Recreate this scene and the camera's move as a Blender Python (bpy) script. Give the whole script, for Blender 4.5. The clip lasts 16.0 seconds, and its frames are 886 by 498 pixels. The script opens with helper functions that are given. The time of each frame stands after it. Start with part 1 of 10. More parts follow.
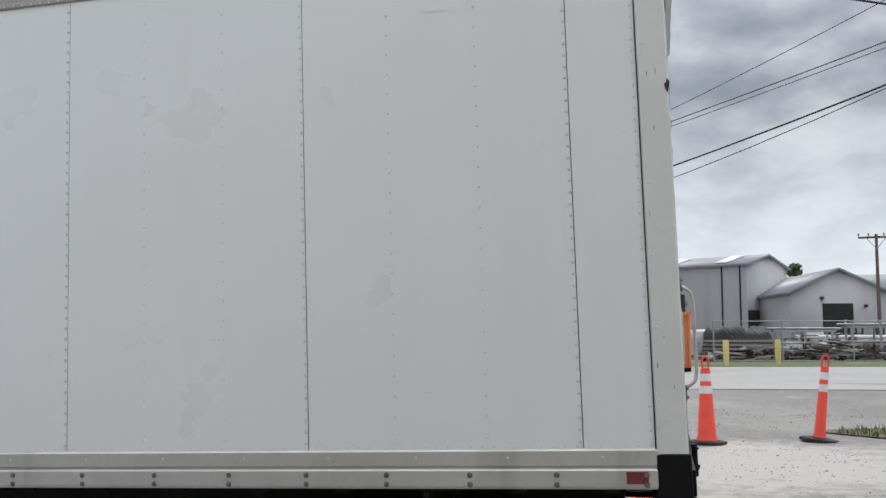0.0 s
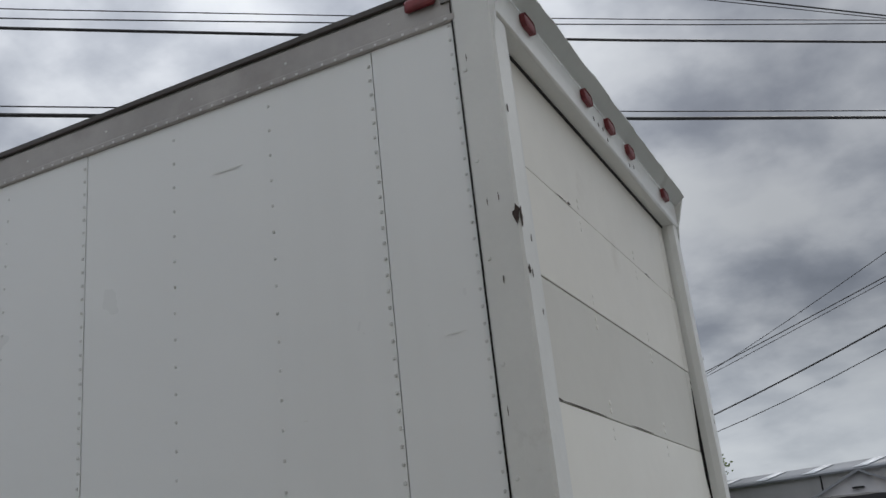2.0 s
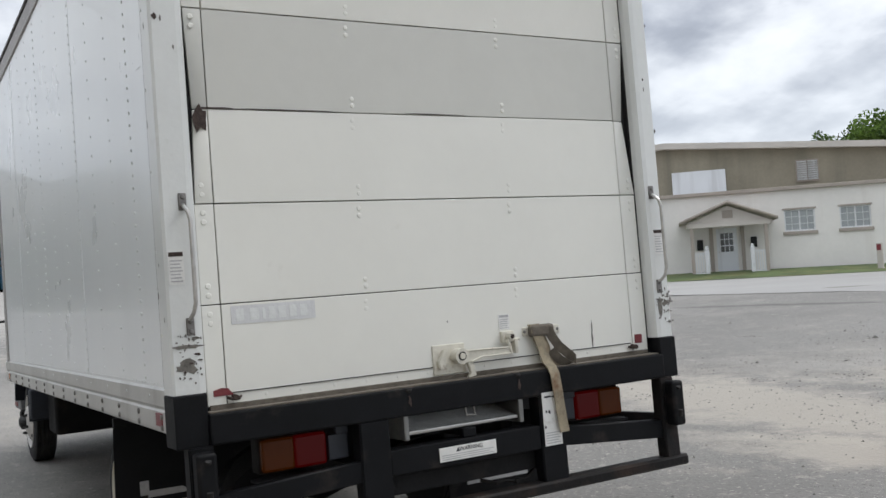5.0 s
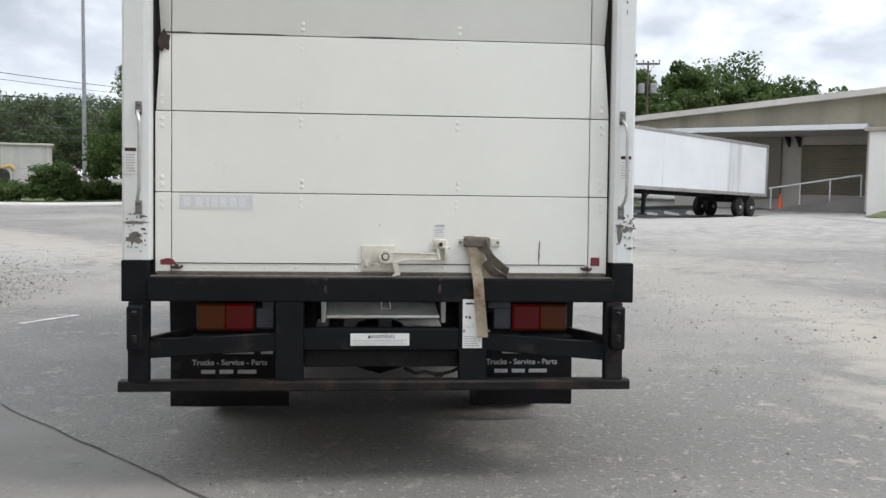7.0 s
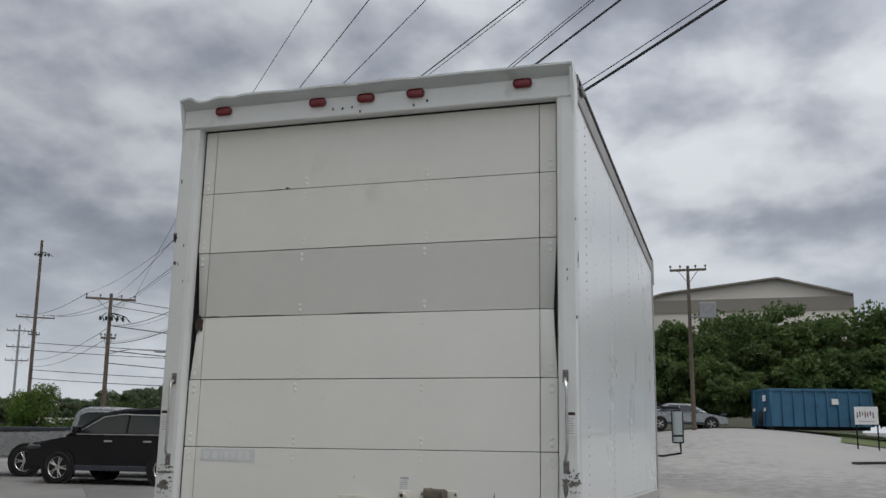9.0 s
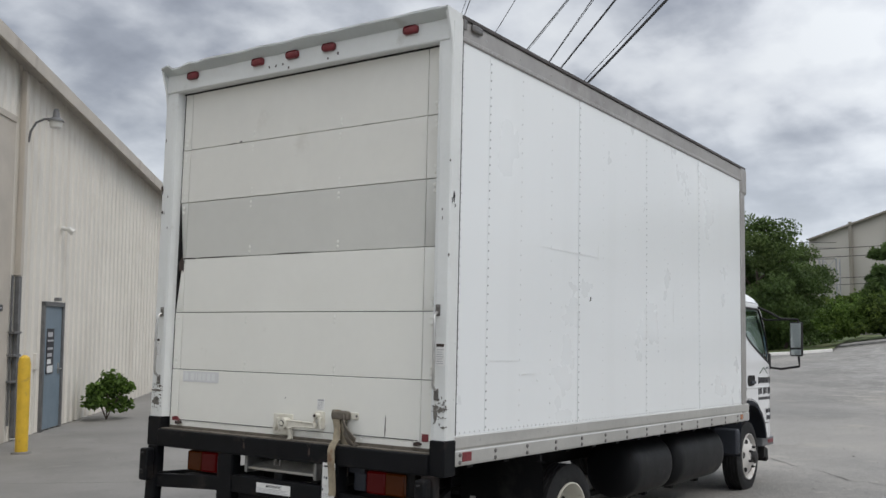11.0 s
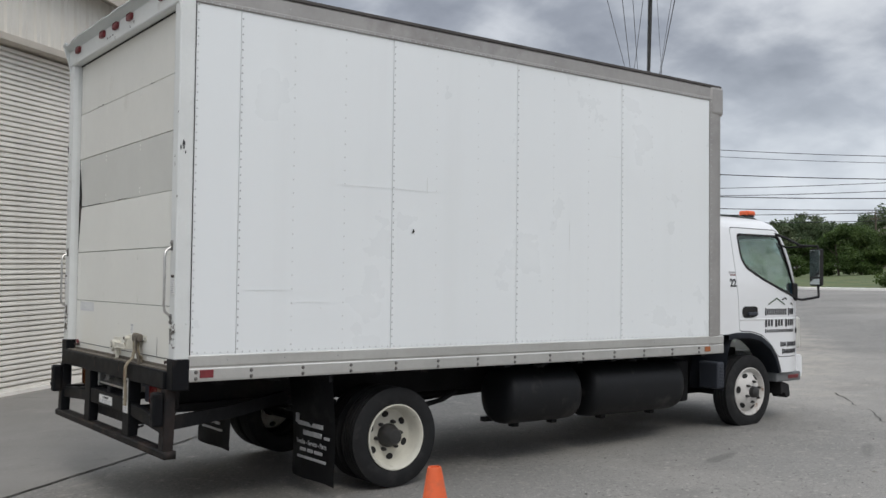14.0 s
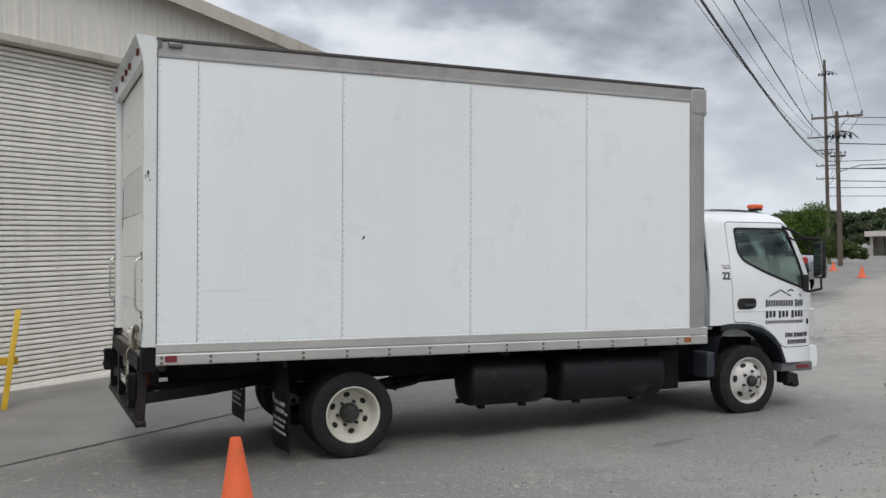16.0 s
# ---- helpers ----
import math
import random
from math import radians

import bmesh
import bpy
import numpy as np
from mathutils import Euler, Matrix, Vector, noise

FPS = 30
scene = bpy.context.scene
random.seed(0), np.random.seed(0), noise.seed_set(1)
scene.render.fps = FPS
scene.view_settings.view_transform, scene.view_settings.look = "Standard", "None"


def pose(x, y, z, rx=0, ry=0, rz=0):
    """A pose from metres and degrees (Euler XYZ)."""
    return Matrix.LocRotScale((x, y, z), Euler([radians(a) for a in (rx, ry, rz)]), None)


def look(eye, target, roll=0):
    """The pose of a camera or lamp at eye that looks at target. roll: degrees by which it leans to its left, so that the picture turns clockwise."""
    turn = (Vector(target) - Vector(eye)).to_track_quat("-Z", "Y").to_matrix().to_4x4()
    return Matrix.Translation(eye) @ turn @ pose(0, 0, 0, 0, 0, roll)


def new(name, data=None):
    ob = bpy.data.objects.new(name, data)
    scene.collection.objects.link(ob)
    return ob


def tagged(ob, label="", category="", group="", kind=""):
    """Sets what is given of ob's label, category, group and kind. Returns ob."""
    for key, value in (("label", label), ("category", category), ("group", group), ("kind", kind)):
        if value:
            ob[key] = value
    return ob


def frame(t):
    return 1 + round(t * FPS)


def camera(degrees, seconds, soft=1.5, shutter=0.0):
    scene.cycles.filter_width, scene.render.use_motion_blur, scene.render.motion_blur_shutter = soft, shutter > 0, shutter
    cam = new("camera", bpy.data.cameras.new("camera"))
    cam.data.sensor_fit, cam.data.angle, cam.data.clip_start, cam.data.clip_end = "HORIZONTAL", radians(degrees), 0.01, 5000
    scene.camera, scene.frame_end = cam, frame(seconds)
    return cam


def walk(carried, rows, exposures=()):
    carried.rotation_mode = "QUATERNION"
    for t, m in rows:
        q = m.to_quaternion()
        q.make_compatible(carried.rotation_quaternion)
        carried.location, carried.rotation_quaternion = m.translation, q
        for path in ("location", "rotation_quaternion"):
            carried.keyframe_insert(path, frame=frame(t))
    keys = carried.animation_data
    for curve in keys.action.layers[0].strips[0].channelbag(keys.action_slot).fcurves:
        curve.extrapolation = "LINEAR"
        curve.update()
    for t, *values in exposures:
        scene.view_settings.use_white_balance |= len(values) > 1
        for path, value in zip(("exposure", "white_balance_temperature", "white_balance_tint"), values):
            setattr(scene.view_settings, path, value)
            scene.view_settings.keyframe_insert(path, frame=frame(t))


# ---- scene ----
cam = camera(49.6, 16.0)
PATH = [
    (0, (-0.133, -5.352, 1.508), (-0.573, -3.409, 1.691), 0.0),
    (0.5, (0.112, -4.965, 1.548), (-0.45, -3.082, 1.917), -0.01),
    (1, (0.354, -4.499, 1.611), (-0.301, -2.677, 2.112), -2.00),
    (1.5, (0.489, -4.006, 1.635), (-0.183, -2.217, 2.224), -4.39),
    (2, (0.789, -3.61, 1.625), (-0.011, -1.895, 2.273), -4.53),
    (2.5, (1.127, -3.258, 1.62), (0.192, -1.627, 2.301), -4.27),
    (3, (1.524, -2.922, 1.614), (0.467, -1.342, 2.234), -3.74),
    (3.5, (2.101, -2.824, 1.585), (0.829, -1.352, 2.047), -3.49),
    (4, (2.533, -2.599, 1.532), (1.08, -1.255, 1.825), -3.45),
    (4.5, (3.026, -2.389, 1.461), (1.426, -1.202, 1.638), -3.96),
    (5, (3.447, -2.118, 1.43), (1.726, -1.102, 1.469), -3.64),
    (5.2, (3.547, -1.947, 1.366), (1.785, -1, 1.365), -3.35),
    (7.5, (4.691, 0.353, 1.414), (2.691, 0.331, 1.398), 0.80),
    (8, (4.791, 0.854, 1.408), (2.811, 0.652, 1.604), 0.15),
    (8.2, (4.87, 1.07, 1.399), (2.907, 0.787, 1.656), 0.24),
    (8.5, (4.967, 1.42, 1.435), (3.034, 1.019, 1.754), 0.59),
    (9, (4.883, 1.955, 1.458), (3, 1.39, 1.827), 0.54),
    (9.2, (4.882, 2.157, 1.484), (3.02, 1.527, 1.855), 0.43),
    (11.3, (4.029, 4.396, 1.659), (2.412, 3.224, 1.781), -0.43),
    (11.5, (3.854, 4.556, 1.608), (2.25, 3.365, 1.707), -1.20),
    (12, (3.567, 5.07, 1.605), (2.053, 3.763, 1.629), -1.61),
    (12.5, (3.22, 5.552, 1.601), (1.831, 4.112, 1.6), -0.91),
    (13, (2.785, 5.959, 1.599), (1.455, 4.466, 1.646), -0.79),
    (13.5, (2.512, 6.48, 1.637), (1.243, 4.935, 1.704), -0.70),
    (14, (2.154, 6.921, 1.588), (0.961, 5.317, 1.621), -0.79),
    (14.5, (1.84, 7.445, 1.618), (0.71, 5.795, 1.624), -1.92),
    (15, (1.531, 7.919, 1.736), (0.456, 6.232, 1.728), -2.10),
    (15.5, (1.163, 8.348, 1.778), (0.194, 6.599, 1.763), -1.47),
    (16, (0.799, 8.844, 1.734), (-0.006, 7.013, 1.731), -1.48),
]
EXPOSURES = [(0.0, 0.56), (0.5, 0.24), (1.2, -0.04), (2.0, -0.17), (3.0, -0.15), (3.6, 0.10), (4.2, 0.27), (5.2, 0.52), (7.5, 0.80), (8.1, 0.26), (9.0, -0.12), (10.2, 0.13), (11.5, 0.34), (12.5, 0.42), (13.3, 0.30), (16.0, 0.24)]
walk(cam, [(t, look(eye, target, roll)) for t, eye, target, roll in PATH], EXPOSURES)
SKY_POWER, SUN_POWER = 1.03, 1.0

# ---------------------------------------------------------------- light
SUN_AZ, SUN_EL = 16.0, 52.0        # degrees: clockwise from +y, above the horizon
world = bpy.data.worlds.new("overcast_sky")
scene.world = world
world.use_nodes = True
wn, wl = world.node_tree.nodes, world.node_tree.links
wn.clear()
w_out = wn.new("ShaderNodeOutputWorld")
w_bg = wn.new("ShaderNodeBackground")
w_sky = wn.new("ShaderNodeTexSky")
w_sky.sky_type, w_sky.sun_disc = "NISHITA", False
w_sky.sun_elevation, w_sky.sun_rotation = radians(SUN_EL), radians(SUN_AZ)
w_tc = wn.new("ShaderNodeTexCoord")
w_sep = wn.new("ShaderNodeSeparateXYZ")
wl.new(w_tc.outputs["Generated"], w_sep.inputs[0])


def wmath(op, a, b=None, clamp=False):
    n = wn.new("ShaderNodeMath")
    n.operation, n.use_clamp = op, clamp
    for i, v in enumerate((a, b)):
        if v is None:
            continue
        if isinstance(v, (int, float)):
            n.inputs[i].default_value = v
        else:
            wl.new(v, n.inputs[i])
    return n.outputs[0]


def wramp(fac, stops):
    n = wn.new("ShaderNodeValToRGB")
    wl.new(fac, n.inputs[0])
    els = n.color_ramp.elements
    while len(els) < len(stops):
        els.new(0.5)
    for e, (p, c) in zip(els, stops):
        e.position, e.color = p, (*c, 1)
    return n.outputs[0]


def wmix(fac, a, b):
    n = wn.new("ShaderNodeMix")
    n.data_type = "RGBA"
    for sock, v in ((n.inputs[0], fac), (n.inputs[6], a), (n.inputs[7], b)):
        if isinstance(v, (int, float)):
            sock.default_value = v
        elif isinstance(v, tuple):
            sock.default_value = (*v, 1)
        else:
            wl.new(v, sock)
    return n.outputs[2]


# the cloud deck is a flat layer overhead: divide by the height of the ray
w_h = wmath("ADD", wmath("MAXIMUM", w_sep.outputs[2], 0.0), 0.36)
w_co = wn.new("ShaderNodeCombineXYZ")
wl.new(wmath("DIVIDE", w_sep.outputs[0], w_h), w_co.inputs[0])
wl.new(wmath("DIVIDE", w_sep.outputs[1], w_h), w_co.inputs[1])


def wnoise(scale, detail, rough, dist, off):
    m = wn.new("ShaderNodeMapping")
    m.inputs["Location"].default_value = off
    wl.new(w_co.outputs[0], m.inputs[0])
    n = wn.new("ShaderNodeTexNoise")
    n.inputs["Scale"].default_value, n.inputs["Detail"].default_value = scale, detail
    n.inputs["Roughness"].default_value, n.inputs["Distortion"].default_value = rough, dist
    wl.new(m.outputs[0], n.inputs["Vector"])
    return n.outputs["Fac"]


w_big = wnoise(1.8, 7, 0.48, 0.1, (4.6, 3.2, 0))
w_small = wnoise(5.4, 8, 0.50, 0.1, (8.3, 5.2, 0))
w_mass = wmath("ADD", wmath("MULTIPLY", w_big, 0.52), wmath("MULTIPLY", w_small, 0.48))
w_cloud = wramp(w_mass, [(0.34, (0.25, 0.272, 0.32)), (0.43, (0.365, 0.392, 0.45)), (0.49, (0.52, 0.55, 0.605)), (0.54, (0.68, 0.71, 0.76)), (0.61, (0.80, 0.83, 0.865))])
w_hz = wmath("SUBTRACT", 1.0, wmath("MULTIPLY", w_sep.outputs[2], 4.6), clamp=True)
# an overcast sky is brightest overhead; a darker bank of cloud hangs beyond the street
w_zen = wmath("ADD", 0.84, wmath("MULTIPLY", wmath("MULTIPLY", wmath("MAXIMUM", w_sep.outputs[2], 0.0), w_sep.outputs[2]), 1.5))
w_dot = wn.new("ShaderNodeVectorMath")
w_dot.operation = "DOT_PRODUCT"
w_dot.inputs[1].default_value = (0.16, 0.93, 0.33)
wl.new(w_tc.outputs["Generated"], w_dot.inputs[0])
w_bank = wmath("MULTIPLY", wmath("MULTIPLY", wmath("SUBTRACT", w_dot.outputs["Value"], 0.87), 10.0, clamp=True), 0.42)
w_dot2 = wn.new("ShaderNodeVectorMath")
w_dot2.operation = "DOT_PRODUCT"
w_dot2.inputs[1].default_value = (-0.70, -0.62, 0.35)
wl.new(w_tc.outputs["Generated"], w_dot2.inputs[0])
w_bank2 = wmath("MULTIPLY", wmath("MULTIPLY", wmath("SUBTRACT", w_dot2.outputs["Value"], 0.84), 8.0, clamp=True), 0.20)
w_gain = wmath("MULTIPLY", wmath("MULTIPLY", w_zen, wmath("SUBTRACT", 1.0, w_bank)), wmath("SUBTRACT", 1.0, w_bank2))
w_deep = wn.new("ShaderNodeVectorMath")
w_deep.operation = "SCALE"
wl.new(w_cloud, w_deep.inputs[0])
wl.new(w_gain, w_deep.inputs[3])
w_deck = wmix(wmath("MULTIPLY", w_hz, 0.76), w_deep.outputs[0], (0.66, 0.71, 0.78))
w_skyc = wn.new("ShaderNodeVectorMath")
w_skyc.operation = "SCALE"
w_skyc.inputs[3].default_value = 0.10
wl.new(w_sky.outputs[0], w_skyc.inputs[0])
w_all = wmix(0.93, w_skyc.outputs[0], w_deck)
wl.new(w_all, w_bg.inputs[0])
w_bg.inputs[1].default_value = SKY_POWER
wl.new(w_bg.outputs[0], w_out.inputs[0])

sun_data = bpy.data.lights.new("sun", "SUN")
sun_data.energy, sun_data.angle, sun_data.color = SUN_POWER, radians(22), (1.0, 0.965, 0.91)
sun = new("sun", sun_data)
_a, _e = radians(SUN_AZ), radians(SUN_EL)
sun.matrix_world = look((30 * math.sin(_a) * math.cos(_e), 30 * math.cos(_a) * math.cos(_e), 30 * math.sin(_e)), (0, 0, 0))


# ---------------------------------------------------------------- materials
def material(name, col, rough=0.6, metal=0.0, var=0.12, scale=4.0, fine=60.0, bump=0.05, stain=None, streak=None,
             per_object=0.0, coat=0.0, spec=0.5, patches=()):
    """A procedural surface: colour varied at two scales, roughness varied, fine relief. stain: (colour, scale, low, high);
    streak: the same but drawn out downwards; patches: more stains."""
    m = bpy.data.materials.new(name)
    m.use_nodes = True
    nt = m.node_tree
    nd, lk = nt.nodes, nt.links
    p = nd["Principled BSDF"]
    tc = nd.new("ShaderNodeTexCoord")

    def noise_at(sc, detail=5, stretch=None, rough_=0.55, off=0.0):
        src = tc.outputs["Object"]
        mp = nd.new("ShaderNodeMapping")
        mp.inputs["Scale"].default_value = stretch or (1, 1, 1)
        mp.inputs["Location"].default_value = (off, off * 0.7, off * 0.3)
        lk.new(src, mp.inputs[0])
        n = nd.new("ShaderNodeTexNoise")
        n.inputs["Scale"].default_value, n.inputs["Detail"].default_value, n.inputs["Roughness"].default_value = sc, detail, rough_
        lk.new(mp.outputs[0], n.inputs["Vector"])
        return n.outputs["Fac"]

    def ramp(fac, lo, hi):
        r = nd.new("ShaderNodeMapRange")
        r.inputs[1].default_value, r.inputs[2].default_value = lo, hi
        lk.new(fac, r.inputs[0])
        return r.outputs[0]

    def mix(fac, a, b, kind="MIX"):
        n = nd.new("ShaderNodeMix")
        n.data_type, n.blend_type = "RGBA", kind
        for sock, v in ((n.inputs[0], fac), (n.inputs[6], a), (n.inputs[7], b)):
            if isinstance(v, (int, float)):
                sock.default_value = v
            elif isinstance(v, tuple):
                sock.default_value = (*v[:3], 1)
            else:
                lk.new(v, sock)
        return n.outputs[2]

    dark = tuple(c * (1 - var) for c in col)
    light = tuple(min(1, c * (1 + var * 0.6)) for c in col)
    big = noise_at(scale)
    small = noise_at(fine, 3, off=3.0)
    c = mix(ramp(big, 0.32, 0.68), dark, light)
    c = mix(ramp(small, 0.3, 0.7), c, mix(1.0, c, (1 - var * 0.5,) * 3, "MULTIPLY"))
    for n_, s in enumerate(([stain] if stain else []) + list(patches)):
        c = mix(ramp(noise_at(s[1], 7, rough_=0.62, off=11.0 + 5 * n_), s[2], s[3]), c, s[0])
    if streak:
        c = mix(ramp(noise_at(streak[1], 5, (1, 1, 0.06), off=21.0), streak[2], streak[3]), c, streak[0])
    if per_object:
        oi = nd.new("ShaderNodeObjectInfo")
        r = nd.new("ShaderNodeMapRange")
        r.inputs[3].default_value, r.inputs[4].default_value = 1 - per_object, 1 + per_object * 0.4
        lk.new(oi.outputs["Random"], r.inputs[0])
        h = nd.new("ShaderNodeVectorMath")
        h.operation = "SCALE"
        lk.new(c, h.inputs[0])
        lk.new(r.outputs[0], h.inputs[3])
        c = h.outputs[0]
    lk.new(c, p.inputs["Base Color"])
    rr = nd.new("ShaderNodeMapRange")
    rr.inputs[3].default_value, rr.inputs[4].default_value = max(0.02, rough - 0.09), min(1, rough + 0.09)
    lk.new(noise_at(scale * 2.3, 4, off=7.0), rr.inputs[0])
    lk.new(rr.outputs[0], p.inputs["Roughness"])
    p.inputs["Metallic"].default_value = metal
    p.inputs["Specular IOR Level"].default_value = spec
    p.inputs["Coat Weight"].default_value = coat
    if bump:
        b = nd.new("ShaderNodeBump")
        b.inputs["Strength"].default_value, b.inputs["Distance"].default_value = min(1, bump * 4), 0.01
        hm = nd.new("ShaderNodeMath")
        hm.operation = "ADD"
        lk.new(small, hm.inputs[0])
        lk.new(big, hm.inputs[1])
        lk.new(hm.outputs[0], b.inputs["Height"])
        lk.new(b.outputs[0], p.inputs["Normal"])
    return m


def glass(name, tint, rough=0.02):
    m = bpy.data.materials.new(name)
    m.use_nodes = True
    p = m.node_tree.nodes["Principled BSDF"]
    p.inputs["Base Color"].default_value = (*tint, 1)
    p.inputs["Roughness"].default_value = rough
    p.inputs["Transmission Weight"].default_value = 1.0
    p.inputs["IOR"].default_value = 1.08
    p.inputs["Coat Weight"].default_value = 0.6
    p.inputs["Coat Roughness"].default_value = 0.02
    return m


def glow(name, col, power, lit=None):
    m = bpy.data.materials.new(name)
    m.use_nodes = True
    p = m.node_tree.nodes["Principled BSDF"]
    p.inputs["Base Color"].default_value = (*col, 1)
    p.inputs["Emission Color"].default_value = (*(lit or col), 1)
    p.inputs["Emission Strength"].default_value = power
    p.inputs["Specular IOR Level"].default_value = 0.2
    p.inputs["Roughness"].default_value = 0.25
    return m


M = {}
M["side"] = material("white_panel_paint", (0.80, 0.825, 0.83), 0.30, var=0.007, scale=0.9, fine=9, bump=0.004, coat=0.25,
                     streak=((0.755, 0.778, 0.778), 2.2, 0.54, 0.84))
M["post"] = material("white_steel_paint", (0.70, 0.715, 0.70), 0.34, var=0.05, scale=3, fine=40, bump=0.02, coat=0.2,
                     stain=((0.50, 0.50, 0.47), 3.2, 0.62, 0.75))
M["alu"] = material("aluminium_rail", (0.56, 0.555, 0.53), 0.42, metal=0.55, var=0.10, scale=2.5, fine=35, bump=0.02,
                    streak=((0.34, 0.32, 0.29), 3.0, 0.60, 0.80))
M["alu_top"] = material("dull_aluminium", (0.40, 0.385, 0.37), 0.5, metal=0.45, var=0.14, scale=1.8, fine=20, bump=0.02,
                        stain=((0.24, 0.22, 0.21), 1.6, 0.55, 0.75))
M["roof_edge"] = material("dark_roof_edge", (0.075, 0.066, 0.062), 0.6, var=0.25, scale=3)
M["roof"] = material("roof_skin", (0.30, 0.29, 0.28), 0.6, metal=0.2, var=0.15)
M["door_white"] = material("door_paint_white", (0.79, 0.785, 0.73), 0.36, var=0.03, scale=1.4, fine=14, bump=0.012, coat=0.15,
                           patches=[((0.62, 0.60, 0.54), 2.0, 0.66, 0.80)])
M["door_cream"] = material("door_paint_upper", (0.72, 0.71, 0.658), 0.38, var=0.04, scale=1.4, fine=14, bump=0.012,
                           patches=[((0.58, 0.56, 0.50), 2.0, 0.64, 0.80)])
M["door_grey"] = material("door_paint_grey", (0.60, 0.597, 0.555), 0.42, var=0.04, scale=1.6, fine=14, bump=0.012,
                          patches=[((0.45, 0.43, 0.40), 2.6, 0.64, 0.76)])
M["seal"] = material("black_rubber_seal", (0.020, 0.019, 0.019), 0.75, spec=0.3, var=0.3, scale=8)
M["black"] = material("black_steel_paint", (0.006, 0.0065, 0.008), 0.55, spec=0.16, var=0.25, scale=5, fine=70, bump=0.02,
                      stain=((0.030, 0.025, 0.022), 6, 0.58, 0.74), patches=[((0.09, 0.09, 0.095), 18, 0.72, 0.79)])
M["rusty"] = material("rusted_bumper_steel", (0.013, 0.012, 0.012), 0.6, spec=0.2, var=0.3, scale=5, bump=0.08,
                      stain=((0.046, 0.031, 0.024), 4, 0.48, 0.68))
M["rust_brown"] = material("rust_brown_steel", (0.022, 0.016, 0.014), 0.75, spec=0.3, var=0.4, scale=9, bump=0.10, stain=((0.009, 0.009, 0.010), 5, 0.45, 0.60))
M["chassis"] = material("dirty_chassis_black", (0.010, 0.010, 0.011), 0.7, spec=0.25, var=0.35, scale=4, bump=0.08,
                        stain=((0.032, 0.027, 0.023), 3, 0.55, 0.75))
M["tank"] = material("tank_black", (0.007, 0.0075, 0.009), 0.5, spec=0.3, var=0.25, scale=3, bump=0.03, stain=((0.07, 0.065, 0.06), 3, 0.55, 0.75))
M["rubber"] = material("tyre_rubber", (0.012, 0.0122, 0.013), 0.75, spec=0.35, var=0.2, scale=9, fine=90, bump=0.04, stain=((0.045, 0.043, 0.041), 4, 0.52, 0.75))
M["flap"] = material("mud_flap_rubber", (0.015, 0.015, 0.017), 0.6, spec=0.3, var=0.25, scale=4, bump=0.03, stain=((0.06, 0.057, 0.055), 3, 0.55, 0.75))
M["rim_cream"] = material("cream_wheel_paint", (0.60, 0.58, 0.50), 0.38, var=0.08, scale=9, bump=0.02, stain=((0.30, 0.24, 0.18), 9, 0.62, 0.75))
M["rim_front"] = material("worn_white_wheel_paint", (0.60, 0.58, 0.55), 0.4, var=0.1, scale=9, bump=0.02, stain=((0.22, 0.13, 0.08), 12, 0.60, 0.72))
M["hub"] = material("greasy_hub", (0.03, 0.029, 0.028), 0.5, var=0.3, scale=14, bump=0.06)
M["nut"] = material("steel_nuts", (0.22, 0.21, 0.20), 0.42, metal=0.8, var=0.2, scale=30)
M["chrome"] = material("worn_galvanised_handle", (0.55, 0.54, 0.52), 0.35, metal=0.85, var=0.15, scale=20, bump=0.02)
M["cab"] = material("cab_white_paint", (0.80, 0.81, 0.82), 0.20, var=0.02, scale=1.5, fine=8, bump=0.0, coat=0.6)
M["cab_dark"] = material("dark_grey_plastic", (0.035, 0.040, 0.052), 0.55, var=0.15, scale=6, bump=0.03)
M["bumper_grey"] = material("grey_step_plastic", (0.16, 0.165, 0.17), 0.5, var=0.12, scale=6)
M["seat"] = material("grey_seat_cloth", (0.20, 0.20, 0.19), 0.9, var=0.15, scale=12)
M["lens_red"] = material("red_lens", (0.36, 0.012, 0.018), 0.22, var=0.25, scale=18, coat=0.6)
M["lens_dull"] = material("weathered_red_marker", (0.20, 0.028, 0.034), 0.42, var=0.25, scale=25)
M["lens_amber"] = material("amber_lens", (0.32, 0.09, 0.02), 0.25, var=0.2, scale=18, coat=0.6)
M["tail_on"] = glow("lit_tail_lamp", (0.026, 0.0015, 0.002), 0.018, (1.0, 0.02, 0.02))
M["amber_on"] = glow("faint_amber_lamp", (0.052, 0.012, 0.002), 0.007, (1.0, 0.25, 0.02))
M["glass"] = glass("cab_window_glass", (0.72, 0.87, 0.81))
M["mirror"] = material("mirror_glass", (0.40, 0.43, 0.42), 0.03, metal=1.0, var=0.0, bump=0)
# a little darker than the side panel paint
M["rivet"] = material("off_white_rivet", (0.665, 0.68, 0.675), 0.4, var=0.1, scale=30)
# the grey stands in for the shade under each rivet head
M["rivet_grey"] = material("shaded_grey_rivet", (0.50, 0.51, 0.51), 0.45, var=0.2, scale=30)
M["faded_blue"] = material("faded_bluish_print", (0.655, 0.66, 0.665), 0.4, var=0.03, scale=9)
M["flap_print"] = material("white_flap_print", (0.46, 0.46, 0.47), 0.6, var=0.15, scale=20)
M["paper"] = material("white_label", (0.74, 0.74, 0.72), 0.5, var=0.05, scale=20, stain=((0.5, 0.48, 0.44), 14, 0.6, 0.75))
M["print_black"] = material("black_print", (0.03, 0.03, 0.035), 0.5, var=0.05)
M["print_dark"] = material("worn_dark_print", (0.10, 0.10, 0.105), 0.5, var=0.1, scale=40)
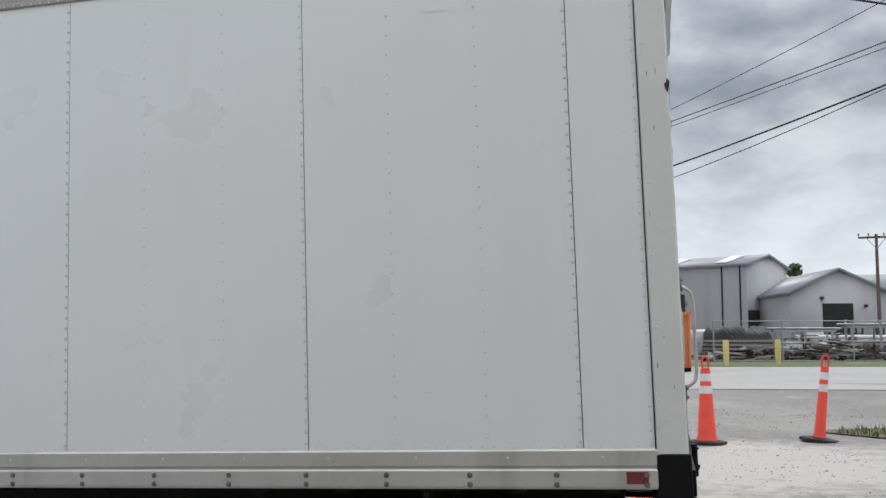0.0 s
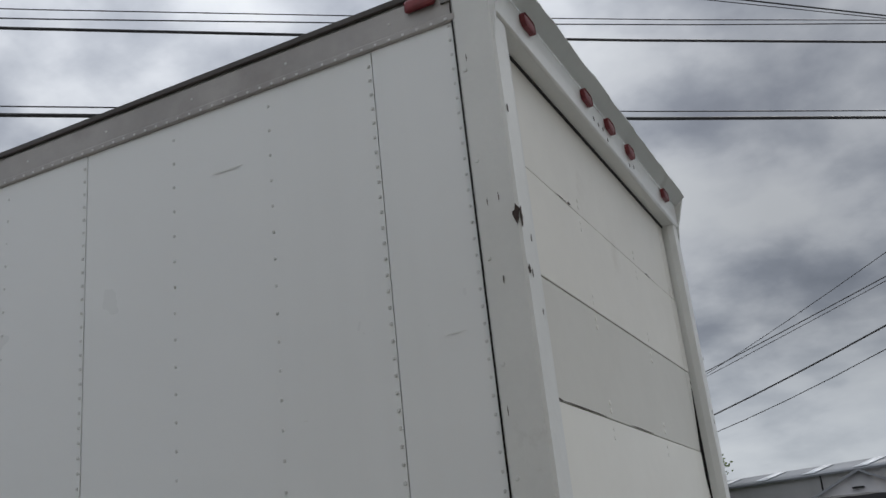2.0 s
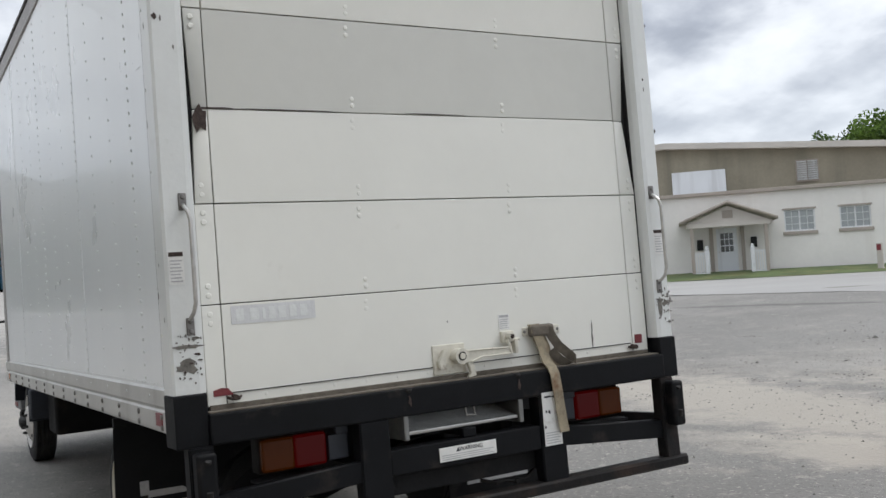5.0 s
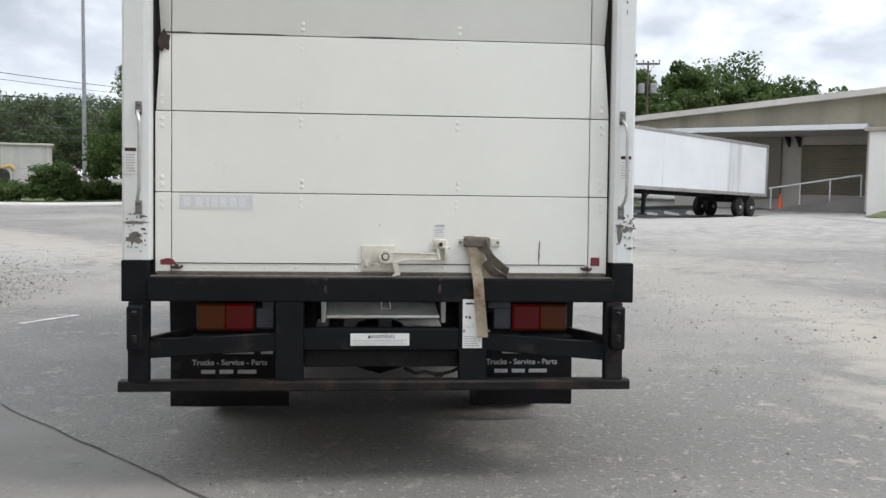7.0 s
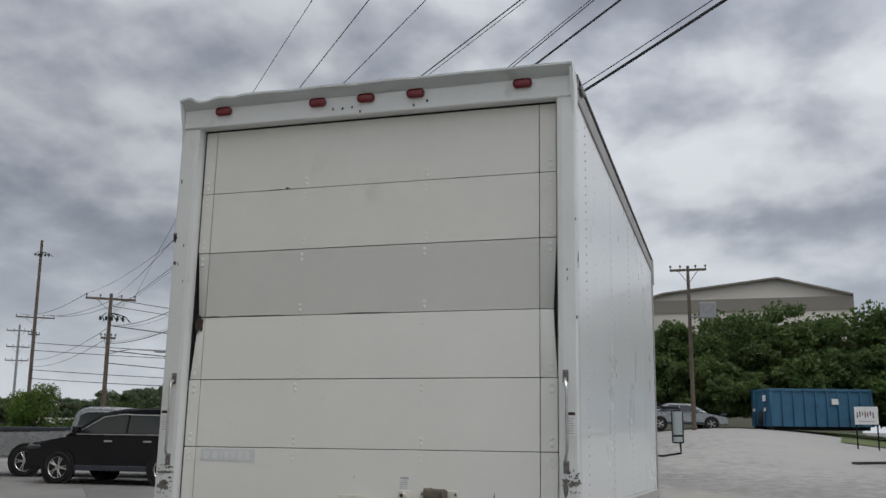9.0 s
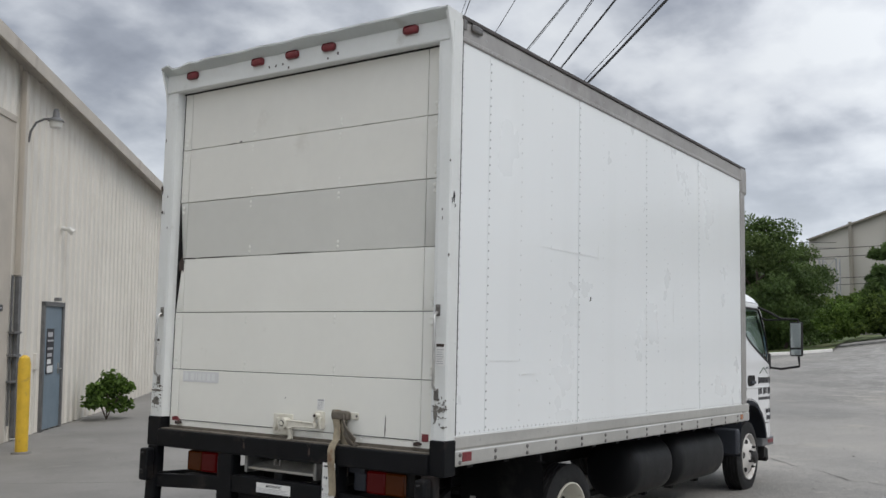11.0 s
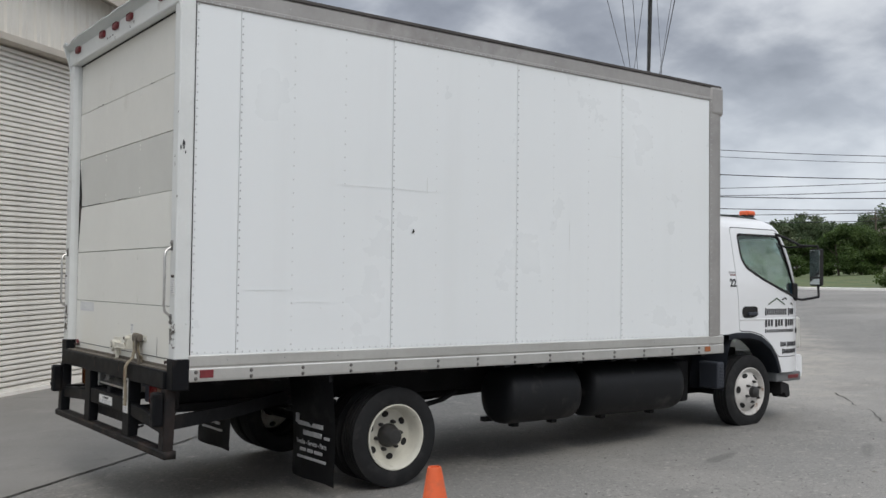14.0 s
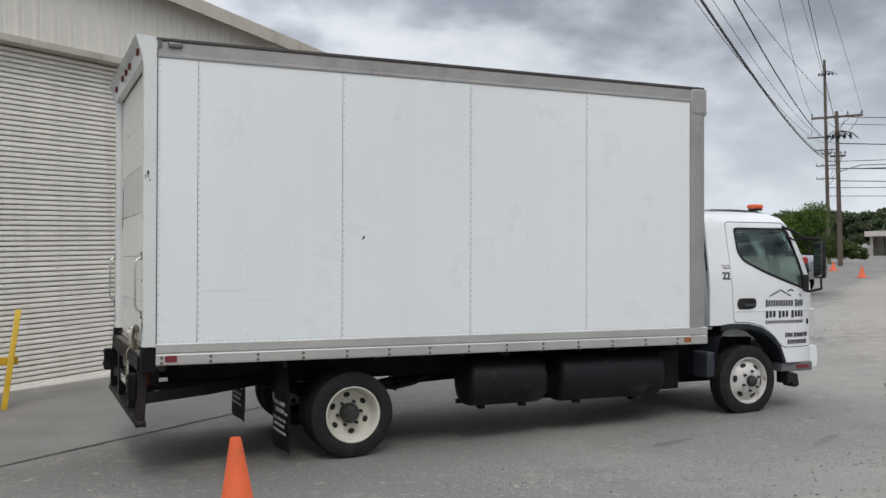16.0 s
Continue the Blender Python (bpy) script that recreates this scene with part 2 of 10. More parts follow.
M["print_grey"] = material("pale_grey_print", (0.46, 0.46, 0.47), 0.6, var=0.2, scale=20)
M["print_faint"] = material("faded_lettering", (0.72, 0.735, 0.725), 0.45, var=0.03)
M["print_green"] = material("dark_green_print", (0.10, 0.14, 0.10), 0.5)
M["rust"] = material("bare_rust", (0.052, 0.034, 0.028), 0.8, var=0.4, scale=40, bump=0.1)
M["chip"] = material("chipped_grey_primer", (0.17, 0.158, 0.14), 0.7, var=0.3, scale=40)
M["strap"] = material("dirty_webbing", (0.30, 0.255, 0.18), 0.9, var=0.25, scale=30, fine=200, bump=0.1, stain=((0.16, 0.09, 0.05), 9, 0.55, 0.7))
M["strap_dark"] = material("dirty_webbing_dark", (0.15, 0.13, 0.105), 0.9, var=0.25, scale=30, fine=200, bump=0.1)
M["latch"] = material("painted_latch", (0.66, 0.635, 0.55), 0.4, var=0.1, scale=20, stain=((0.28, 0.2, 0.13), 18, 0.62, 0.74))
M["tread"] = material("ribbed_step_metal", (0.30, 0.30, 0.29), 0.45, metal=0.7, var=0.2, scale=10)
M["cone"] = material("faded_orange_plastic", (0.72, 0.12, 0.035), 0.5, var=0.10, scale=7, bump=0.02, stain=((0.45, 0.11, 0.05), 8, 0.6, 0.75))
M["cone_red"] = material("red_orange_plastic", (0.74, 0.060, 0.035), 0.5, var=0.1, scale=7)
M["white_band"] = material("reflective_white_band", (0.68, 0.69, 0.69), 0.4, var=0.1, scale=20)
M["yellow"] = material("safety_yellow_paint", (0.66, 0.42, 0.035), 0.45, var=0.12, scale=7, stain=((0.34, 0.22, 0.06), 8, 0.62, 0.75))
M["pale_yellow"] = material("pale_yellow_paint", (0.62, 0.54, 0.20), 0.6, var=0.15, scale=6)
# the ground
M["lot"] = material("worn_concrete_and_gravel", (0.203, 0.195, 0.181), 0.85, var=0.24, scale=0.22, fine=28, bump=0.16,
                    stain=((0.269, 0.254, 0.230), 0.16, 0.50, 0.66), patches=[((0.160, 0.152, 0.141), 0.55, 0.58, 0.74), ((0.31, 0.285, 0.245), 0.9, 0.62, 0.76), ((0.302, 0.283, 0.250), 4.5, 0.60, 0.70), ((0.126, 0.120, 0.112), 9.0, 0.64, 0.70), ((0.336, 0.318, 0.284), 26.0, 0.60, 0.645), ((0.084, 0.079, 0.072), 34.0, 0.61, 0.65), ((0.10, 0.095, 0.088), 75.0, 0.60, 0.64), ((0.33, 0.315, 0.285), 60.0, 0.62, 0.66)])
M["apron"] = material("smooth_grey_concrete", (0.212, 0.202, 0.186), 0.78, var=0.16, scale=0.5, fine=34, bump=0.06,
                      stain=((0.151, 0.144, 0.133), 0.6, 0.52, 0.74), patches=[((0.252, 0.238, 0.214), 1.4, 0.60, 0.76), ((0.126, 0.120, 0.110), 5.0, 0.64, 0.74), ((0.260, 0.247, 0.224), 22.0, 0.63, 0.68), ((0.105, 0.10, 0.092), 38.0, 0.65, 0.69)])


def zones(mat, spots):
    """Worn zones of the ground with ragged edges: (x, y, turn, half length, half width, colour, strength)."""
    nd, lk = mat.node_tree.nodes, mat.node_tree.links
    p = nd["Principled BSDF"]
    c = p.inputs["Base Color"].links[0].from_socket
    tc = nd.new("ShaderNodeTexCoord")
    ns = nd.new("ShaderNodeTexNoise")
    ns.inputs["Scale"].default_value, ns.inputs["Detail"].default_value, ns.inputs["Roughness"].default_value = 2.2, 12, 0.74
    lk.new(tc.outputs["Object"], ns.inputs["Vector"])
    for x, y, turn, hl, hw, col, k in spots:
        mp = nd.new("ShaderNodeMapping")
        mp.vector_type = "TEXTURE"
        mp.inputs["Location"].default_value = (x, y, 0)
        mp.inputs["Rotation"].default_value = (0, 0, radians(turn))
        mp.inputs["Scale"].default_value = (hl, hw, 400)
        lk.new(tc.outputs["Object"], mp.inputs[0])
        ln = nd.new("ShaderNodeVectorMath")
        ln.operation = "LENGTH"
        lk.new(mp.outputs[0], ln.inputs[0])
        ad = nd.new("ShaderNodeMath")
        ad.operation = "MULTIPLY_ADD"
        lk.new(ns.outputs["Fac"], ad.inputs[0])
        ad.inputs[1].default_value = 2.6
        lk.new(ln.outputs["Value"], ad.inputs[2])
        mr = nd.new("ShaderNodeMapRange")
        mr.inputs[1].default_value, mr.inputs[2].default_value = 2.5, 1.9
        mr.inputs[3].default_value, mr.inputs[4].default_value = 0.0, k
        lk.new(ad.outputs[0], mr.inputs[0])
        mx = nd.new("ShaderNodeMix")
        mx.data_type = "RGBA"
        lk.new(mr.outputs[0], mx.inputs[0])
        lk.new(c, mx.inputs[6])
        mx.inputs[7].default_value = (*col, 1)
        c = mx.outputs[2]
    lk.new(c, p.inputs["Base Color"])


SAND, PALE, WET = (0.345, 0.315, 0.270), (0.36, 0.345, 0.32), (0.085, 0.080, 0.075)
zones(M["lot"], [
    (-37, 9, 8, 19, 12, PALE, 0.8),
    (-8.5, 4.6, 12, 5.0, 1.3, SAND, 0.5),
    (-2.6, 4.7, -8, 3.4, 0.9, SAND, 0.8),
    (-0.2, 3.6, 10, 1.8, 0.5, SAND, 0.8),
    (-1.0, 7.2, 20, 2.6, 0.8, SAND, 0.7),
    (1.3, 6.2, 0, 2.7, 2.0, (0.42, 0.40, 0.365), 0.75),
    (-15, 3.5, 35, 7.0, 1.6, SAND, 0.6),
    (-14.5, -8.0, 42, 5.0, 2.4, PALE, 0.75),
    (-21, -10.5, 41, 14, 1.3, SAND, 0.75),
    (-10.8, 14.5, 18, 2.6, 0.30, WET, 0.8),
    (-4.4, 1.9, 15, 0.30, 0.06, WET, 0.55),
    (-5.6, 2.5, 30, 0.35, 0.05, WET, 0.4),
    (-13.5, -12.0, 78, 5.5, 2.6, (0.125, 0.12, 0.112), 0.75),
])


def island_material(name, dark, light, rough=0.9):
    """Each loose piece of one mesh takes its own shade."""
    m = bpy.data.materials.new(name)
    m.use_nodes = True
    nd, lk = m.node_tree.nodes, m.node_tree.links
    g, r = nd.new("ShaderNodeNewGeometry"), nd.new("ShaderNodeValToRGB")
    r.color_ramp.elements[0].color, r.color_ramp.elements[1].color = (*dark, 1), (*light, 1)
    lk.new(g.outputs["Random Per Island"], r.inputs[0])
    lk.new(r.outputs[0], nd["Principled BSDF"].inputs["Base Color"])
    nd["Principled BSDF"].inputs["Roughness"].default_value = rough
    return m


M["stone"] = island_material("mixed_gravel", (0.055, 0.052, 0.047), (0.40, 0.38, 0.345))
M["dirt"] = material("brown_dirt", (0.14, 0.115, 0.08), 0.95, var=0.35, scale=2.5, fine=20, bump=0.15, stain=((0.07, 0.085, 0.03), 2.0, 0.50, 0.62))
M["blade"] = island_material("weed_blades", (0.05, 0.07, 0.02), (0.22, 0.22, 0.09))
M["crack"] = material("dark_joint_dirt", (0.075, 0.07, 0.062), 0.95, var=0.3, scale=5)
M["grass"] = material("mown_grass", (0.085, 0.118, 0.038), 0.95, var=0.35, scale=0.9, fine=12, bump=0.2, stain=((0.16, 0.15, 0.06), 0.6, 0.5, 0.7))
M["road_white"] = material("worn_road_paint", (0.55, 0.54, 0.52), 0.8, var=0.2, scale=6)


# ---------------------------------------------------------------- mesh helpers
def mesh_of(bm, name, smooth=None):
    me = bpy.data.meshes.new(name)
    bmesh.ops.recalc_face_normals(bm, faces=bm.faces)
    bm.normal_update()
    for f in bm.faces:
        f.smooth = not (len(f.verts) == 4 and min(e.calc_length() for e in f.edges) > 0.012 and max(abs(c) for c in f.normal) > 0.9995)
    bm.to_mesh(me)
    bm.free()
    flags = [p.use_smooth for p in me.polygons]
    if smooth:
        me.set_sharp_from_angle(angle=radians(smooth))
        me.polygons.foreach_set("use_smooth", flags)
    return me


def part(name, bm, mat, parent=None, label="", smooth=35, kind=""):
    """Link a bmesh as one mesh object under its thing."""
    ob = new(name, mesh_of(bm, name, smooth))
    for m_ in mat if isinstance(mat, (list, tuple)) else [mat]:
        ob.data.materials.append(m_)
    if parent is not None:
        ob.parent = parent
    if label or kind:
        tagged(ob, label=label, kind=kind)
    return ob


def empty(name, m=None, label="", category="", group="", kind=""):
    ob = new(name)
    ob.empty_display_size = 0.1
    if m is not None:
        ob.matrix_world = m
    return tagged(ob, label, category, group, kind)


def B():
    return bmesh.new()


def box(bm, x0, x1, y0, y1, z0, z1, bevel=0.0, seg=2, mi=0, m=None):
    vs = [bm.verts.new((x, y, z)) for x in (x0, x1) for y in (y0, y1) for z in (z0, z1)]
    fs = [bm.faces.new([vs[i] for i in q]) for q in ((0, 1, 3, 2), (4, 6, 7, 5), (0, 4, 5, 1), (2, 3, 7, 6), (0, 2, 6, 4), (1, 5, 7, 3))]
    for f in fs:
        f.material_index = mi
    if bevel > 0:
        old = set(bm.faces) - set(fs) if len(bm.faces) > 6 else set()
        es = list({e for f in fs for e in f.edges})
        bmesh.ops.bevel(bm, geom=es, offset=bevel, segments=seg, affect="EDGES", profile=0.5)
        made = [f for f in bm.faces if f not in old]
        vs = list({v for f in made for v in f.verts})
    if m is not None:
        bmesh.ops.transform(bm, matrix=m, verts=[v for v in vs if v.is_valid])
    return vs


def prism(bm, poly, axis, a, b, bevel=0.0, mi=0):
    """Extrude a 2D polygon along an axis from a to b. The polygon's two coordinates are the other axes in order."""
    def at(p, h):
        return {"x": (h, p[0], p[1]), "y": (p[0], h, p[1]), "z": (p[0], p[1], h)}[axis]
    v0, v1 = [bm.verts.new(at(p, a)) for p in poly], [bm.verts.new(at(p, b)) for p in poly]
    fs = [bm.faces.new(v0), bm.faces.new(v1[::-1])]
    n = len(poly)
    fs += [bm.faces.new((v0[i], v0[(i + 1) % n], v1[(i + 1) % n], v1[i])) for i in range(n)]
    for f in fs:
        f.material_index = mi
    if bevel > 0:
        bmesh.ops.recalc_face_normals(bm, faces=fs)
        bmesh.ops.bevel(bm, geom=list({e for f in fs for e in f.edges}), offset=bevel, segments=2, affect="EDGES")


def cyl(bm, p0, p1, r0, r1=None, seg=16, caps=True, mi=0):
    p0, p1 = Vector(p0), Vector(p1)
    r1 = r0 if r1 is None else r1
    d = (p1 - p0).normalized()
    u = d.orthogonal().normalized()
    w = d.cross(u)
    ring = lambda p, r: [bm.verts.new(p + r * (math.cos(2 * math.pi * i / seg) * u + math.sin(2 * math.pi * i / seg) * w)) for i in range(seg)]
    a, b = ring(p0, r0), ring(p1, r1)
    fs = [bm.faces.new((a[i], a[(i + 1) % seg], b[(i + 1) % seg], b[i])) for i in range(seg)]
    if caps:
        fs += [bm.faces.new(a[::-1]), bm.faces.new(b)]
    for f in fs:
        f.material_index = mi


def tube(bm, pts, r, seg=8, mi=0):
    """A bent rod through points."""
    pts = [Vector(p) for p in pts]
    u = None
    rings = []
    for i, p in enumerate(pts):
        d = (pts[min(i + 1, len(pts) - 1)] - pts[max(i - 1, 0)]).normalized()
        u = d.orthogonal().normalized() if u is None else (u - d * u.dot(d)).normalized()
        w = d.cross(u)
        rings.append([bm.verts.new(p + r * (math.cos(2 * math.pi * k / seg) * u + math.sin(2 * math.pi * k / seg) * w)) for k in range(seg)])
    for a, b in zip(rings, rings[1:]):
        for k in range(seg):
            bm.faces.new((a[k], a[(k + 1) % seg], b[(k + 1) % seg], b[k])).material_index = mi
    bm.faces.new(rings[0][::-1]).material_index = mi
    bm.faces.new(rings[-1]).material_index = mi


def ribbon(bm, pts, width, thick, side=(0, 1, 0)):
    """A flat strap along points."""
    s = Vector(side)
    rows = []
    pts = [Vector(p) for p in pts]
    for i, p in enumerate(pts):
        d = (pts[min(i + 1, len(pts) - 1)] - pts[max(i - 1, 0)]).normalized()
        n = d.cross(s).normalized()
        c = n.cross(d).normalized()
        rows.append([bm.verts.new(p + c * a * width / 2 + n * b * thick / 2) for a, b in ((-1, -1), (1, -1), (1, 1), (-1, 1))])
    for a, b in zip(rows, rows[1:]):
        for k in range(4):
            bm.faces.new((a[k], a[(k + 1) % 4], b[(k + 1) % 4], b[k]))
    bm.faces.new(rows[0][::-1])
    bm.faces.new(rows[-1])


def lathe(bm, prof, centre, axis="y", seg=32, close=True, mi=0):
    """Turn a profile of (along the axis, radius) round an axis through the centre."""
    rings = []
    for a, r in prof:
        ring = []
        for i in range(seg):
            c, s = math.cos(2 * math.pi * i / seg) * r, math.sin(2 * math.pi * i / seg) * r
            p = {"x": (a, c, s), "y": (c, a, s), "z": (c, s, a)}[axis]
            ring.append(bm.verts.new((centre[0] + p[0], centre[1] + p[1], centre[2] + p[2])))
        rings.append(ring)
    for a, b in zip(rings, rings[1:]):
        for i in range(seg):
            bm.faces.new((a[i], a[(i + 1) % seg], b[(i + 1) % seg], b[i])).material_index = mi
    if close:
        bm.faces.new(rings[0][::-1]).material_index = mi
        bm.faces.new(rings[-1]).material_index = mi


def dome(bm, c, n, r, h=0.45, seg=6):
    """A rivet or bolt head on a surface of normal n."""
    c, n = Vector(c), Vector(n)
    u = n.orthogonal().normalized()
    w = n.cross(u)
    rings = [[bm.verts.new(c + n * hh + rr * (math.cos(2 * math.pi * i / seg) * u + math.sin(2 * math.pi * i / seg) * w)) for i in range(seg)]
             for rr, hh in ((r, -0.001), (r * 0.72, r * h * 0.8))]
    for i in range(seg):
        bm.faces.new((rings[0][i], rings[0][(i + 1) % seg], rings[1][(i + 1) % seg], rings[1][i]))
    top = bm.verts.new(c + n * r * h)
    for i in range(seg):
        bm.faces.new((rings[1][i], rings[1][(i + 1) % seg], top))


def text_part(words, size, m, mat, parent, name="lettering", label="", squeeze=1.0, bold=0.0):
    cu = bpy.data.curves.new(name, "FONT")
    cu.body, cu.size, cu.extrude, cu.align_x, cu.align_y = words, size, 0.0008, "CENTER", "CENTER"
    cu.offset = bold
    tmp = new(name, cu)
    me = bpy.data.meshes.new_from_object(tmp.evaluated_get(bpy.context.evaluated_depsgraph_get()))
    bpy.data.objects.remove(tmp)
    me.transform(m @ Matrix.Diagonal((squeeze, 1, 1, 1)))
    ob = new(name, me)
    me.materials.clear()
    me.materials.append(mat)
    ob.parent = parent
    if label:
        tagged(ob, label=label)
    return ob


def ground_z(x, y):
    """The lot falls a little to the garage and rises towards the far bank."""
    def step(a, b, v):
        k = min(1, max(0, (v - a) / (b - a)))
        return k * k * (3 - 2 * k)
    z = -0.04 + 0.007 * min(10, max(-8, x)) + 0.011 * min(20, max(0, -x - 8))
    z += 0.015 * max(y, -7) * step(-14, -5, x) if y < 0 else 0.018 * min(y, 20) * (1 - 0.65 * step(8, 22, -x))
    r, az = math.hypot(x, y), math.degrees(math.atan2(-x, y))
    z += 1.5 * step(24, 48, r) * math.exp(-((az - 88) / 11) ** 2)
    # beyond the street the land falls away
    z -= 1.1 * step(50, 110, r) * math.exp(-((az - 130) / 10) ** 2)
    # the sunken ramp under the trailer at the loading dock
    u, v = (x + 29.4) * -0.667 + (y - 9.3) * 0.745, (x + 29.4) * -0.745 + (y - 9.3) * -0.667
    z -= 0.20 * step(1.0, 9, u) * step(-1.6, -0.5, v) * (1 - step(3.0, 3.8, v)) * (1 - step(13.2, 14.2, u))
    return z

# ---------------------------------------------------------------- ground
def sheet(name, f, xs, ys, mat, lift=0.0, parent=None, label="", kind="structure", category=""):
    bm = B()
    grid = [[bm.verts.new((*f(u, v), 0)) for v in ys] for u in xs]
    for row in grid:
        for v in row:
            v.co.z = ground_z(v.co.x, v.co.y) + lift
    for a, b in zip(grid, grid[1:]):
        for i in range(len(ys) - 1):
            bm.faces.new((a[i], b[i], b[i + 1], a[i + 1]))
    ob = part(name, bm, mat, parent, smooth=60)
    if parent is None:
        tagged(ob, label, category, kind=kind)
    return ob


_rings = [0.5, 1.5, 3, 5, 7, 9, 11, 13, 15, 18, 21, 24] + [26 + k for k in range(27)] + [56, 64, 74, 90, 120, 180, 300, 600, 1200, 2500, 4500]
sheet("ground", lambda r, a: (r * math.cos(a), r * math.sin(a)), [0.001] + _rings, [2 * math.pi * i / 288 for i in range(289)], M["lot"],
      label="pale worn concrete and gravel lot with stains", category="ground")

# garage wall line: start, direction along the wall, and outward normal
G0, GD = Vector((1.1, -5.6, 0)), Vector((-0.785, -0.62, 0)).normalized()
GN = Vector((GD.y, -GD.x, 0))
GM = Matrix(((GD.x, GN.x, 0, G0.x), (GD.y, GN.y, 0, G0.y), (0, 0, 1, -0.17), (0, 0, 0, 1)))      # x along the wall, y outward, z from its foot

# smooth concrete apron before the garage, reaching under the truck, with its joints


def apron_at(u, v):
    p = G0 + GD * u + GN * v
    return p.x, p.y


sheet("apron", apron_at, [-9 + i for i in range(34)], [0.02 + 0.431 * i for i in range(11)], M["apron"], 0.006,
      label="smooth grey concrete apron with dark joints", category="pavement", kind="structure")


def strip(name, pts, w, mat, lift, label, category="joint", wob=0.01):
    rnd = random.Random(len(pts) * 7 + int(w * 1000))
    bm = B()
    dense = []
    for a, b in zip(pts, pts[1:]):
        n = max(2, int(math.dist(a, b) / 0.18))
        dense += [(a[0] + (b[0] - a[0]) * i / n, a[1] + (b[1] - a[1]) * i / n) for i in range(n)]
    dense.append(pts[-1])
    rows = []
    for i, p in enumerate(dense):
        q, o = dense[min(i + 1, len(dense) - 1)], dense[max(i - 1, 0)]
        d = Vector((q[0] - o[0], q[1] - o[1])).normalized()
        c = Vector((p[0], p[1])) + Vector((-d.y, d.x)) * rnd.uniform(-wob, wob)
        ww = w * rnd.uniform(0.5, 1.3)
        rows.append([bm.verts.new((c.x - d.y * s * ww / 2, c.y + d.x * s * ww / 2, ground_z(c.x, c.y) + lift)) for s in (-1, 1)])
    for a, b in zip(rows, rows[1:]):
        bm.faces.new((a[0], a[1], b[1], b[0]))
    return tagged(part(name, bm, mat, None, smooth=60), label, category, kind="structure")


strip("apron_joint", [apron_at(-9, 4.33), apron_at(24, 4.33)], 0.013, M["crack"], 0.011, "dark dirt-filled joint along the concrete apron")
strip("apron_joint", [apron_at(2.6, 0.1), apron_at(2.6, 4.3)], 0.012, M["crack"], 0.011, "thin saw-cut joint in the concrete apron")
strip("ground_crack", [(-8.9, 0.2), (-8.3, 0.75), (-7.7, 1.4), (-7.2, 1.75), (-6.9, 2.4)], 0.018, M["crack"], 0.008, "ragged crack in worn concrete lot", wob=0.04)
strip("road_line", [(-5.80, -3.62), (-6.42, -3.22)], 0.09, M["road_white"], 0.008, "short worn white paint line on the lot", "road marking", wob=0.0)


_ck = random.Random(44)
for k in range(9):
    x, y = -7.0 - 0.45 * k + _ck.uniform(-0.2, 0.2), -4.6 - 0.17 * k + _ck.uniform(-0.5, 0.3)
    pts = [(x, y)]
    for _ in range(4):
        pts.append((pts[-1][0] - _ck.uniform(0.1, 0.5), pts[-1][1] + _ck.uniform(-0.35, 0.25)))
    strip("ground_crack", pts, 0.030, M["crack"], 0.008, "ragged crack in broken concrete", wob=0.03)


def stones(name, spots, seed, label):
    """Loose gravel: many small broken stones in one sheet."""
    rnd = random.Random(seed)
    vs, fs = [], []
    for cx, cy, sx, sy, n, big in spots:
        heaps = [(rnd.gauss(cx, sx), rnd.gauss(cy, sy), rnd.uniform(0.08, 0.6)) for _ in range(max(6, n // 40))]
        for _ in range(2 * n):
            hx, hy, hs = rnd.choice(heaps)
            x, y = (rnd.gauss(hx, hs), rnd.gauss(hy, hs * 0.6)) if rnd.random() < 0.6 else (rnd.gauss(cx, sx), rnd.gauss(cy, sy))
            if abs(y) < 1.1 and -7 < x < 0:
                continue
            r = (0.004 + 0.012 * rnd.random() ** 2.2) * big * (2.0 if rnd.random() < 0.03 else 1)
            z = ground_z(x, y) + r * 0.2
            k = len(vs)
            a0 = rnd.uniform(0, 6.28)
            for i in range(5):
                a = a0 + i * 1.2566
                q = r * rnd.uniform(0.6, 1.45)
                vs.append((x + q * math.cos(a), y + q * math.sin(a), z - r * 0.3))
            vs.append((x + r * 0.2, y, z + r * rnd.uniform(0.25, 0.7)))
            fs += [(k + i, k + (i + 1) % 5, k + 5) for i in range(5)]
    me = bpy.data.meshes.new(name)
    me.from_pydata(vs, [], fs)
    me.materials.append(M["stone"])
    return tagged(new(name, me), label, "gravel", kind="stuff")


stones("gravel", [(-2.5, 6.5, 3.0, 2.0, 900, 1.0), (-9, 4.8, 3.5, 1.8, 420, 1.0), (-10, 8, 6, 4, 900, 1.0), (-3, 14, 6, 4, 600, 1.1),
                  (-8.2, -5.0, 0.8, 0.35, 1800, 1.5), (-9.8, -5.8, 0.9, 0.40, 1700, 1.5), (-11.5, -6.4, 1.6, 0.7, 700, 1.5), (-6, 5.2, 3.0, 1.6, 600, 0.9), (0, 4.0, 3, 2, 350, 0.8), (-1, 11, 5, 1.0, 700, 1.4), (3.0, 6.5, 1.8, 2.2, 1000, 0.9), (2.6, 11.5, 2.5, 1.2, 900, 1.2), (-8, 3.4, 1.5, 0.8, 700, 0.9), (-1.5, 3.5, 2.5, 1.0, 160, 0.8)], 5,
       "loose pale gravel scattered on the lot")

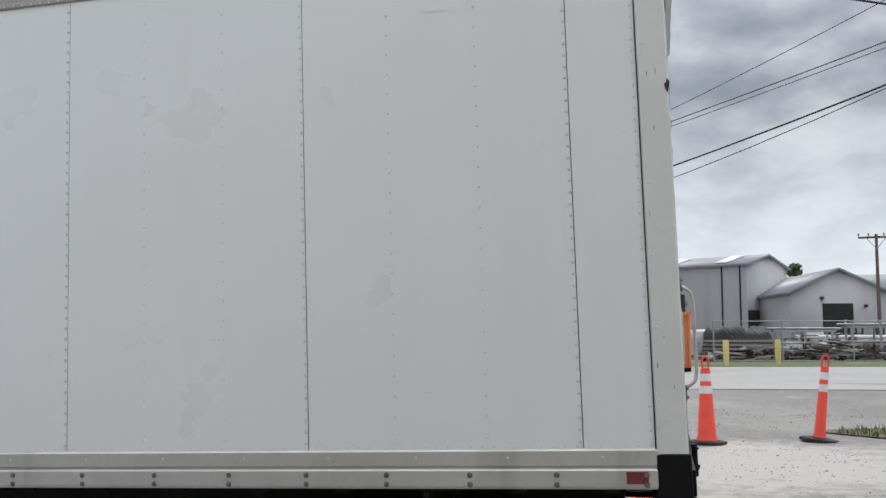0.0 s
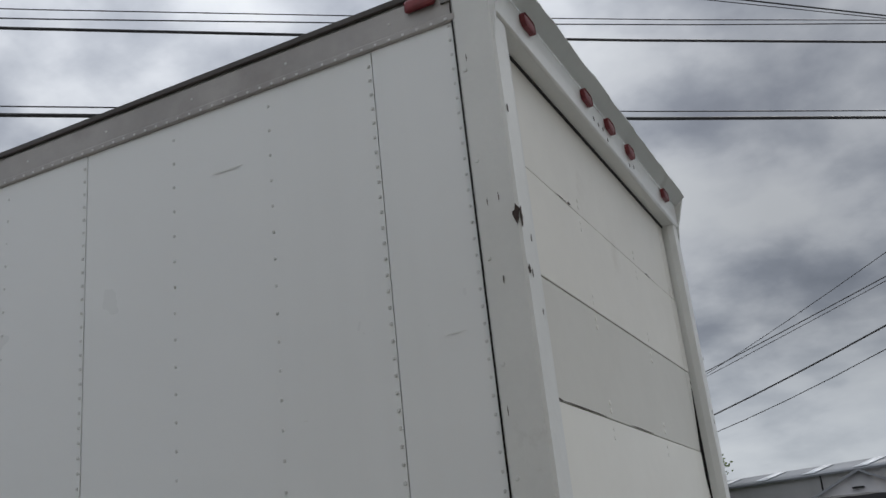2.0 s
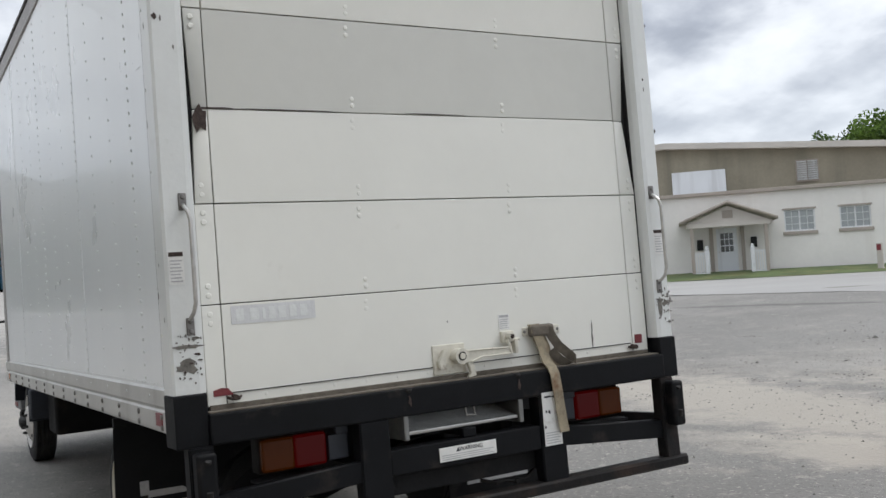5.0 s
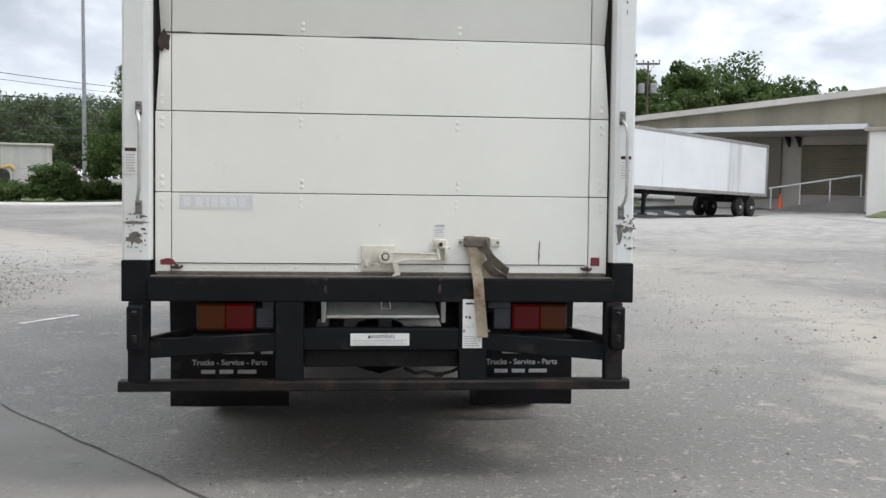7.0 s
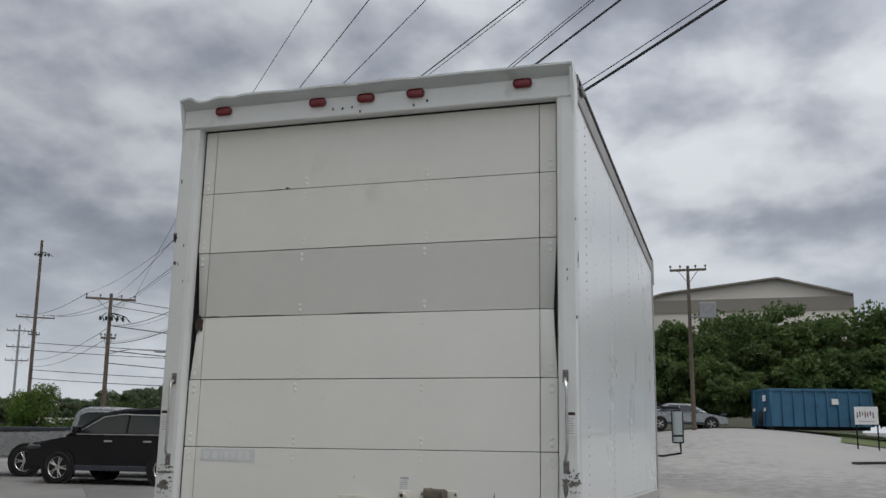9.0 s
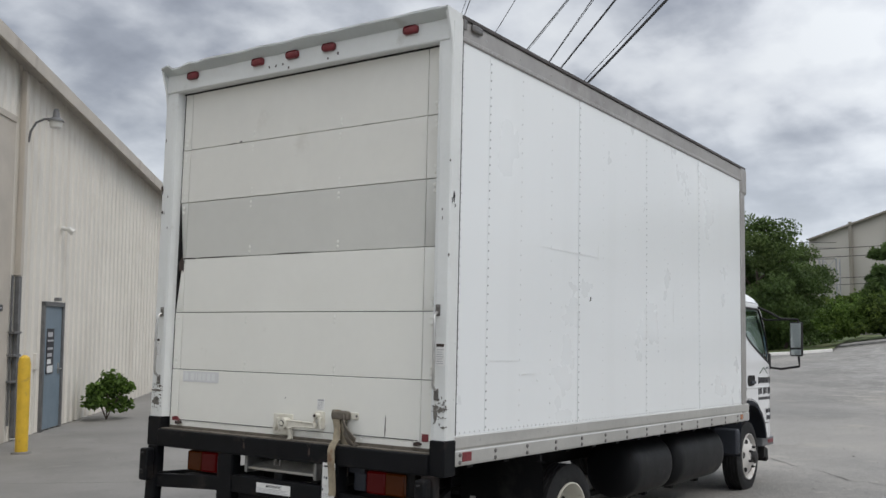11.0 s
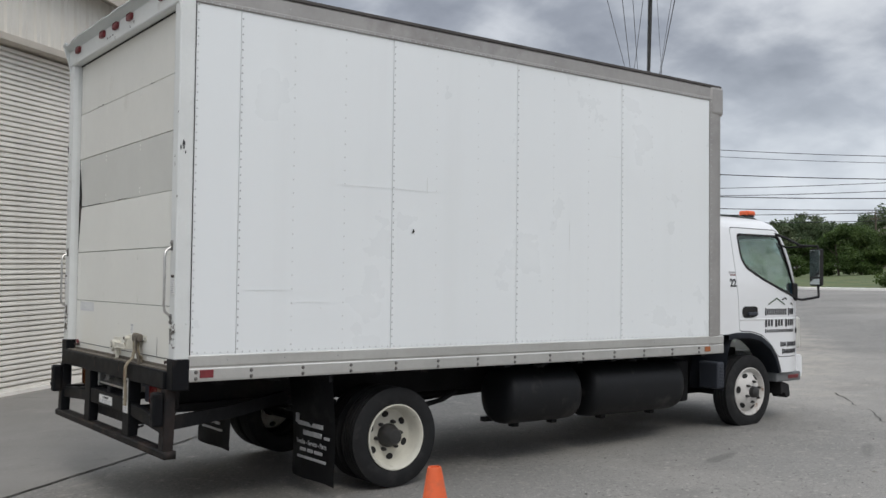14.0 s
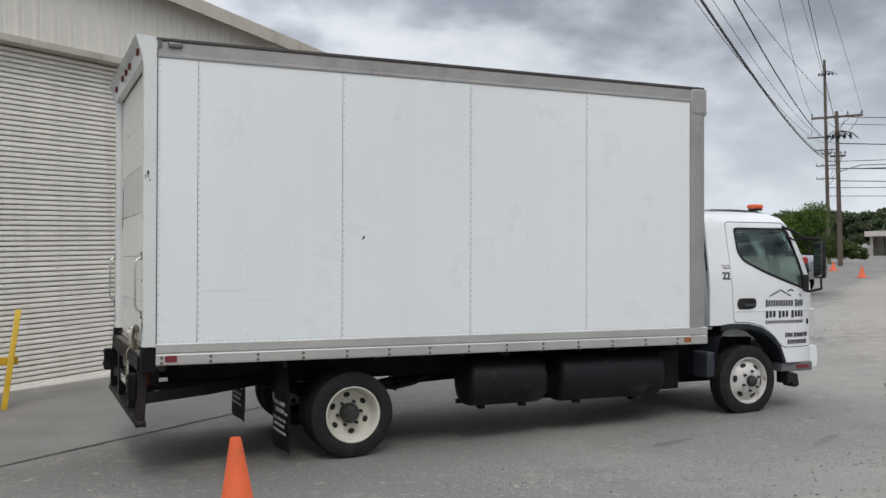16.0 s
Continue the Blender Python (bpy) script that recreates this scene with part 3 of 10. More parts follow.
# ---------------------------------------------------------------- the metal garage
M["wall_metal"] = material("beige_ribbed_steel", (0.70, 0.665, 0.60), 0.5, var=0.06, scale=0.7, fine=12, bump=0.02,
                           streak=((0.54, 0.50, 0.44), 1.3, 0.54, 0.80), patches=[((0.58, 0.54, 0.48), 0.8, 0.60, 0.78)])
M["trim_beige"] = material("beige_trim_steel", (0.50, 0.45, 0.385), 0.5, var=0.1, scale=2, streak=((0.25, 0.20, 0.16), 2.5, 0.6, 0.8))
M["shutter"] = material("off_white_shutter_slats", (0.85, 0.815, 0.745), 0.45, var=0.05, scale=1.5, fine=20, bump=0.01, per_object=0.05,
                        streak=((0.64, 0.60, 0.53), 2.0, 0.58, 0.82))
M["blue_door"] = material("blue_grey_steel_door", (0.175, 0.225, 0.265), 0.5, var=0.08, scale=3)
M["lamp_grey"] = material("weathered_lamp_metal", (0.17, 0.17, 0.17), 0.5, metal=0.4, var=0.2, scale=12)
M["milk"] = material("milky_plastic", (0.62, 0.61, 0.57), 0.3, var=0.1)

garage = empty("garage_building", GM, "beige ribbed metal garage with a large roll-up door", "building")
# outer wall: x along the wall, the opening from -1.4 to 5.95, head at 4.92
RIB = 0.305
bm = B()


def ribbed(bm, x0, x1, z0, ztop, y):
    """Corrugated wall sheet with raised ribs; ztop is a function of x."""
    xs = []
    k = math.floor(x0 / RIB)
    while k * RIB < x1:
        for dx, dy in ((0.0, 0), (0.06, 0), (0.085, 0.032), (0.125, 0.032), (0.15, 0), (0.20, 0.0), (0.212, 0.008), (0.235, 0.008), (0.247, 0)):
            x = k * RIB + dx
            if x0 <= x <= x1:
                xs.append((x, dy))
        k += 1
    xs = [(x0, 0)] + [q for q in xs if x0 + 0.004 < q[0] < x1 - 0.004] + [(x1, 0)]
    lo = [bm.verts.new((x, y + d, z0)) for x, d in xs]
    hi = [bm.verts.new((x, y + d, ztop(x))) for x, d in xs]
    for i in range(len(xs) - 1):
        bm.faces.new((lo[i], lo[i + 1], hi[i + 1], hi[i]))


rake = lambda x: 6.10 - 0.078 * (x - 4.0)
ribbed(bm, 6.62, 22.0, 0.0, rake, 0.0)
part("wall", bm, M["wall_metal"], garage, smooth=20)
bm = B()
ribbed(bm, -9.0, -2.05, 0.0, rake, 0.0)
part("wall", bm, M["wall_metal"], garage, smooth=20)
bm = B()
ribbed(bm, -2.05, 6.62, 4.98, rake, 0.0)
part("wall", bm, M["wall_metal"], garage, smooth=20)
bm = B()
box(bm, -9, -2.1, -0.25, -0.04, 0, 5.9)
box(bm, 6.6, 22, -0.25, -0.04, 0, 4.6)
box(bm, -2.1, 6.6, -0.25, -0.04, 4.95, 5.8)
part("inner_wall", bm, M["wall_metal"], garage, smooth=20)
for q in ((21.9, 22.1, 4.6), (-9.2, -9.0, 6.9)):
    bm = B()
    box(bm, q[0], q[1], -18, -0.04, 0, q[2])
    part("end_wall", bm, M["wall_metal"], garage, smooth=20)
bm = B()
prism(bm, [(-9.3, rake(-9.3) + 0.02), (22.3, rake(22.3) + 0.02), (22.3, rake(22.3) + 0.16), (-9.3, rake(-9.3) + 0.16)], "y", -18, 0.24)
part("roof", bm, M["trim_beige"], garage, smooth=20)
bm = B()
prism(bm, [(-9.3, rake(-9.3) - 0.10), (22.3, rake(22.3) - 0.10), (22.3, rake(22.3) + 0.10), (-9.3, rake(-9.3) + 0.10)], "y", 0.245, 0.29)
part("rake_trim", bm, M["trim_beige"], garage, smooth=20)
# jambs, head and pilaster of the big door
bm = B()
box(bm, 5.95, 6.62, -0.30, 0.03, 0, 4.95, 0.006)
part("door_jamb", bm, M["trim_beige"], garage)
bm = B()
box(bm, -2.05, -1.4, -0.30, 0.03, 0, 4.95, 0.006)
part("door_jamb", bm, M["trim_beige"], garage)
bm = B()
box(bm, -2.05, 6.62, -0.30, 0.05, 4.92, 5.02, 0.006)
part("door_head", bm, M["trim_beige"], garage)
for x in (5.86, -1.4):
    bm = B()
    box(bm, x, x + 0.09, -0.26, -0.12, 0, 4.92, 0.004)
    part("guide_rail", bm, M["trim_beige"], garage)
# roll-up door made of curved slats; the darker backing colour deepens the gaps' shade
shutter = part("roll_up_door", (lambda b: (box(b, -1.36, 5.9, -0.258, -0.246, 0.0, 4.92), b)[1])(B()), M["trim_beige"], garage, "ribbed off-white steel roll-up door, closed")
PITCH = 0.0745
bm = B()
x0, x1 = -1.35, 5.89
prof = [(-0.242, 0.000), (-0.190, 0.003), (-0.181, 0.010), (-0.178, 0.026), (-0.180, 0.041), (-0.190, 0.043), (-0.190, 0.046), (-0.182, 0.049), (-0.186, 0.058), (-0.242, 0.061)]
pa, pb = [bm.verts.new((x0, y, z)) for y, z in prof], [bm.verts.new((x1, y, z)) for y, z in prof]
for i in range(len(prof) - 1):
    bm.faces.new((pa[i], pb[i], pb[i + 1], pa[i + 1]))
slat_me = mesh_of(bm, "slat", 30)
slat_me.materials.append(M["shutter"])
for i in range(65):
    s = new("slat", slat_me)
    s.parent = shutter
    s.location = (0, 0, 0.07 + i * PITCH)
bm = B()
box(bm, -1.35, 5.89, -0.235, -0.165, 0.0, 0.075, 0.008)
part("bottom_bar", bm, M["shutter"], shutter)
# downspout with its patched lower length
bm = B()
box(bm, 6.75, 6.88, 0.04, 0.13, 2.55, rake(6.8) - 0.1, 0.01)
part("downspout", bm, M["trim_beige"], garage, "beige square downspout")
bm = B()
box(bm, 6.77, 6.87, 0.045, 0.12, 0.05, 2.54, 0.008)
box(bm, 6.66, 6.70, 0.03, 0.06, 0.25, 2.55, 0.004)
for z in (0.9, 1.65, 1.3):
    box(bm, 6.60, 6.90, 0.03, 0.135, z, z + 0.035, 0.003)
part("downspout", bm, M["lamp_grey"], garage, "dented grey lower downspout")
# blue door
bdoor = part("door", (lambda b: (box(b, 8.30, 9.20, 0.0, 0.055, 0.02, 2.10, 0.004), b)[1])(B()), M["blue_door"], garage, "blue-grey steel personnel door with notices")
bm = B()
for a in ((8.22, 8.30, 0.0, 2.18), (9.20, 9.28, 0.0, 2.18), (8.22, 9.28, 2.10, 2.18)):
    box(bm, a[0], a[1], 0.0, 0.085, a[2], a[3], 0.004)
part("door_frame", bm, M["lamp_grey"], bdoor)
bm = B()
box(bm, 8.45, 8.80, 0.055, 0.066, 0.95, 1.72, 0.003)
part("notice_panel", bm, M["print_black"], bdoor, "dark window with white notices")
for z0, z1, a, b_ in ((1.58, 1.66, 8.48, 8.72), (1.50, 1.53, 8.48, 8.76), (1.36, 1.40, 8.48, 8.74), (1.24, 1.30, 8.48, 8.70), (1.12, 1.20, 8.48, 8.66), (0.97, 1.09, 8.48, 8.76)):
    bm = B()
    box(bm, a, b_, 0.066, 0.070, z0, z1)
    part("notice", bm, M["paper"] if z0 < 1.22 else M["print_grey"], bdoor)
bm = B()
tube(bm, [(9.08, 0.055, 1.02), (9.08, 0.11, 1.02), (8.97, 0.115, 1.02)], 0.012)
box(bm, 9.05, 9.11, 0.055, 0.066, 0.93, 1.12, 0.004)
part("door_handle", bm, M["chrome"], bdoor)
bdoor.location.x = -0.18
bm = B()
box(bm, 8.66, 8.80, 0.0, 0.12, 2.2, 2.26, 0.01)
part("closer_bracket", bm, M["lamp_grey"], garage)
bm = B()
box(bm, 7.72, 7.82, 0.02, 0.09, 1.05, 1.32, 0.008)
box(bm, 7.755, 7.785, 0.02, 0.05, 0.0, 1.05)
part("switch_box", bm, M["wall_metal"], garage)
bm = B()
box(bm, 6.08, 6.34, 0.03, 0.042, 1.99, 2.09, 0.003)
part("small_sign", bm, M["print_black"], garage, "small dark sign with a pale line of writing")
bm = B()
box(bm, 6.12, 6.30, 0.042, 0.045, 2.03, 2.05)
part("writing_bar", bm, M["print_grey"], garage)
# small white camera on a short arm
bm = B()
tube(bm, [(8.9, 0.04, 3.50), (8.9, 0.16, 3.48)], 0.035)
cyl(bm, (8.9, 0.16, 3.49), (8.92, 0.24, 3.43), 0.05, 0.06, 12)
part("floodlight", bm, M["milk"], garage, "small white wall camera")
# gooseneck wall lamp
lamp = part("wall_lamp", (lambda b: (tube(b, [(7.16, 0.03, 4.72), (7.16, 0.06, 4.90), (7.16, 0.14, 5.04), (7.16, 0.26, 5.10), (7.16, 0.42, 5.11)], 0.018, 10), b)[1])(B()), M["lamp_grey"], garage, "gooseneck barn lamp with ribbed glass")
bm = B()
lathe(bm, [(0.25, 0.02), (0.24, 0.04), (0.17, 0.05), (0.11, 0.055), (0.10, 0.075), (0.06, 0.125), (0.045, 0.128), (0.042, 0.11)], (7.16, 0.45, 5.02), "z", 24)
part("shade", bm, M["lamp_grey"], lamp)
bm = B()
lathe(bm, [(0.05, 0.105), (0.01, 0.10), (-0.05, 0.09), (-0.06, 0.08), (-0.06, 0.0001)], (7.16, 0.45, 5.02), "z", 24)
part("glass_bowl", bm, M["milk"], lamp)
# bollard, plank guard and shrub at the garage
bol = empty("bollard", GM, "yellow steel bollard beside the garage downspout", "bollard")
bm = B()
lathe(bm, [(0.0, 0.085), (1.22, 0.085), (1.30, 0.07), (1.335, 0.03), (1.34, 0.0005)], (5.36, 0.74, 0.03), "z", 24)
part("post", bm, M["yellow"], bol)
bm = B()
lathe(bm, [(0.0, 0.14), (0.03, 0.13), (0.035, 0.09)], (5.36, 0.74, 0.0), "z", 24)
part("base", bm, M["apron"], bol)
fr = empty("safety_frame", Matrix.Translation((0.92, -4.1, ground_z(0.92, -4.1))), "yellow leaning A-frame with a white panel", "barrier")
for k, dx in enumerate((0.0, 0.55)):
    for s in (-1, 1):
        bm = B()
        box(bm, -0.035, 0.035, -0.05, 0.05, 0, 1.22, 0.006, m=pose(dx + 0.12 - 0.0 * s, 0.20 * s, 0, 8 * s, -9 if k == 0 else 9, 0))
        part("leg", bm, M["yellow"], fr)
bm = B()
box(bm, -0.05, 0.70, -0.25, -0.21, 0.5, 0.6, 0.005)
part("rail", bm, M["yellow"], fr)
bm = B()
box(bm, 0.30, 1.1, -0.02, 0.02, 0.12, 0.95, 0.005)
part("panel", bm, M["paper"], fr)
bm = B()
box(bm, 0.2, 1.15, -0.16, 0.16, 0.0, 0.05, 0.01)
part("foot", bm, M["rubber"], fr)

# ---------------------------------------------------------------- the box truck
# Local axes: x forward is negative, rear face at x = 0, right side at y = +1.22; the body stands nose-down on its springs.
truck = empty("box_truck", pose(0, 0, 0, 0, -1.8, 0), "white box truck with a closed roll-up rear door", "truck")
ZB, ZP, ZT, ZR, XF = 0.886, 1.052, 3.266, 3.412, -5.366
tr = random.Random(11)

for side in (1, -1):
    HY = 1.198 if side > 0 else 1.220
    SX = -0.091 if side > 0 else -0.122          # seam before the rear post
    nm = HY * side
    # panels of the side wall, lapped at the seams
    seams = [SX + 0.004, -0.407, -1.592, -2.771, -3.97, -5.16] if side > 0 else [SX + 0.004, -0.428, -1.657, -2.88, -4.09, -5.16]
    for a, b_ in zip(seams, seams[1:]):
        bm = B()
        y1 = nm - side * (0.004 + 0.0012 * (seams.index(a) % 2))
        box(bm, b_ + 0.002, a - 0.002, min(y1, y1 - side * 0.03), max(y1, y1 - side * 0.03), ZP - 0.03, ZT + 0.02, 0.0008, 1)
        part("side_panel", bm, M["side"], truck)
    # lower rail in two steps, upper rail
    bm = B()
    prism(bm, [(side * (HY - 0.05), ZB), (side * (HY + 0.004), ZB), (side * (HY + 0.007), ZB + 0.012), (side * (HY + 0.007), 0.962), (side * (HY + 0.001), 0.970),
               (side * (HY + 0.001), 0.976), (side * (HY + 0.006), 0.984), (side * (HY + 0.006), ZP - 0.008), (side * (HY - 0.002), ZP), (side * (HY - 0.05), ZP)], "x", XF, SX + 0.004)
    part("bottom_rail", bm, M["alu"], truck)
    bm = B()
    prism(bm, [(side * (HY - 0.06), ZT), (side * (HY + 0.002), ZT), (side * (HY + 0.006), ZT + 0.006), (side * (HY + 0.006), ZT + 0.024), (side * (HY + 0.001), ZT + 0.03),
               (side * (HY + 0.001), ZR - 0.028), (side * (HY - 0.012), ZR - 0.004), (side * (HY - 0.06), ZR)], "x", XF + 0.04, SX + 0.004)
    part("top_rail", bm, M["alu_top"], truck)
    bm = B()
    a, b_ = sorted((side * (HY - 0.05), side * (HY + 0.009)))
    box(bm, XF + 0.04, SX + 0.004, a, b_, ZR - 0.016, ZR + 0.006, 0.003)
    part("roof_edge", bm, M["roof_edge"], truck)
    # front corner post with its rounded cap
    bm = B()
    prism(bm, [(-5.16, side * (HY - 0.002)), (-5.16, side * (HY + 0.005)), (-5.20, side * (HY + 0.006)), (-5.30, side * (HY + 0.002)), (-5.347, side * (HY - 0.02)),
               (XF, side * (HY - 0.07)), (XF, side * (HY - 0.12)), (-5.16, side * (HY - 0.12))], "z", ZB, 3.15)
    part("front_corner_post", bm, M["alu_top"], truck)
    bm = B()
    box(bm, XF - 0.006, -5.155, min(side * 1.05, side * (HY + 0.012)), max(side * 1.05, side * (HY + 0.012)), 3.125, ZR + 0.012, 0.045, 4)
    part("corner_cap", bm, M["alu_top"], truck, "dented grey corner cap")
    # rivets; those between the seams are painted over on the right side
    bm, inner = B(), B()
    n = Vector((0, side, 0))
    for x in seams[1:-1]:
        z = ZP + 0.03
        while z < ZT - 0.02:
            dome(bm, (x - 0.012, nm - side * 0.004, z), n, 0.0070 if side < 0 else 0.0066, 0.6)
            z += 0.0508
    for a, b_ in zip(seams[1:], seams[2:]):
        for k in (1, 2):
            x = a + (b_ - a) * k / 3
            z = ZP + 0.05
            while z < ZT - 0.02:
                dome(bm if side < 0 else inner, (x, nm - side * 0.004, z), n, 0.0064 if side < 0 else 0.0066, 0.42 if side < 0 else 0.15)
                z += 0.0914
    x = -0.15
    while x > -5.13:
        dome(bm, (x, nm + side * 0.006, ZT + 0.012), n, 0.006)
        dome(bm, (x, nm - side * 0.004, ZP + 0.012), n, 0.005)
        x -= 0.0508
    for z in np.arange(ZP + 0.02, ZT, 0.0508):
        dome(bm, (SX - 0.025, nm - side * 0.004, z), n, 0.006)
        dome(bm, (-5.18, nm + side * 0.006, z), n, 0.006)
    x = -0.35
    while x > -5.1:
        dome(bm, (x, nm + side * 0.001, ZR - 0.075), n, 0.006)
        dome(bm, (x, nm + side * 0.006, 1.018), n, 0.006)
        x -= 0.404
    if side > 0:
        part("painted_rivets", inner, M["rivet"], truck, kind="stuff")
    part("rivets", bm, M["rivet"] if side < 0 else M["rivet_grey"], truck, kind="stuff")
    # heads drawn large and dark to take in the small shadow round each
    bm = B()
    for k in range(14):
        xx = SX - 0.05 - k * 0.374
        for z in (0.905, 0.945):
            dome(bm, (xx, nm + side * 0.007, z), n, 0.0135, 0.6, 8)
    part("bolts", bm, M["nut"], truck, kind="stuff")
    # reflectors in the lower rail and the marker at the top
    bm = B()
    box(bm, -0.255, -0.165, min(nm, nm + side * 0.012), max(nm, nm + side * 0.012), 0.908, 0.958, 0.002)
    part("reflector", bm, M["lens_dull"], truck, "dull red side reflector")
    bm = B()
    box(bm, -5.165, -5.085, min(nm, nm + side * 0.012), max(nm, nm + side * 0.012), 0.908, 0.955, 0.002)
    part("reflector", bm, M["lens_amber"], truck, "scuffed amber side reflector")
    bm = B()
    box(bm, -0.285, -0.175, min(nm, nm + side * 0.022), max(nm, nm + side * 0.022), ZR - 0.068, ZR - 0.022, 0.012)
    part("side_marker", bm, M["lens_dull"] if side < 0 else M["nut"], truck, "oblong side marker lamp")
    bm = B()
    box(bm, SX - 0.04, SX - 0.005, min(nm, nm + side * 0.008), max(nm, nm + side * 0.008), ZR - 0.075, ZR - 0.01, 0.002)
    part("bracket", bm, M["nut"], truck)
    # rear corner post, black at its foot
    bm = B()
    prism(bm, [(SX - 0.006, side * (HY + 0.0)), (SX + 0.002, side * (HY + 0.006)), (-0.006, side * (HY + 0.006)), (0.002, side * (HY - 0.004)), (0.004, side * 1.128), (0.000, side * 1.105),
               (-0.03, side * 1.095), (-0.10, side * 1.095), (-0.10, side * 1.16), (min(SX, -0.1) - 0.006, side * 1.16)], "z", 1.03, 3.36)
    part("rear_post", bm, M["post"], truck, smooth=22)
    bm = B()
    box(bm, SX - 0.008, 0.012, min(side * 1.105, side * (HY + 0.008)), max(side * 1.105, side * (HY + 0.008)), 0.836, 1.028, 0.006)
    part("post_foot", bm, M["black"], truck, "black painted post foot")
    # a thin black strip paints the shadow line of the post seam
    bm = B()
    box(bm, SX - 0.0105, SX - 0.0055, min(nm - side * 0.01, nm + side * 0.0035), max(nm - side * 0.01, nm + side * 0.0035), ZP, ZT + 0.13)
    part("seam_strip", bm, M["seal"], truck)
    bm = B()
    for z in np.arange(1.25, 3.3, 0.305):
        dome(bm, (SX + 0.018, nm + side * 0.006, z), Vector((0, side, 0)), 0.008)
    part("bolts", bm, M["post"], truck, kind="stuff")
    # grab handle of bent rod on pads
    hy = 1.139 if side > 0 else -1.178 + 0.03
    bm = B()
    z0, z1 = 1.30, 1.72
    tube(bm, [(0.012, hy, z1), (0.03, hy, z1 - 0.01), (0.046, hy + 0.005, z1 - 0.025), (0.054, hy + 0.012, z1 - 0.06), (0.054, hy + 0.012, z0 + 0.06), (0.046, hy + 0.005, z0 + 0.025),
              (0.03, hy, z0 + 0.01), (0.012, hy, z0)], 0.008, 10)
    part("grab_handle", bm, M["chrome"], truck, "bent galvanised grab handle")
    for z in (z1 + 0.012, z0 - 0.025):
        bm = B()
        box(bm, 0.003, 0.010, hy - 0.015, hy + 0.015, z - 0.032, z + 0.032, 0.003)
        for dz in (-0.018, 0.018):
            dome(bm, (0.012, hy, z + dz), Vector((1, 0, 0)), 0.009, 0.6, 8)
        part("handle_pad", bm, M["nut"], truck)
    # label by the handle
    ly = (1.160 if side > 0 else -1.185)
    bm = B()
    box(bm, 0.003, 0.0055, ly - 0.028, ly + 0.028, 1.43, 1.55)
    lab = part("label", bm, M["paper"], truck, "white warning label with fine print")
    bm = B()
    box(bm, 0.0055, 0.0065, ly - 0.026, ly + 0.026, 1.533, 1.549)
    part("label_header", bm, M["rust"], lab, "dull brown-red header bar")
    bm = B()
    for k in range(7):
        box(bm, 0.0055, 0.0063, ly - 0.022, ly + 0.022 - 0.004 * (k % 3), 1.44 + 0.0125 * k, 1.4445 + 0.0125 * k)
    part("fine_print", bm, M["print_grey"], lab, kind="stuff")


# chips and rust on the posts
def flake(name, y, z, w, h, mat, x=0.0045, face="x", seed=0, parent=truck):
    """A ragged patch of lost paint, a thin flake on the surface."""
    rnd = random.Random(seed)
    k = 11
    pts = [(w / 2 * math.cos(2 * math.pi * i / k) * rnd.uniform(0.5, 1.15), h / 2 * math.sin(2 * math.pi * i / k) * rnd.uniform(0.5, 1.15)) for i in range(k)]
    bm = B()
    if face == "x":
        vs = [bm.verts.new((x, y + a, z + b)) for a, b in pts]
    else:
        vs = [bm.verts.new((y + a, x, z + b)) for a, b in pts]
    bm.faces.new(vs)
    r = bmesh.ops.extrude_face_region(bm, geom=list(bm.faces))
    bmesh.ops.translate(bm, vec=(0.0012, 0, 0) if face == "x" else (0, 0.0012 if x > 0 else -0.0012, 0), verts=[v for v in r["geom"] if isinstance(v, bmesh.types.BMVert)])
    return part(name, bm, mat, parent, smooth=0.1)


flake("rust_spot", -0.004, 2.582, 0.026, 0.060, M["rust"], -1.2275, "y", 1)
flake("rust_spot", -1.212, 2.575, 0.018, 0.075, M["rust"], 0.0035, "x", 2)
flake("rust_spot", -1.205, 2.42, 0.022, 0.026, M["rust"], 0.0035, "x", 3)
for s in (-1, 1):
    for i in range(46):
        y = s * (1.112 + 0.098 * tr.random())
        z = tr.choice((1.095, 1.13, 1.165, 1.20, 1.235)) + tr.gauss(0, 0.012) + (0.02 if s > 0 else 0)
        k = tr.random()
        w, h = (tr.uniform(0.004, 0.014), tr.uniform(0.004, 0.016)) if k < 0.8 else (tr.uniform(0.018, 0.042), tr.uniform(0.007, 0.018))
        flake("paint_chip", y, z, w, h, M["rust"] if i % 4 == 0 else M["chip"], 0.0035, "x", 500 + i + 60 * s)
flake("paint_chip", -1.170, 1.132, 0.090, 0.066, M["chip"], 0.0034, "x", 21)
flake("paint_chip", -1.160, 1.203, 0.115, 0.020, M["chip"], 0.0034, "x", 22)
flake("paint_chip", -1.135, 1.232, 0.035, 0.018, M["chip"], 0.0034, "x", 23)
flake("paint_chip", 1.135, 1.17, 0.030, 0.10, M["chip"], 0.0034, "x", 24)
flake("paint_chip", 1.165, 1.19, 0.055, 0.022, M["chip"], 0.0034, "x", 25)
for i in range(8):
    s = -1 if i % 2 else 1
    flake("paint_chip", s * tr.uniform(1.115, 1.205), tr.uniform(1.3, 3.2), tr.uniform(0.005, 0.012), tr.uniform(0.012, 0.04), M["chip"] if i % 3 else M["rust"], 0.0035, "x", 60 + i)
for i in range(8):
    flake("paint_chip", tr.uniform(-0.11, -0.01), tr.uniform(1.2, 3.2), tr.uniform(0.003, 0.006), tr.uniform(0.01, 0.035), M["chip"], -1.2275, "y", 80 + i)
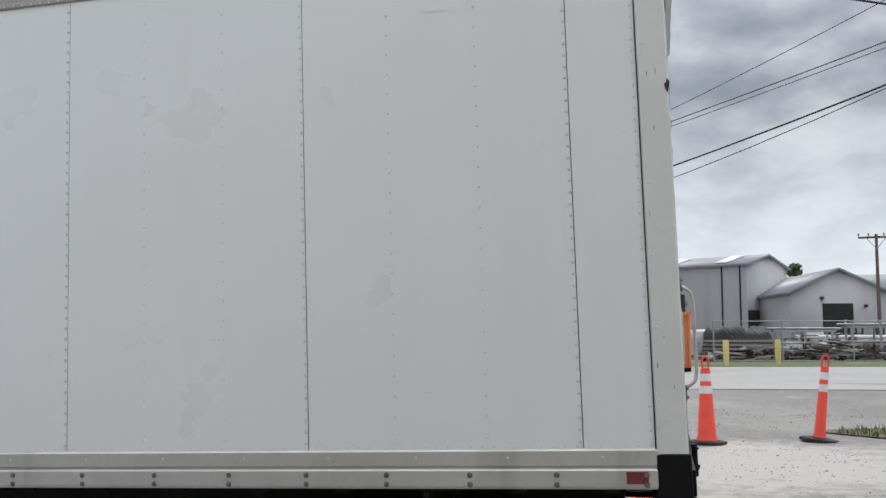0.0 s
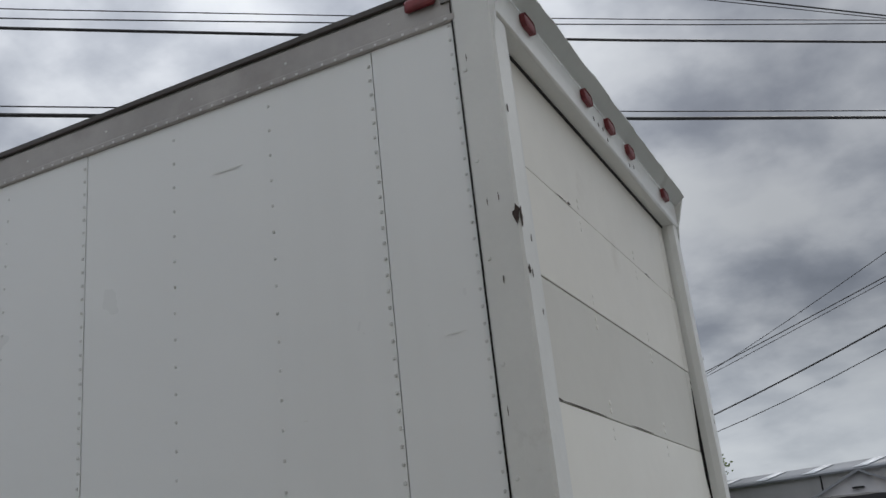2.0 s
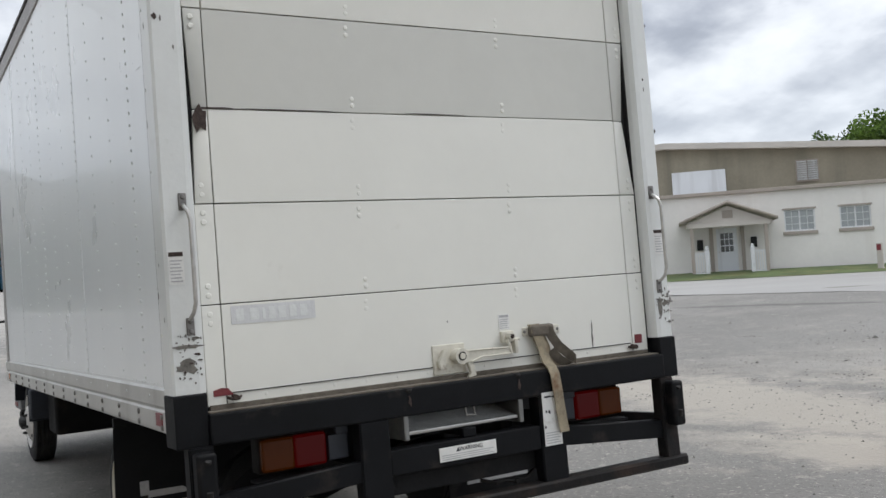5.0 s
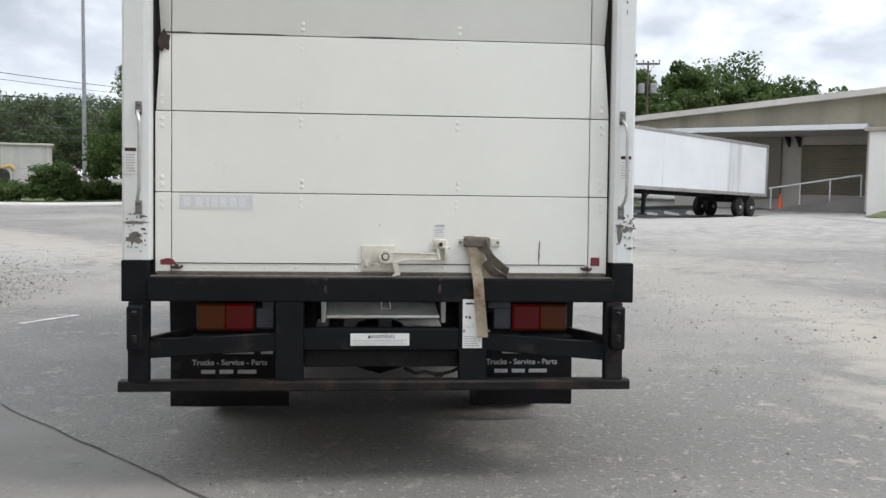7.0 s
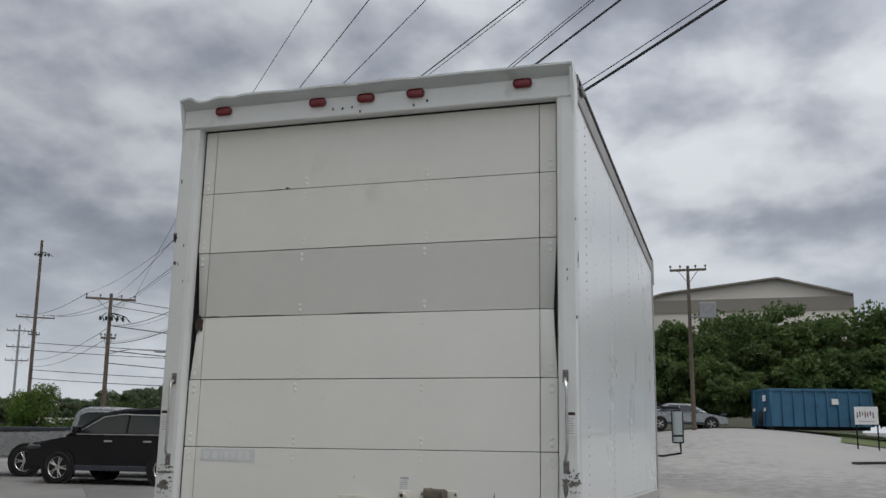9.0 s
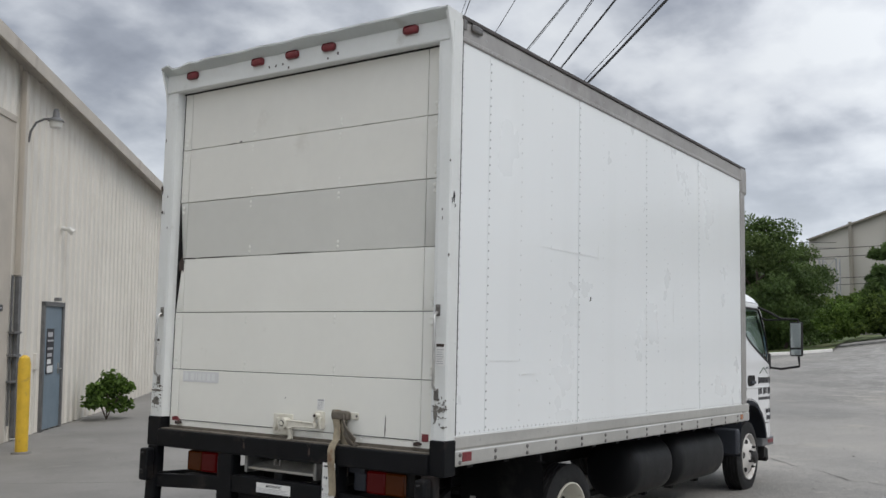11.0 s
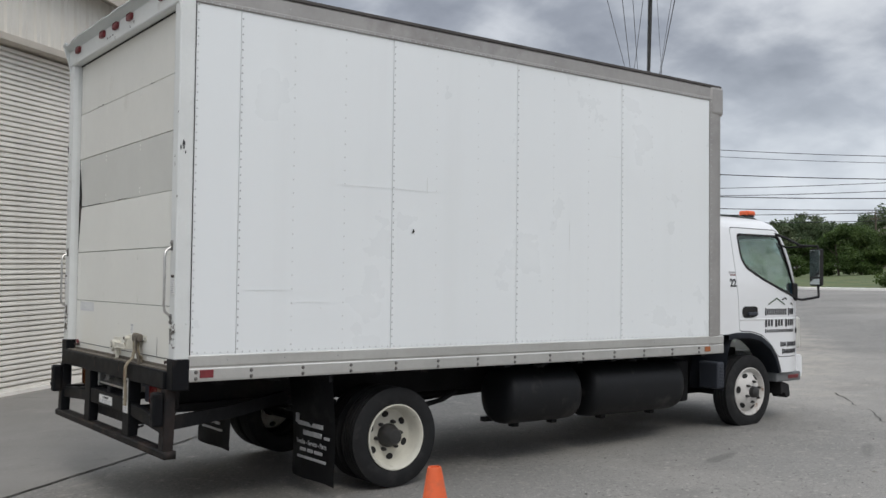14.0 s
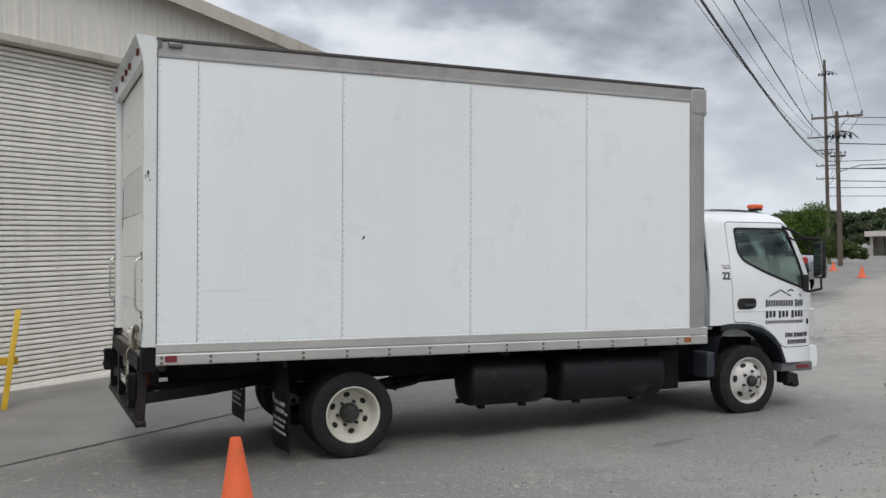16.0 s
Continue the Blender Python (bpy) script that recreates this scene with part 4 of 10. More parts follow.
for i in range(7):
    flake("paint_chip", tr.uniform(-0.05, -0.012), tr.uniform(2.28, 2.40), 0.010, tr.uniform(0.02, 0.05), M["print_black"], 1.2055, "y", 95 + i)
# a black flake paints the unlit inside of the hole
flake("puncture", -1.782, 1.894, 0.022, 0.035, M["seal"], 1.1955, "y", 7)
flake("puncture_lip", -1.769, 1.882, 0.014, 0.022, M["chip"], 1.1965, "y", 8)
for i, (x, z, w, h) in enumerate([(-1.55, 2.19, 0.9, 0.003), (-1.9, 2.23, 0.006, 0.16), (-0.95, 1.38, 0.28, 0.003), (-0.62, 1.46, 0.42, 0.003), (-1.02, 1.34, 0.014, 0.014), (-3.9, 2.62, 0.32, 0.003), (-3.35, 1.9, 0.005, 0.3)]):
    flake("scuff", x, z, w, h, M["print_faint"], 1.1952, "y", 110 + i)
for i, (x, z, w, h) in enumerate([(-0.235, 2.283, 0.07, 0.004), (-0.75, 2.12, 0.02, 0.004), (-2.1, 1.56, 0.09, 0.006), (-1.02, 3.02, 0.16, 0.010), (-1.1, 1.3, 0.05, 0.008), (-0.85, 1.17, 0.13, 0.004)]):
    flake("scuff", x, z, w, h, M["print_faint"], -1.2172, "y", 120 + i)

# roof and front wall of the body
bm = B()
box(bm, XF + 0.05, -0.1, -1.17, 1.15, ZR - 0.02, ZR - 0.002, 0.004)
part("roof_skin", bm, M["roof"], truck)
bm = B()
box(bm, XF - 0.002, XF + 0.03, -1.12, 1.10, ZB, ZR - 0.03, 0.004)
part("front_wall", bm, M["side"], truck)
bm = B()
box(bm, XF, -0.06, -1.20, 1.18, 0.95, 1.0)
part("floor_deck", bm, M["chassis"], truck)
for k in range(13):
    bm = B()
    box(bm, -0.35 - k * 0.4, -0.29 - k * 0.4, -1.18, 1.16, 0.86, 0.95, 0.003)
    part("cross_member", bm, M["chassis"], truck)

# header of the rear frame: face, hood lip, side gussets, lamps
bm = B()
prism(bm, [(-0.10, 3.252), (0.004, 3.252), (0.012, 3.262), (0.014, 3.375), (-0.10, 3.385)], "y", -1.216, 1.194)
part("header", bm, M["post"], truck)
bm = B()
NY = 40
top, und = [], []
hr = random.Random(4)
for i in range(NY + 1):
    y = -1.213 + 2.406 * i / NY
    dent = (0.012 * math.sin(i * 1.9) if i < 7 else 0.002 * math.sin(i * 0.9)) + (-0.014 if 2 <= i <= 4 else 0)
    out = 0.066 + hr.uniform(-0.003, 0.003)
    top.append([bm.verts.new(v) for v in ((-0.12, y, 3.418), (0.015, y, 3.424 + dent * 0.5), (out, y, 3.432 + dent), (out + 0.004, y, 3.418 + dent), (0.02, y, 3.372))])
for a, b_ in zip(top, top[1:]):
    for k in range(4):
        bm.faces.new((a[k], b_[k], b_[k + 1], a[k + 1]))
r = bmesh.ops.solidify(bm, geom=list(bm.faces), thickness=0.006)
part("hood_lip", bm, M["post"], truck, "bent white hood lip over the rear door", smooth=45)
for s in (1, -1):
    bm = B()
    prism(bm, [(-0.004, 3.12), (0.014, 3.26), (0.066, 3.43), (-0.10, 3.42), (-0.10, 3.36)], "y", (1.181 if s > 0 else -1.205), (1.200 if s > 0 else -1.222), 0.002)
    part("gusset", bm, M["post"], truck)
for y in (-0.937, -0.316, -0.012, 0.292, 0.916):
    bm = B()
    box(bm, 0.012, 0.034, y - 0.052, y + 0.052, 3.322, 3.372, 0.02, 4)
    part("marker_lamp", bm, M["lens_dull"], truck, "faded red oblong marker lamp")
for i, (y, z) in enumerate([(-0.22, 3.30), (-0.16, 3.298), (-0.10, 3.301), (0.36, 3.30), (0.28, 3.28), (-0.05, 3.272)]):
    flake("paint_chip", y, z, 0.014, 0.02, M["rust"], 0.0132, "x", 150 + i)

# roll-up door of six panels
rdoor = part("rear_door", (lambda b: (box(b, -0.10, -0.085, -1.10, 1.10, 0.96, 3.26), b)[1])(B()), M["seal"], truck, "six-panel roll-up rear door, cream and white, closed")
joints = [0.968, 1.348, 1.730, 2.094, 2.482, 2.850, 3.256]
mats = [M["door_white"], M["door_white"], M["door_white"], M["door_grey"], M["door_cream"], M["door_cream"]]
for k in range(6):
    z0, z1 = joints[k], joints[k + 1]
    for y0, y1 in ((-1.086 if k not in (2, 3) else -1.082, -1.0135), (-1.0095, 0.992), (0.996, 1.0865)):
        bm = B()
        box(bm, -0.084, -0.056 - 0.0015 * (k % 2), y0, y1, z0 + 0.002, z1 - 0.002, 0.0025, 2)
        if k in (2, 3) and y0 < -1.02:
            for v in bm.verts:
                if v.co.y < -1.03:
                    near = abs(v.co.z - 2.094)
                    v.co.y += 0.018 * max(0, 1 - near / 0.33)
                    v.co.x -= 0.02 * max(0, 1 - near / 0.2)
        if k in (2, 3) and y1 > 1.02:
            for v in bm.verts:
                if v.co.y > 1.03:
                    near = abs(v.co.z - 2.094)
                    v.co.y -= 0.022 * max(0, 1 - near / 0.33)
                    v.co.x -= 0.02 * max(0, 1 - near / 0.2)
        part("door_panel", bm, mats[k], rdoor)
bm = B()
for z in joints[1:-1]:
    for y in (-0.405, 0.343):
        for dz in (-0.062, -0.032, 0.030, 0.058):
            dome(bm, (-0.0565, y + (0.004 if dz > 0 else -0.002), z + dz), Vector((1, 0, 0)), 0.0105, 0.25, 10)
    for y in (-1.055, 1.055) if z != 2.094 else ():
        for dz in (-0.07, -0.035, 0.035, 0.07):
            dome(bm, (-0.0565, y, z + dz), Vector((1, 0, 0)), 0.012, 0.3, 8)
for k in range(15):
    dome(bm, (-0.056, -1.0 + k * 0.143, 0.995), Vector((1, 0, 0)), 0.008, 0.35, 8)
part("bolts", bm, M["door_white"], rdoor, kind="stuff")
bm = B()
box(bm, -0.084, -0.048, -1.08, 1.08, 0.952, 0.975, 0.003)
part("bottom_seal", bm, M["strap_dark"], rdoor)
bm = B()
box(bm, -0.0575, -0.0525, -0.99, 0.98, 1.012, 1.0155)
part("hem_line", bm, M["seal"], rdoor)
for s in (1, -1):
    bm = B()
    box(bm, -0.10, -0.06, min(s * 1.088, s * 1.098), max(s * 1.088, s * 1.098), 0.96, 3.25, 0.003)
    part("side_seal", bm, M["seal"], rdoor)
bm = B()
box(bm, -0.09, -0.05, -1.095, 1.095, 3.243, 3.256, 0.003)
part("top_seal", bm, M["seal"], rdoor)
# damaged corner at the left joint
flake("torn_corner", -1.040, 2.052, 0.075, 0.125, M["rust"], -0.054, "x", 31, rdoor)
flake("torn_edge", -0.98, 2.096, 0.16, 0.010, M["rust"], -0.0545, "x", 33, rdoor)
for i, (y, z, w, h) in enumerate([(-0.52, 2.856, 0.035, 0.014), (-0.60, 2.852, 0.10, 0.004), (0.55, 2.85, 0.12, 0.004), (-0.7, 2.097, 0.5, 0.006), (0.75, 1.06, 0.010, 0.10), (0.752, 1.11, 0.007, 0.06), (-0.03, 1.20, 0.006, 0.012), (-0.02, 2.098, 0.3, 0.005)]):
    flake("paint_chip", y, z, w, h, M["rust"] if i in (0, 3, 7) else M["chip"], -0.0555, "x", 170 + i, rdoor)
# faded lettering strip, red reflectors, hooks
bm = B()
box(bm, -0.0565, -0.0545, -0.975, -0.632, 1.268, 1.338)
fad = part("faded_strip", bm, M["faded_blue"], rdoor, "faded grey strip with illegible lettering")
bm = B()
for k, (a, w) in enumerate(((0.02, 0.03), (0.075, 0.035), (0.125, 0.012), (0.15, 0.028), (0.19, 0.03), (0.235, 0.03), (0.28, 0.03))):
    box(bm, -0.0545, -0.0535, -0.975 + a, -0.975 + a + w, 1.28, 1.326)
part("writing_bar", bm, M["print_faint"], fad, kind="stuff")
for pts in ([(-1.062, 1.006), (-0.985, 1.006), (-1.005, 1.032), (-1.03, 1.036), (-1.062, 1.028)], [(1.008, 1.010), (1.052, 1.010), (1.052, 1.052), (1.008, 1.052)]):
    bm = B()
    prism(bm, pts, "x", -0.0565, -0.053)
    part("reflector", bm, M["lens_dull"], rdoor, "red reflective tape")
for y in (-0.985, 0.985):
    bm = B()
    tube(bm, [(-0.05, y - 0.025, 0.998), (-0.03, y - 0.012, 0.992), (-0.03, y + 0.012, 0.992), (-0.05, y + 0.025, 0.998)], 0.006)
    cyl(bm, (-0.056, y, 0.998), (-0.02, y, 0.996), 0.011, seg=10)
    part("hold_down", bm, M["rust"], rdoor)
# latch
lat = part("door_latch", (lambda b: (box(b, -0.056, -0.048, -0.118, 0.042, 0.978, 1.105, 0.004), b)[1])(B()), M["latch"], truck, "cream painted lever latch on the rear door")
bm = B()
cyl(bm, (-0.05, -0.002, 1.052), (0.002, -0.002, 1.052), 0.033, seg=20)
part("pivot", bm, M["latch"], lat)
bm = B()
cyl(bm, (0.002, -0.002, 1.052), (0.004, -0.002, 1.052), 0.019, seg=20)
part("pivot_ring", bm, M["seal"], lat)
bm = B()
cyl(bm, (0.002, -0.002, 1.052), (0.008, -0.002, 1.052), 0.0145, 0.013, seg=20)
part("pivot_bolt", bm, M["latch"], lat)
bm = B()
tube(bm, [(-0.008, 0.03, 1.071), (-0.008, 0.15, 1.069), (-0.008, 0.255, 1.065)], 0.0035, 6)
part("lever_rib", bm, M["latch"], lat)
bm = B()
tube(bm, [(-0.008, 0.05, 1.024), (-0.008, 0.10, 1.039), (-0.008, 0.26, 1.039)], 0.0035, 6)
part("lever_rib", bm, M["latch"], lat)
bm = B()
prism(bm, [(-0.03, 1.066), (0.03, 1.074), (0.255, 1.068), (0.262, 1.056), (0.262, 1.036), (0.10, 1.036), (0.05, 1.020), (-0.02, 1.022)], "x", -0.030, -0.010, 0.004)
part("lever", bm, M["latch"], lat)
bm = B()
prism(bm, [(0.028, 1.03), (0.058, 1.03), (0.072, 0.962), (0.028, 0.955), (0.044, 0.975)], "x", -0.032, -0.012, 0.003)
part("hook", bm, M["latch"], lat)
bm = B()
prism(bm, [(-0.105, 1.035), (-0.075, 1.085), (-0.058, 1.078), (-0.07, 1.03), (-0.082, 1.0), (-0.10, 1.005)], "x", -0.048, -0.025, 0.004)
part("catch", bm, M["latch"], lat)
bm = B()
box(bm, -0.056, -0.035, 0.232, 0.296, 1.085, 1.135, 0.004)
box(bm, -0.056, -0.012, 0.282, 0.298, 1.035, 1.10, 0.003)
cyl(bm, (-0.04, 0.262, 1.112), (0.0, 0.262, 1.112), 0.016, seg=14)
tube(bm, [(-0.02, 0.25, 1.10), (-0.01, 0.25, 1.075), (-0.01, 0.256, 1.04)], 0.007)
tube(bm, [(-0.03, 0.24, 1.09), (-0.02, 0.31, 1.097)], 0.007)
part("keeper", bm, M["latch"], lat)
bm = B()
dome(bm, (0.0, 0.262, 1.112), Vector((1, 0, 0)), 0.011, 0.5, 10)
part("bolt", bm, M["rust"], lat)
bm = B()
box(bm, -0.0565, -0.054, 0.232, 0.288, 1.142, 1.208)
lab = part("label", bm, M["paper"], truck, "small white warning label above the latch")
bm = B()
box(bm, -0.054, -0.0532, 0.236, 0.284, 1.196, 1.206)
for k in range(5):
    box(bm, -0.054, -0.0533, 0.236, 0.282 - 0.005 * (k % 2), 1.148 + 0.0092 * k, 1.151 + 0.0092 * k)
part("fine_print", bm, M["print_grey"], lab, kind="stuff")
# pull strap on its bracket
stp = part("pull_strap", (lambda b: (box(b, -0.056, -0.048, 0.352, 0.556, 1.102, 1.142, 0.004), b)[1])(B()), M["latch"], truck, "dirty webbing pull strap hanging over the bumper")
bm = B()
ribbon(bm, [(-0.046, 0.40, 1.150), (-0.026, 0.402, 1.152), (-0.018, 0.402, 1.125), (-0.020, 0.415, 1.095), (-0.016, 0.43, 1.04), (-0.002, 0.436, 0.985), (0.030, 0.438, 0.958), (0.046, 0.440, 0.93),
            (0.050, 0.446, 0.85), (0.048, 0.455, 0.77), (0.050, 0.462, 0.70), (0.054, 0.463, 0.672)], 0.050, 0.005, (0, 1, 0))
part("hanging_end", bm, M["strap"], stp, smooth=60)
bm = B()
box(bm, -0.05, -0.012, 0.375, 0.505, 1.096, 1.150, 0.014, 3)
part("wrap", bm, M["strap_dark"], stp)
bm = B()
ribbon(bm, [(-0.016, 0.47, 1.13), (-0.008, 0.482, 1.09), (0.002, 0.505, 1.05), (0.004, 0.545, 1.015), (0.002, 0.578, 0.990), (0.0, 0.586, 0.962), (-0.004, 0.556, 0.958), (-0.012, 0.515, 0.985), (-0.018, 0.478, 1.03)], 0.042, 0.006, (0.5, 0.5, 0.7))
part("loop", bm, M["strap_dark"], stp, smooth=60)
bm = B()
ribbon(bm, [(-0.04, 0.43, 1.10), (-0.03, 0.45, 1.04), (-0.035, 0.47, 0.985), (-0.035, 0.53, 0.975)], 0.06, 0.008, (0, 0.8, 0.6))
part("fold", bm, M["strap"], stp, smooth=60)
bm = B()
for y in (0.362, 0.545):
    dome(bm, (-0.048, y, 1.122), Vector((1, 0, 0)), 0.008, 0.5, 8)
part("bolts", bm, M["nut"], stp, kind="stuff")

# rear sill beam and bumper frame
bum = empty("rear_bumper")
bum.parent = truck
bm = B()
box(bm, -0.10, 0.030, -1.106, 1.106, 0.838, 0.951, 0.008)
part("sill_beam", bm, M["black"], bum)
bm = B()
box(bm, -0.10, 0.004, -1.10, 1.10, 0.950, 0.957, 0.002)
part("sill_plate", bm, M["strap_dark"], bum, "rusty threshold plate")
# proud black blocks paint the shade inside the sill's two notches
for y in (-0.288, 0.252):
    bm = B()
    prism(bm, [(y - 0.018, 0.952), (y + 0.018, 0.952), (y + 0.012, 0.934), (y, 0.928), (y - 0.012, 0.934)], "x", 0.0, 0.0315)
    part("notch", bm, M["seal"], bum)
    flake("rust_streak", y + 0.004, 0.90, 0.018, 0.05, M["rust"], 0.0305, "x", 200 + int(y * 10), bum)
for y0, y1 in ((-1.192, -1.100), (1.066, 1.150)):
    bm = B()
    prism(bm, [(-0.035, 0.84), (0.030, 0.84), (0.036, 0.66), (0.042, 0.462), (-0.025, 0.462), (-0.035, 0.66)], "y", y0, y1, 0.005)
    part("outer_post", bm, M["black"] if y0 < 0 else M["rust_brown"], bum, "" if y0 < 0 else "rust-brown bumper post")
    bm = B()
    cyl(bm, (0.100, (y0 + y1) / 2, 0.79), (0.108, (y0 + y1) / 2, 0.80), 0.012, seg=12)
    cyl(bm, (0.100, (y0 + y1) / 2, 0.66), (0.108, (y0 + y1) / 2, 0.69), 0.012, seg=12)
    part("bolts", bm, M["seal"], bum, kind="stuff")
for y in (1.150, -1.192):
    s = 1 if y > 0 else -1
    bm = B()
    box(bm, 0.036, 0.105, 1.075 if s > 0 else -1.185, 1.145 if s > 0 else -1.110, 0.615, 0.825, 0.014, 3)
    part("dock_bumper", bm, M["black"], bum, "black rubber dock bumper")
for y0, y1 in ((-0.516, -0.386), (0.353, 0.486)):
    bm = B()
    prism(bm, [(-0.05, 0.84), (0.03, 0.84), (0.030, 0.62), (0.034, 0.462), (-0.03, 0.462), (-0.05, 0.62)], "y", y0, y1, 0.005)
    part("inner_post", bm, M["black"], bum)
bm = B()
prism(bm, [(-0.03, 0.418), (0.045, 0.418), (0.05, 0.425), (0.05, 0.455), (0.04, 0.466), (-0.03, 0.466)], "y", -1.235, 1.185)
part("bottom_bar", bm, M["rusty"], bum, "dull black bumper bar with rust")
for y0, y1, za, zb in ((-1.12, -0.51, 0.655, 0.690), (1.07, 0.48, 0.640, 0.690)):
    bm = B()
    v = [(y0, za), (y1, zb), (y1, zb - 0.085), (y0, za - 0.085)]
    prism(bm, v, "x", -0.03, 0.02, 0.004)
    part("side_brace", bm, M["black"], bum)
bm = B()
box(bm, -0.06, 0.025, -0.386, 0.353, 0.608, 0.712, 0.006)
part("cross_bar", bm, M["black"], bum)
bm = B()
box(bm, -0.20, -0.03, -0.386, 0.353, 0.52, 0.60, 0.006)
part("cross_bar", bm, M["chassis"], bum)
for y in (-0.45, 0.42):
    bm = B()
    box(bm, -1.3, -0.04, y - 0.05, y + 0.05, 0.60, 0.66, 0.004)
    part("stay", bm, M["chassis"], bum)
for s in (1, -1):
    bm = B()
    ribbon(bm, [(0.0, s * 1.10, 0.625), (-0.55, s * 0.86, 0.64), (-1.15, s * 0.46, 0.66)], 0.085, 0.03, (0, 0, 1))
    part("stay", bm, M["chassis"], bum)
# pull-out step; its near-black base paints the shade between the lighter ribs
bm = B()
prism(bm, [(-0.30, 0.752), (-0.012, 0.752), (-0.012, 0.766), (-0.30, 0.825)], "y", -0.285, 0.262)
part("step_tread", bm, M["chassis"], bum, "ribbed aluminium step tread with shade-dark grooves")
bm = B()
for k in range(20):
    x = -0.292 + k * 0.0142
    z = 0.766 + (-0.012 - x) / 0.288 * 0.059
    box(bm, x, x + 0.0062, -0.28, 0.257, z - 0.002, z + 0.003)
part("tread_ribs", bm, M["tread"], bum, kind="stuff")
bm = B()
box(bm, -0.014, -0.009, -0.284, 0.261, 0.756, 0.770, 0.002)
part("tread_edge", bm, M["chrome"], bum, "bright front edge")
for y in (-0.305, 0.265):
    bm = B()
    box(bm, -0.30, 0.0, y, y + 0.025, 0.735, 0.845, 0.006)
    part("step_cheek", bm, M["tread"], bum)
bm = B()
box(bm, -0.02, 0.015, -0.035, 0.03, 0.712, 0.752, 0.006)
part("step_catch", bm, M["black"], bum)
bm = B()
tube(bm, [(0.02, -0.02, 0.84), (0.028, -0.022, 0.805), (0.028, 0.022, 0.805), (0.02, 0.02, 0.84)], 0.005)
part("chain_ring", bm, M["nut"], bum)
# warning plate and white stickers
bm = B()
box(bm, 0.025, 0.029, -0.165, 0.114, 0.630, 0.688, 0.001)
wp = part("warning_plate", bm, M["paper"], bum, "white plate headed WARNING")
RX = Matrix(((0, 0, 1, 0), (1, 0, 0, 0), (0, 1, 0, 0), (0, 0, 0, 1)))       # lettering that faces +x
text_part("WARNING", 0.024, Matrix.Translation((0.0292, -0.012, 0.673)) @ RX, M["print_black"], wp)
bm = B()
prism(bm, [(-0.086, 0.665), (-0.066, 0.665), (-0.076, 0.682)], "x", 0.029, 0.0298)
part("warning_triangle", bm, M["print_black"], wp)
bm = B()
for k in range(3):
    box(bm, 0.029, 0.0296, -0.155, 0.10 - 0.02 * (k % 2), 0.637 + 0.0085 * k, 0.640 + 0.0085 * k)
part("fine_print", bm, M["print_grey"], wp, kind="stuff")
bm = B()
box(bm, 0.030, 0.0335, 0.368, 0.462, 0.618, 0.852, 0.001)
ws = part("white_sticker", bm, M["paper"], bum, "torn white sticker on the bumper post")
bm = B()
for k in range(5):
    box(bm, 0.0335, 0.0341, 0.376, 0.452 - 0.012 * (k % 2), 0.628 + 0.011 * k, 0.632 + 0.011 * k)
part("fine_print", bm, M["print_grey"], ws, kind="stuff")
for i, (y, z, w, h) in enumerate([(0.40, 0.832, 0.05, 0.014), (0.436, 0.83, 0.03, 0.02), (0.385, 0.768, 0.012, 0.016), (0.402, 0.765, 0.014, 0.02), (0.44, 0.76, 0.01, 0.016), (0.375, 0.70, 0.01, 0.02)]):
    flake("torn_patch", y, z, w, h, M["print_black"], 0.0338, "x", 220 + i, ws)
# tail lamps
for s in (1, -1):
    tl = empty("tail_lamp")
    tl.parent = truck
    tagged(tl, label="tail lamp, red part lit, amber part beside it")
    bm = B()
    yi, ym, yo = s * 0.625, s * 0.760, s * 0.892
    box(bm, -0.16, -0.085, min(yi, yo) - 0.01, max(yi, yo) + 0.01, 0.685, 0.825, 0.012)
    part("housing", bm, M["seal"], tl)
    bm = B()
    box(bm, -0.09, -0.052, min(yi, ym), max(yi, ym), 0.692, 0.818, 0.012, 3)
    part("red_lens", bm, M["tail_on"], tl)
    bm = B()
    box(bm, -0.09, -0.052, min(ym, yo) , max(ym, yo), 0.692, 0.818, 0.012, 3)
    part("amber_lens", bm, M["amber_on"], tl)
    bm = B()
    a, b_ = sorted((s * 0.53, s * 0.615))
    box(bm, -0.11, -0.06, a, b_, 0.70, 0.80, 0.006)
    box(bm, -0.07, -0.05, a - 0.03 * s, b_, 0.80, 0.84, 0.004)
    part("bracket", bm, M["cab_dark"], tl)
    bm = B()
    box(bm, -0.13, -0.05, s * 0.80 - 0.12, s * 0.80 + 0.12, 0.655, 0.668, 0.003)
    part("lamp_shelf", bm, M["chassis"], tl)

# chassis
ch = empty("chassis")
ch.parent = truck
for s in (1, -1):
    bm = B()
    a, b_ = sorted((s * 0.36, s * 0.43))
    box(bm, -6.6, -0.30, a, b_, 0.62, 0.86, 0.006)
    part("frame_rail", bm, M["chassis"], ch)
    bm = B()
    for k in range(5):
        n_ = 0.62 - 0.09 * k
        prism(bm, [(-1.734 - n_, 0.50 - 0.018 * k + 0.07), (-1.734, 0.46 - 0.018 * k), (-1.734 + n_, 0.50 - 0.018 * k + 0.07), (-1.734 + n_, 0.515 - 0.018 * k + 0.07), (-1.734, 0.476 - 0.018 * k), (-1.734 - n_, 0.515 - 0.018 * k + 0.07)], "y", s * 0.45, s * 0.52)
    part("leaf_spring", bm, M["chassis"], ch)
    bm = B()
    prism(bm, [(-1.734 - 0.55, 0.55), (-1.734, 0.50), (-1.734 + 0.55, 0.55), (-1.734 + 0.55, 0.60), (-1.734, 0.54), (-1.734 - 0.55, 0.60)], "y", s * 0.44, s * 0.53)
    part("spring_hanger", bm, M["chassis"], ch)
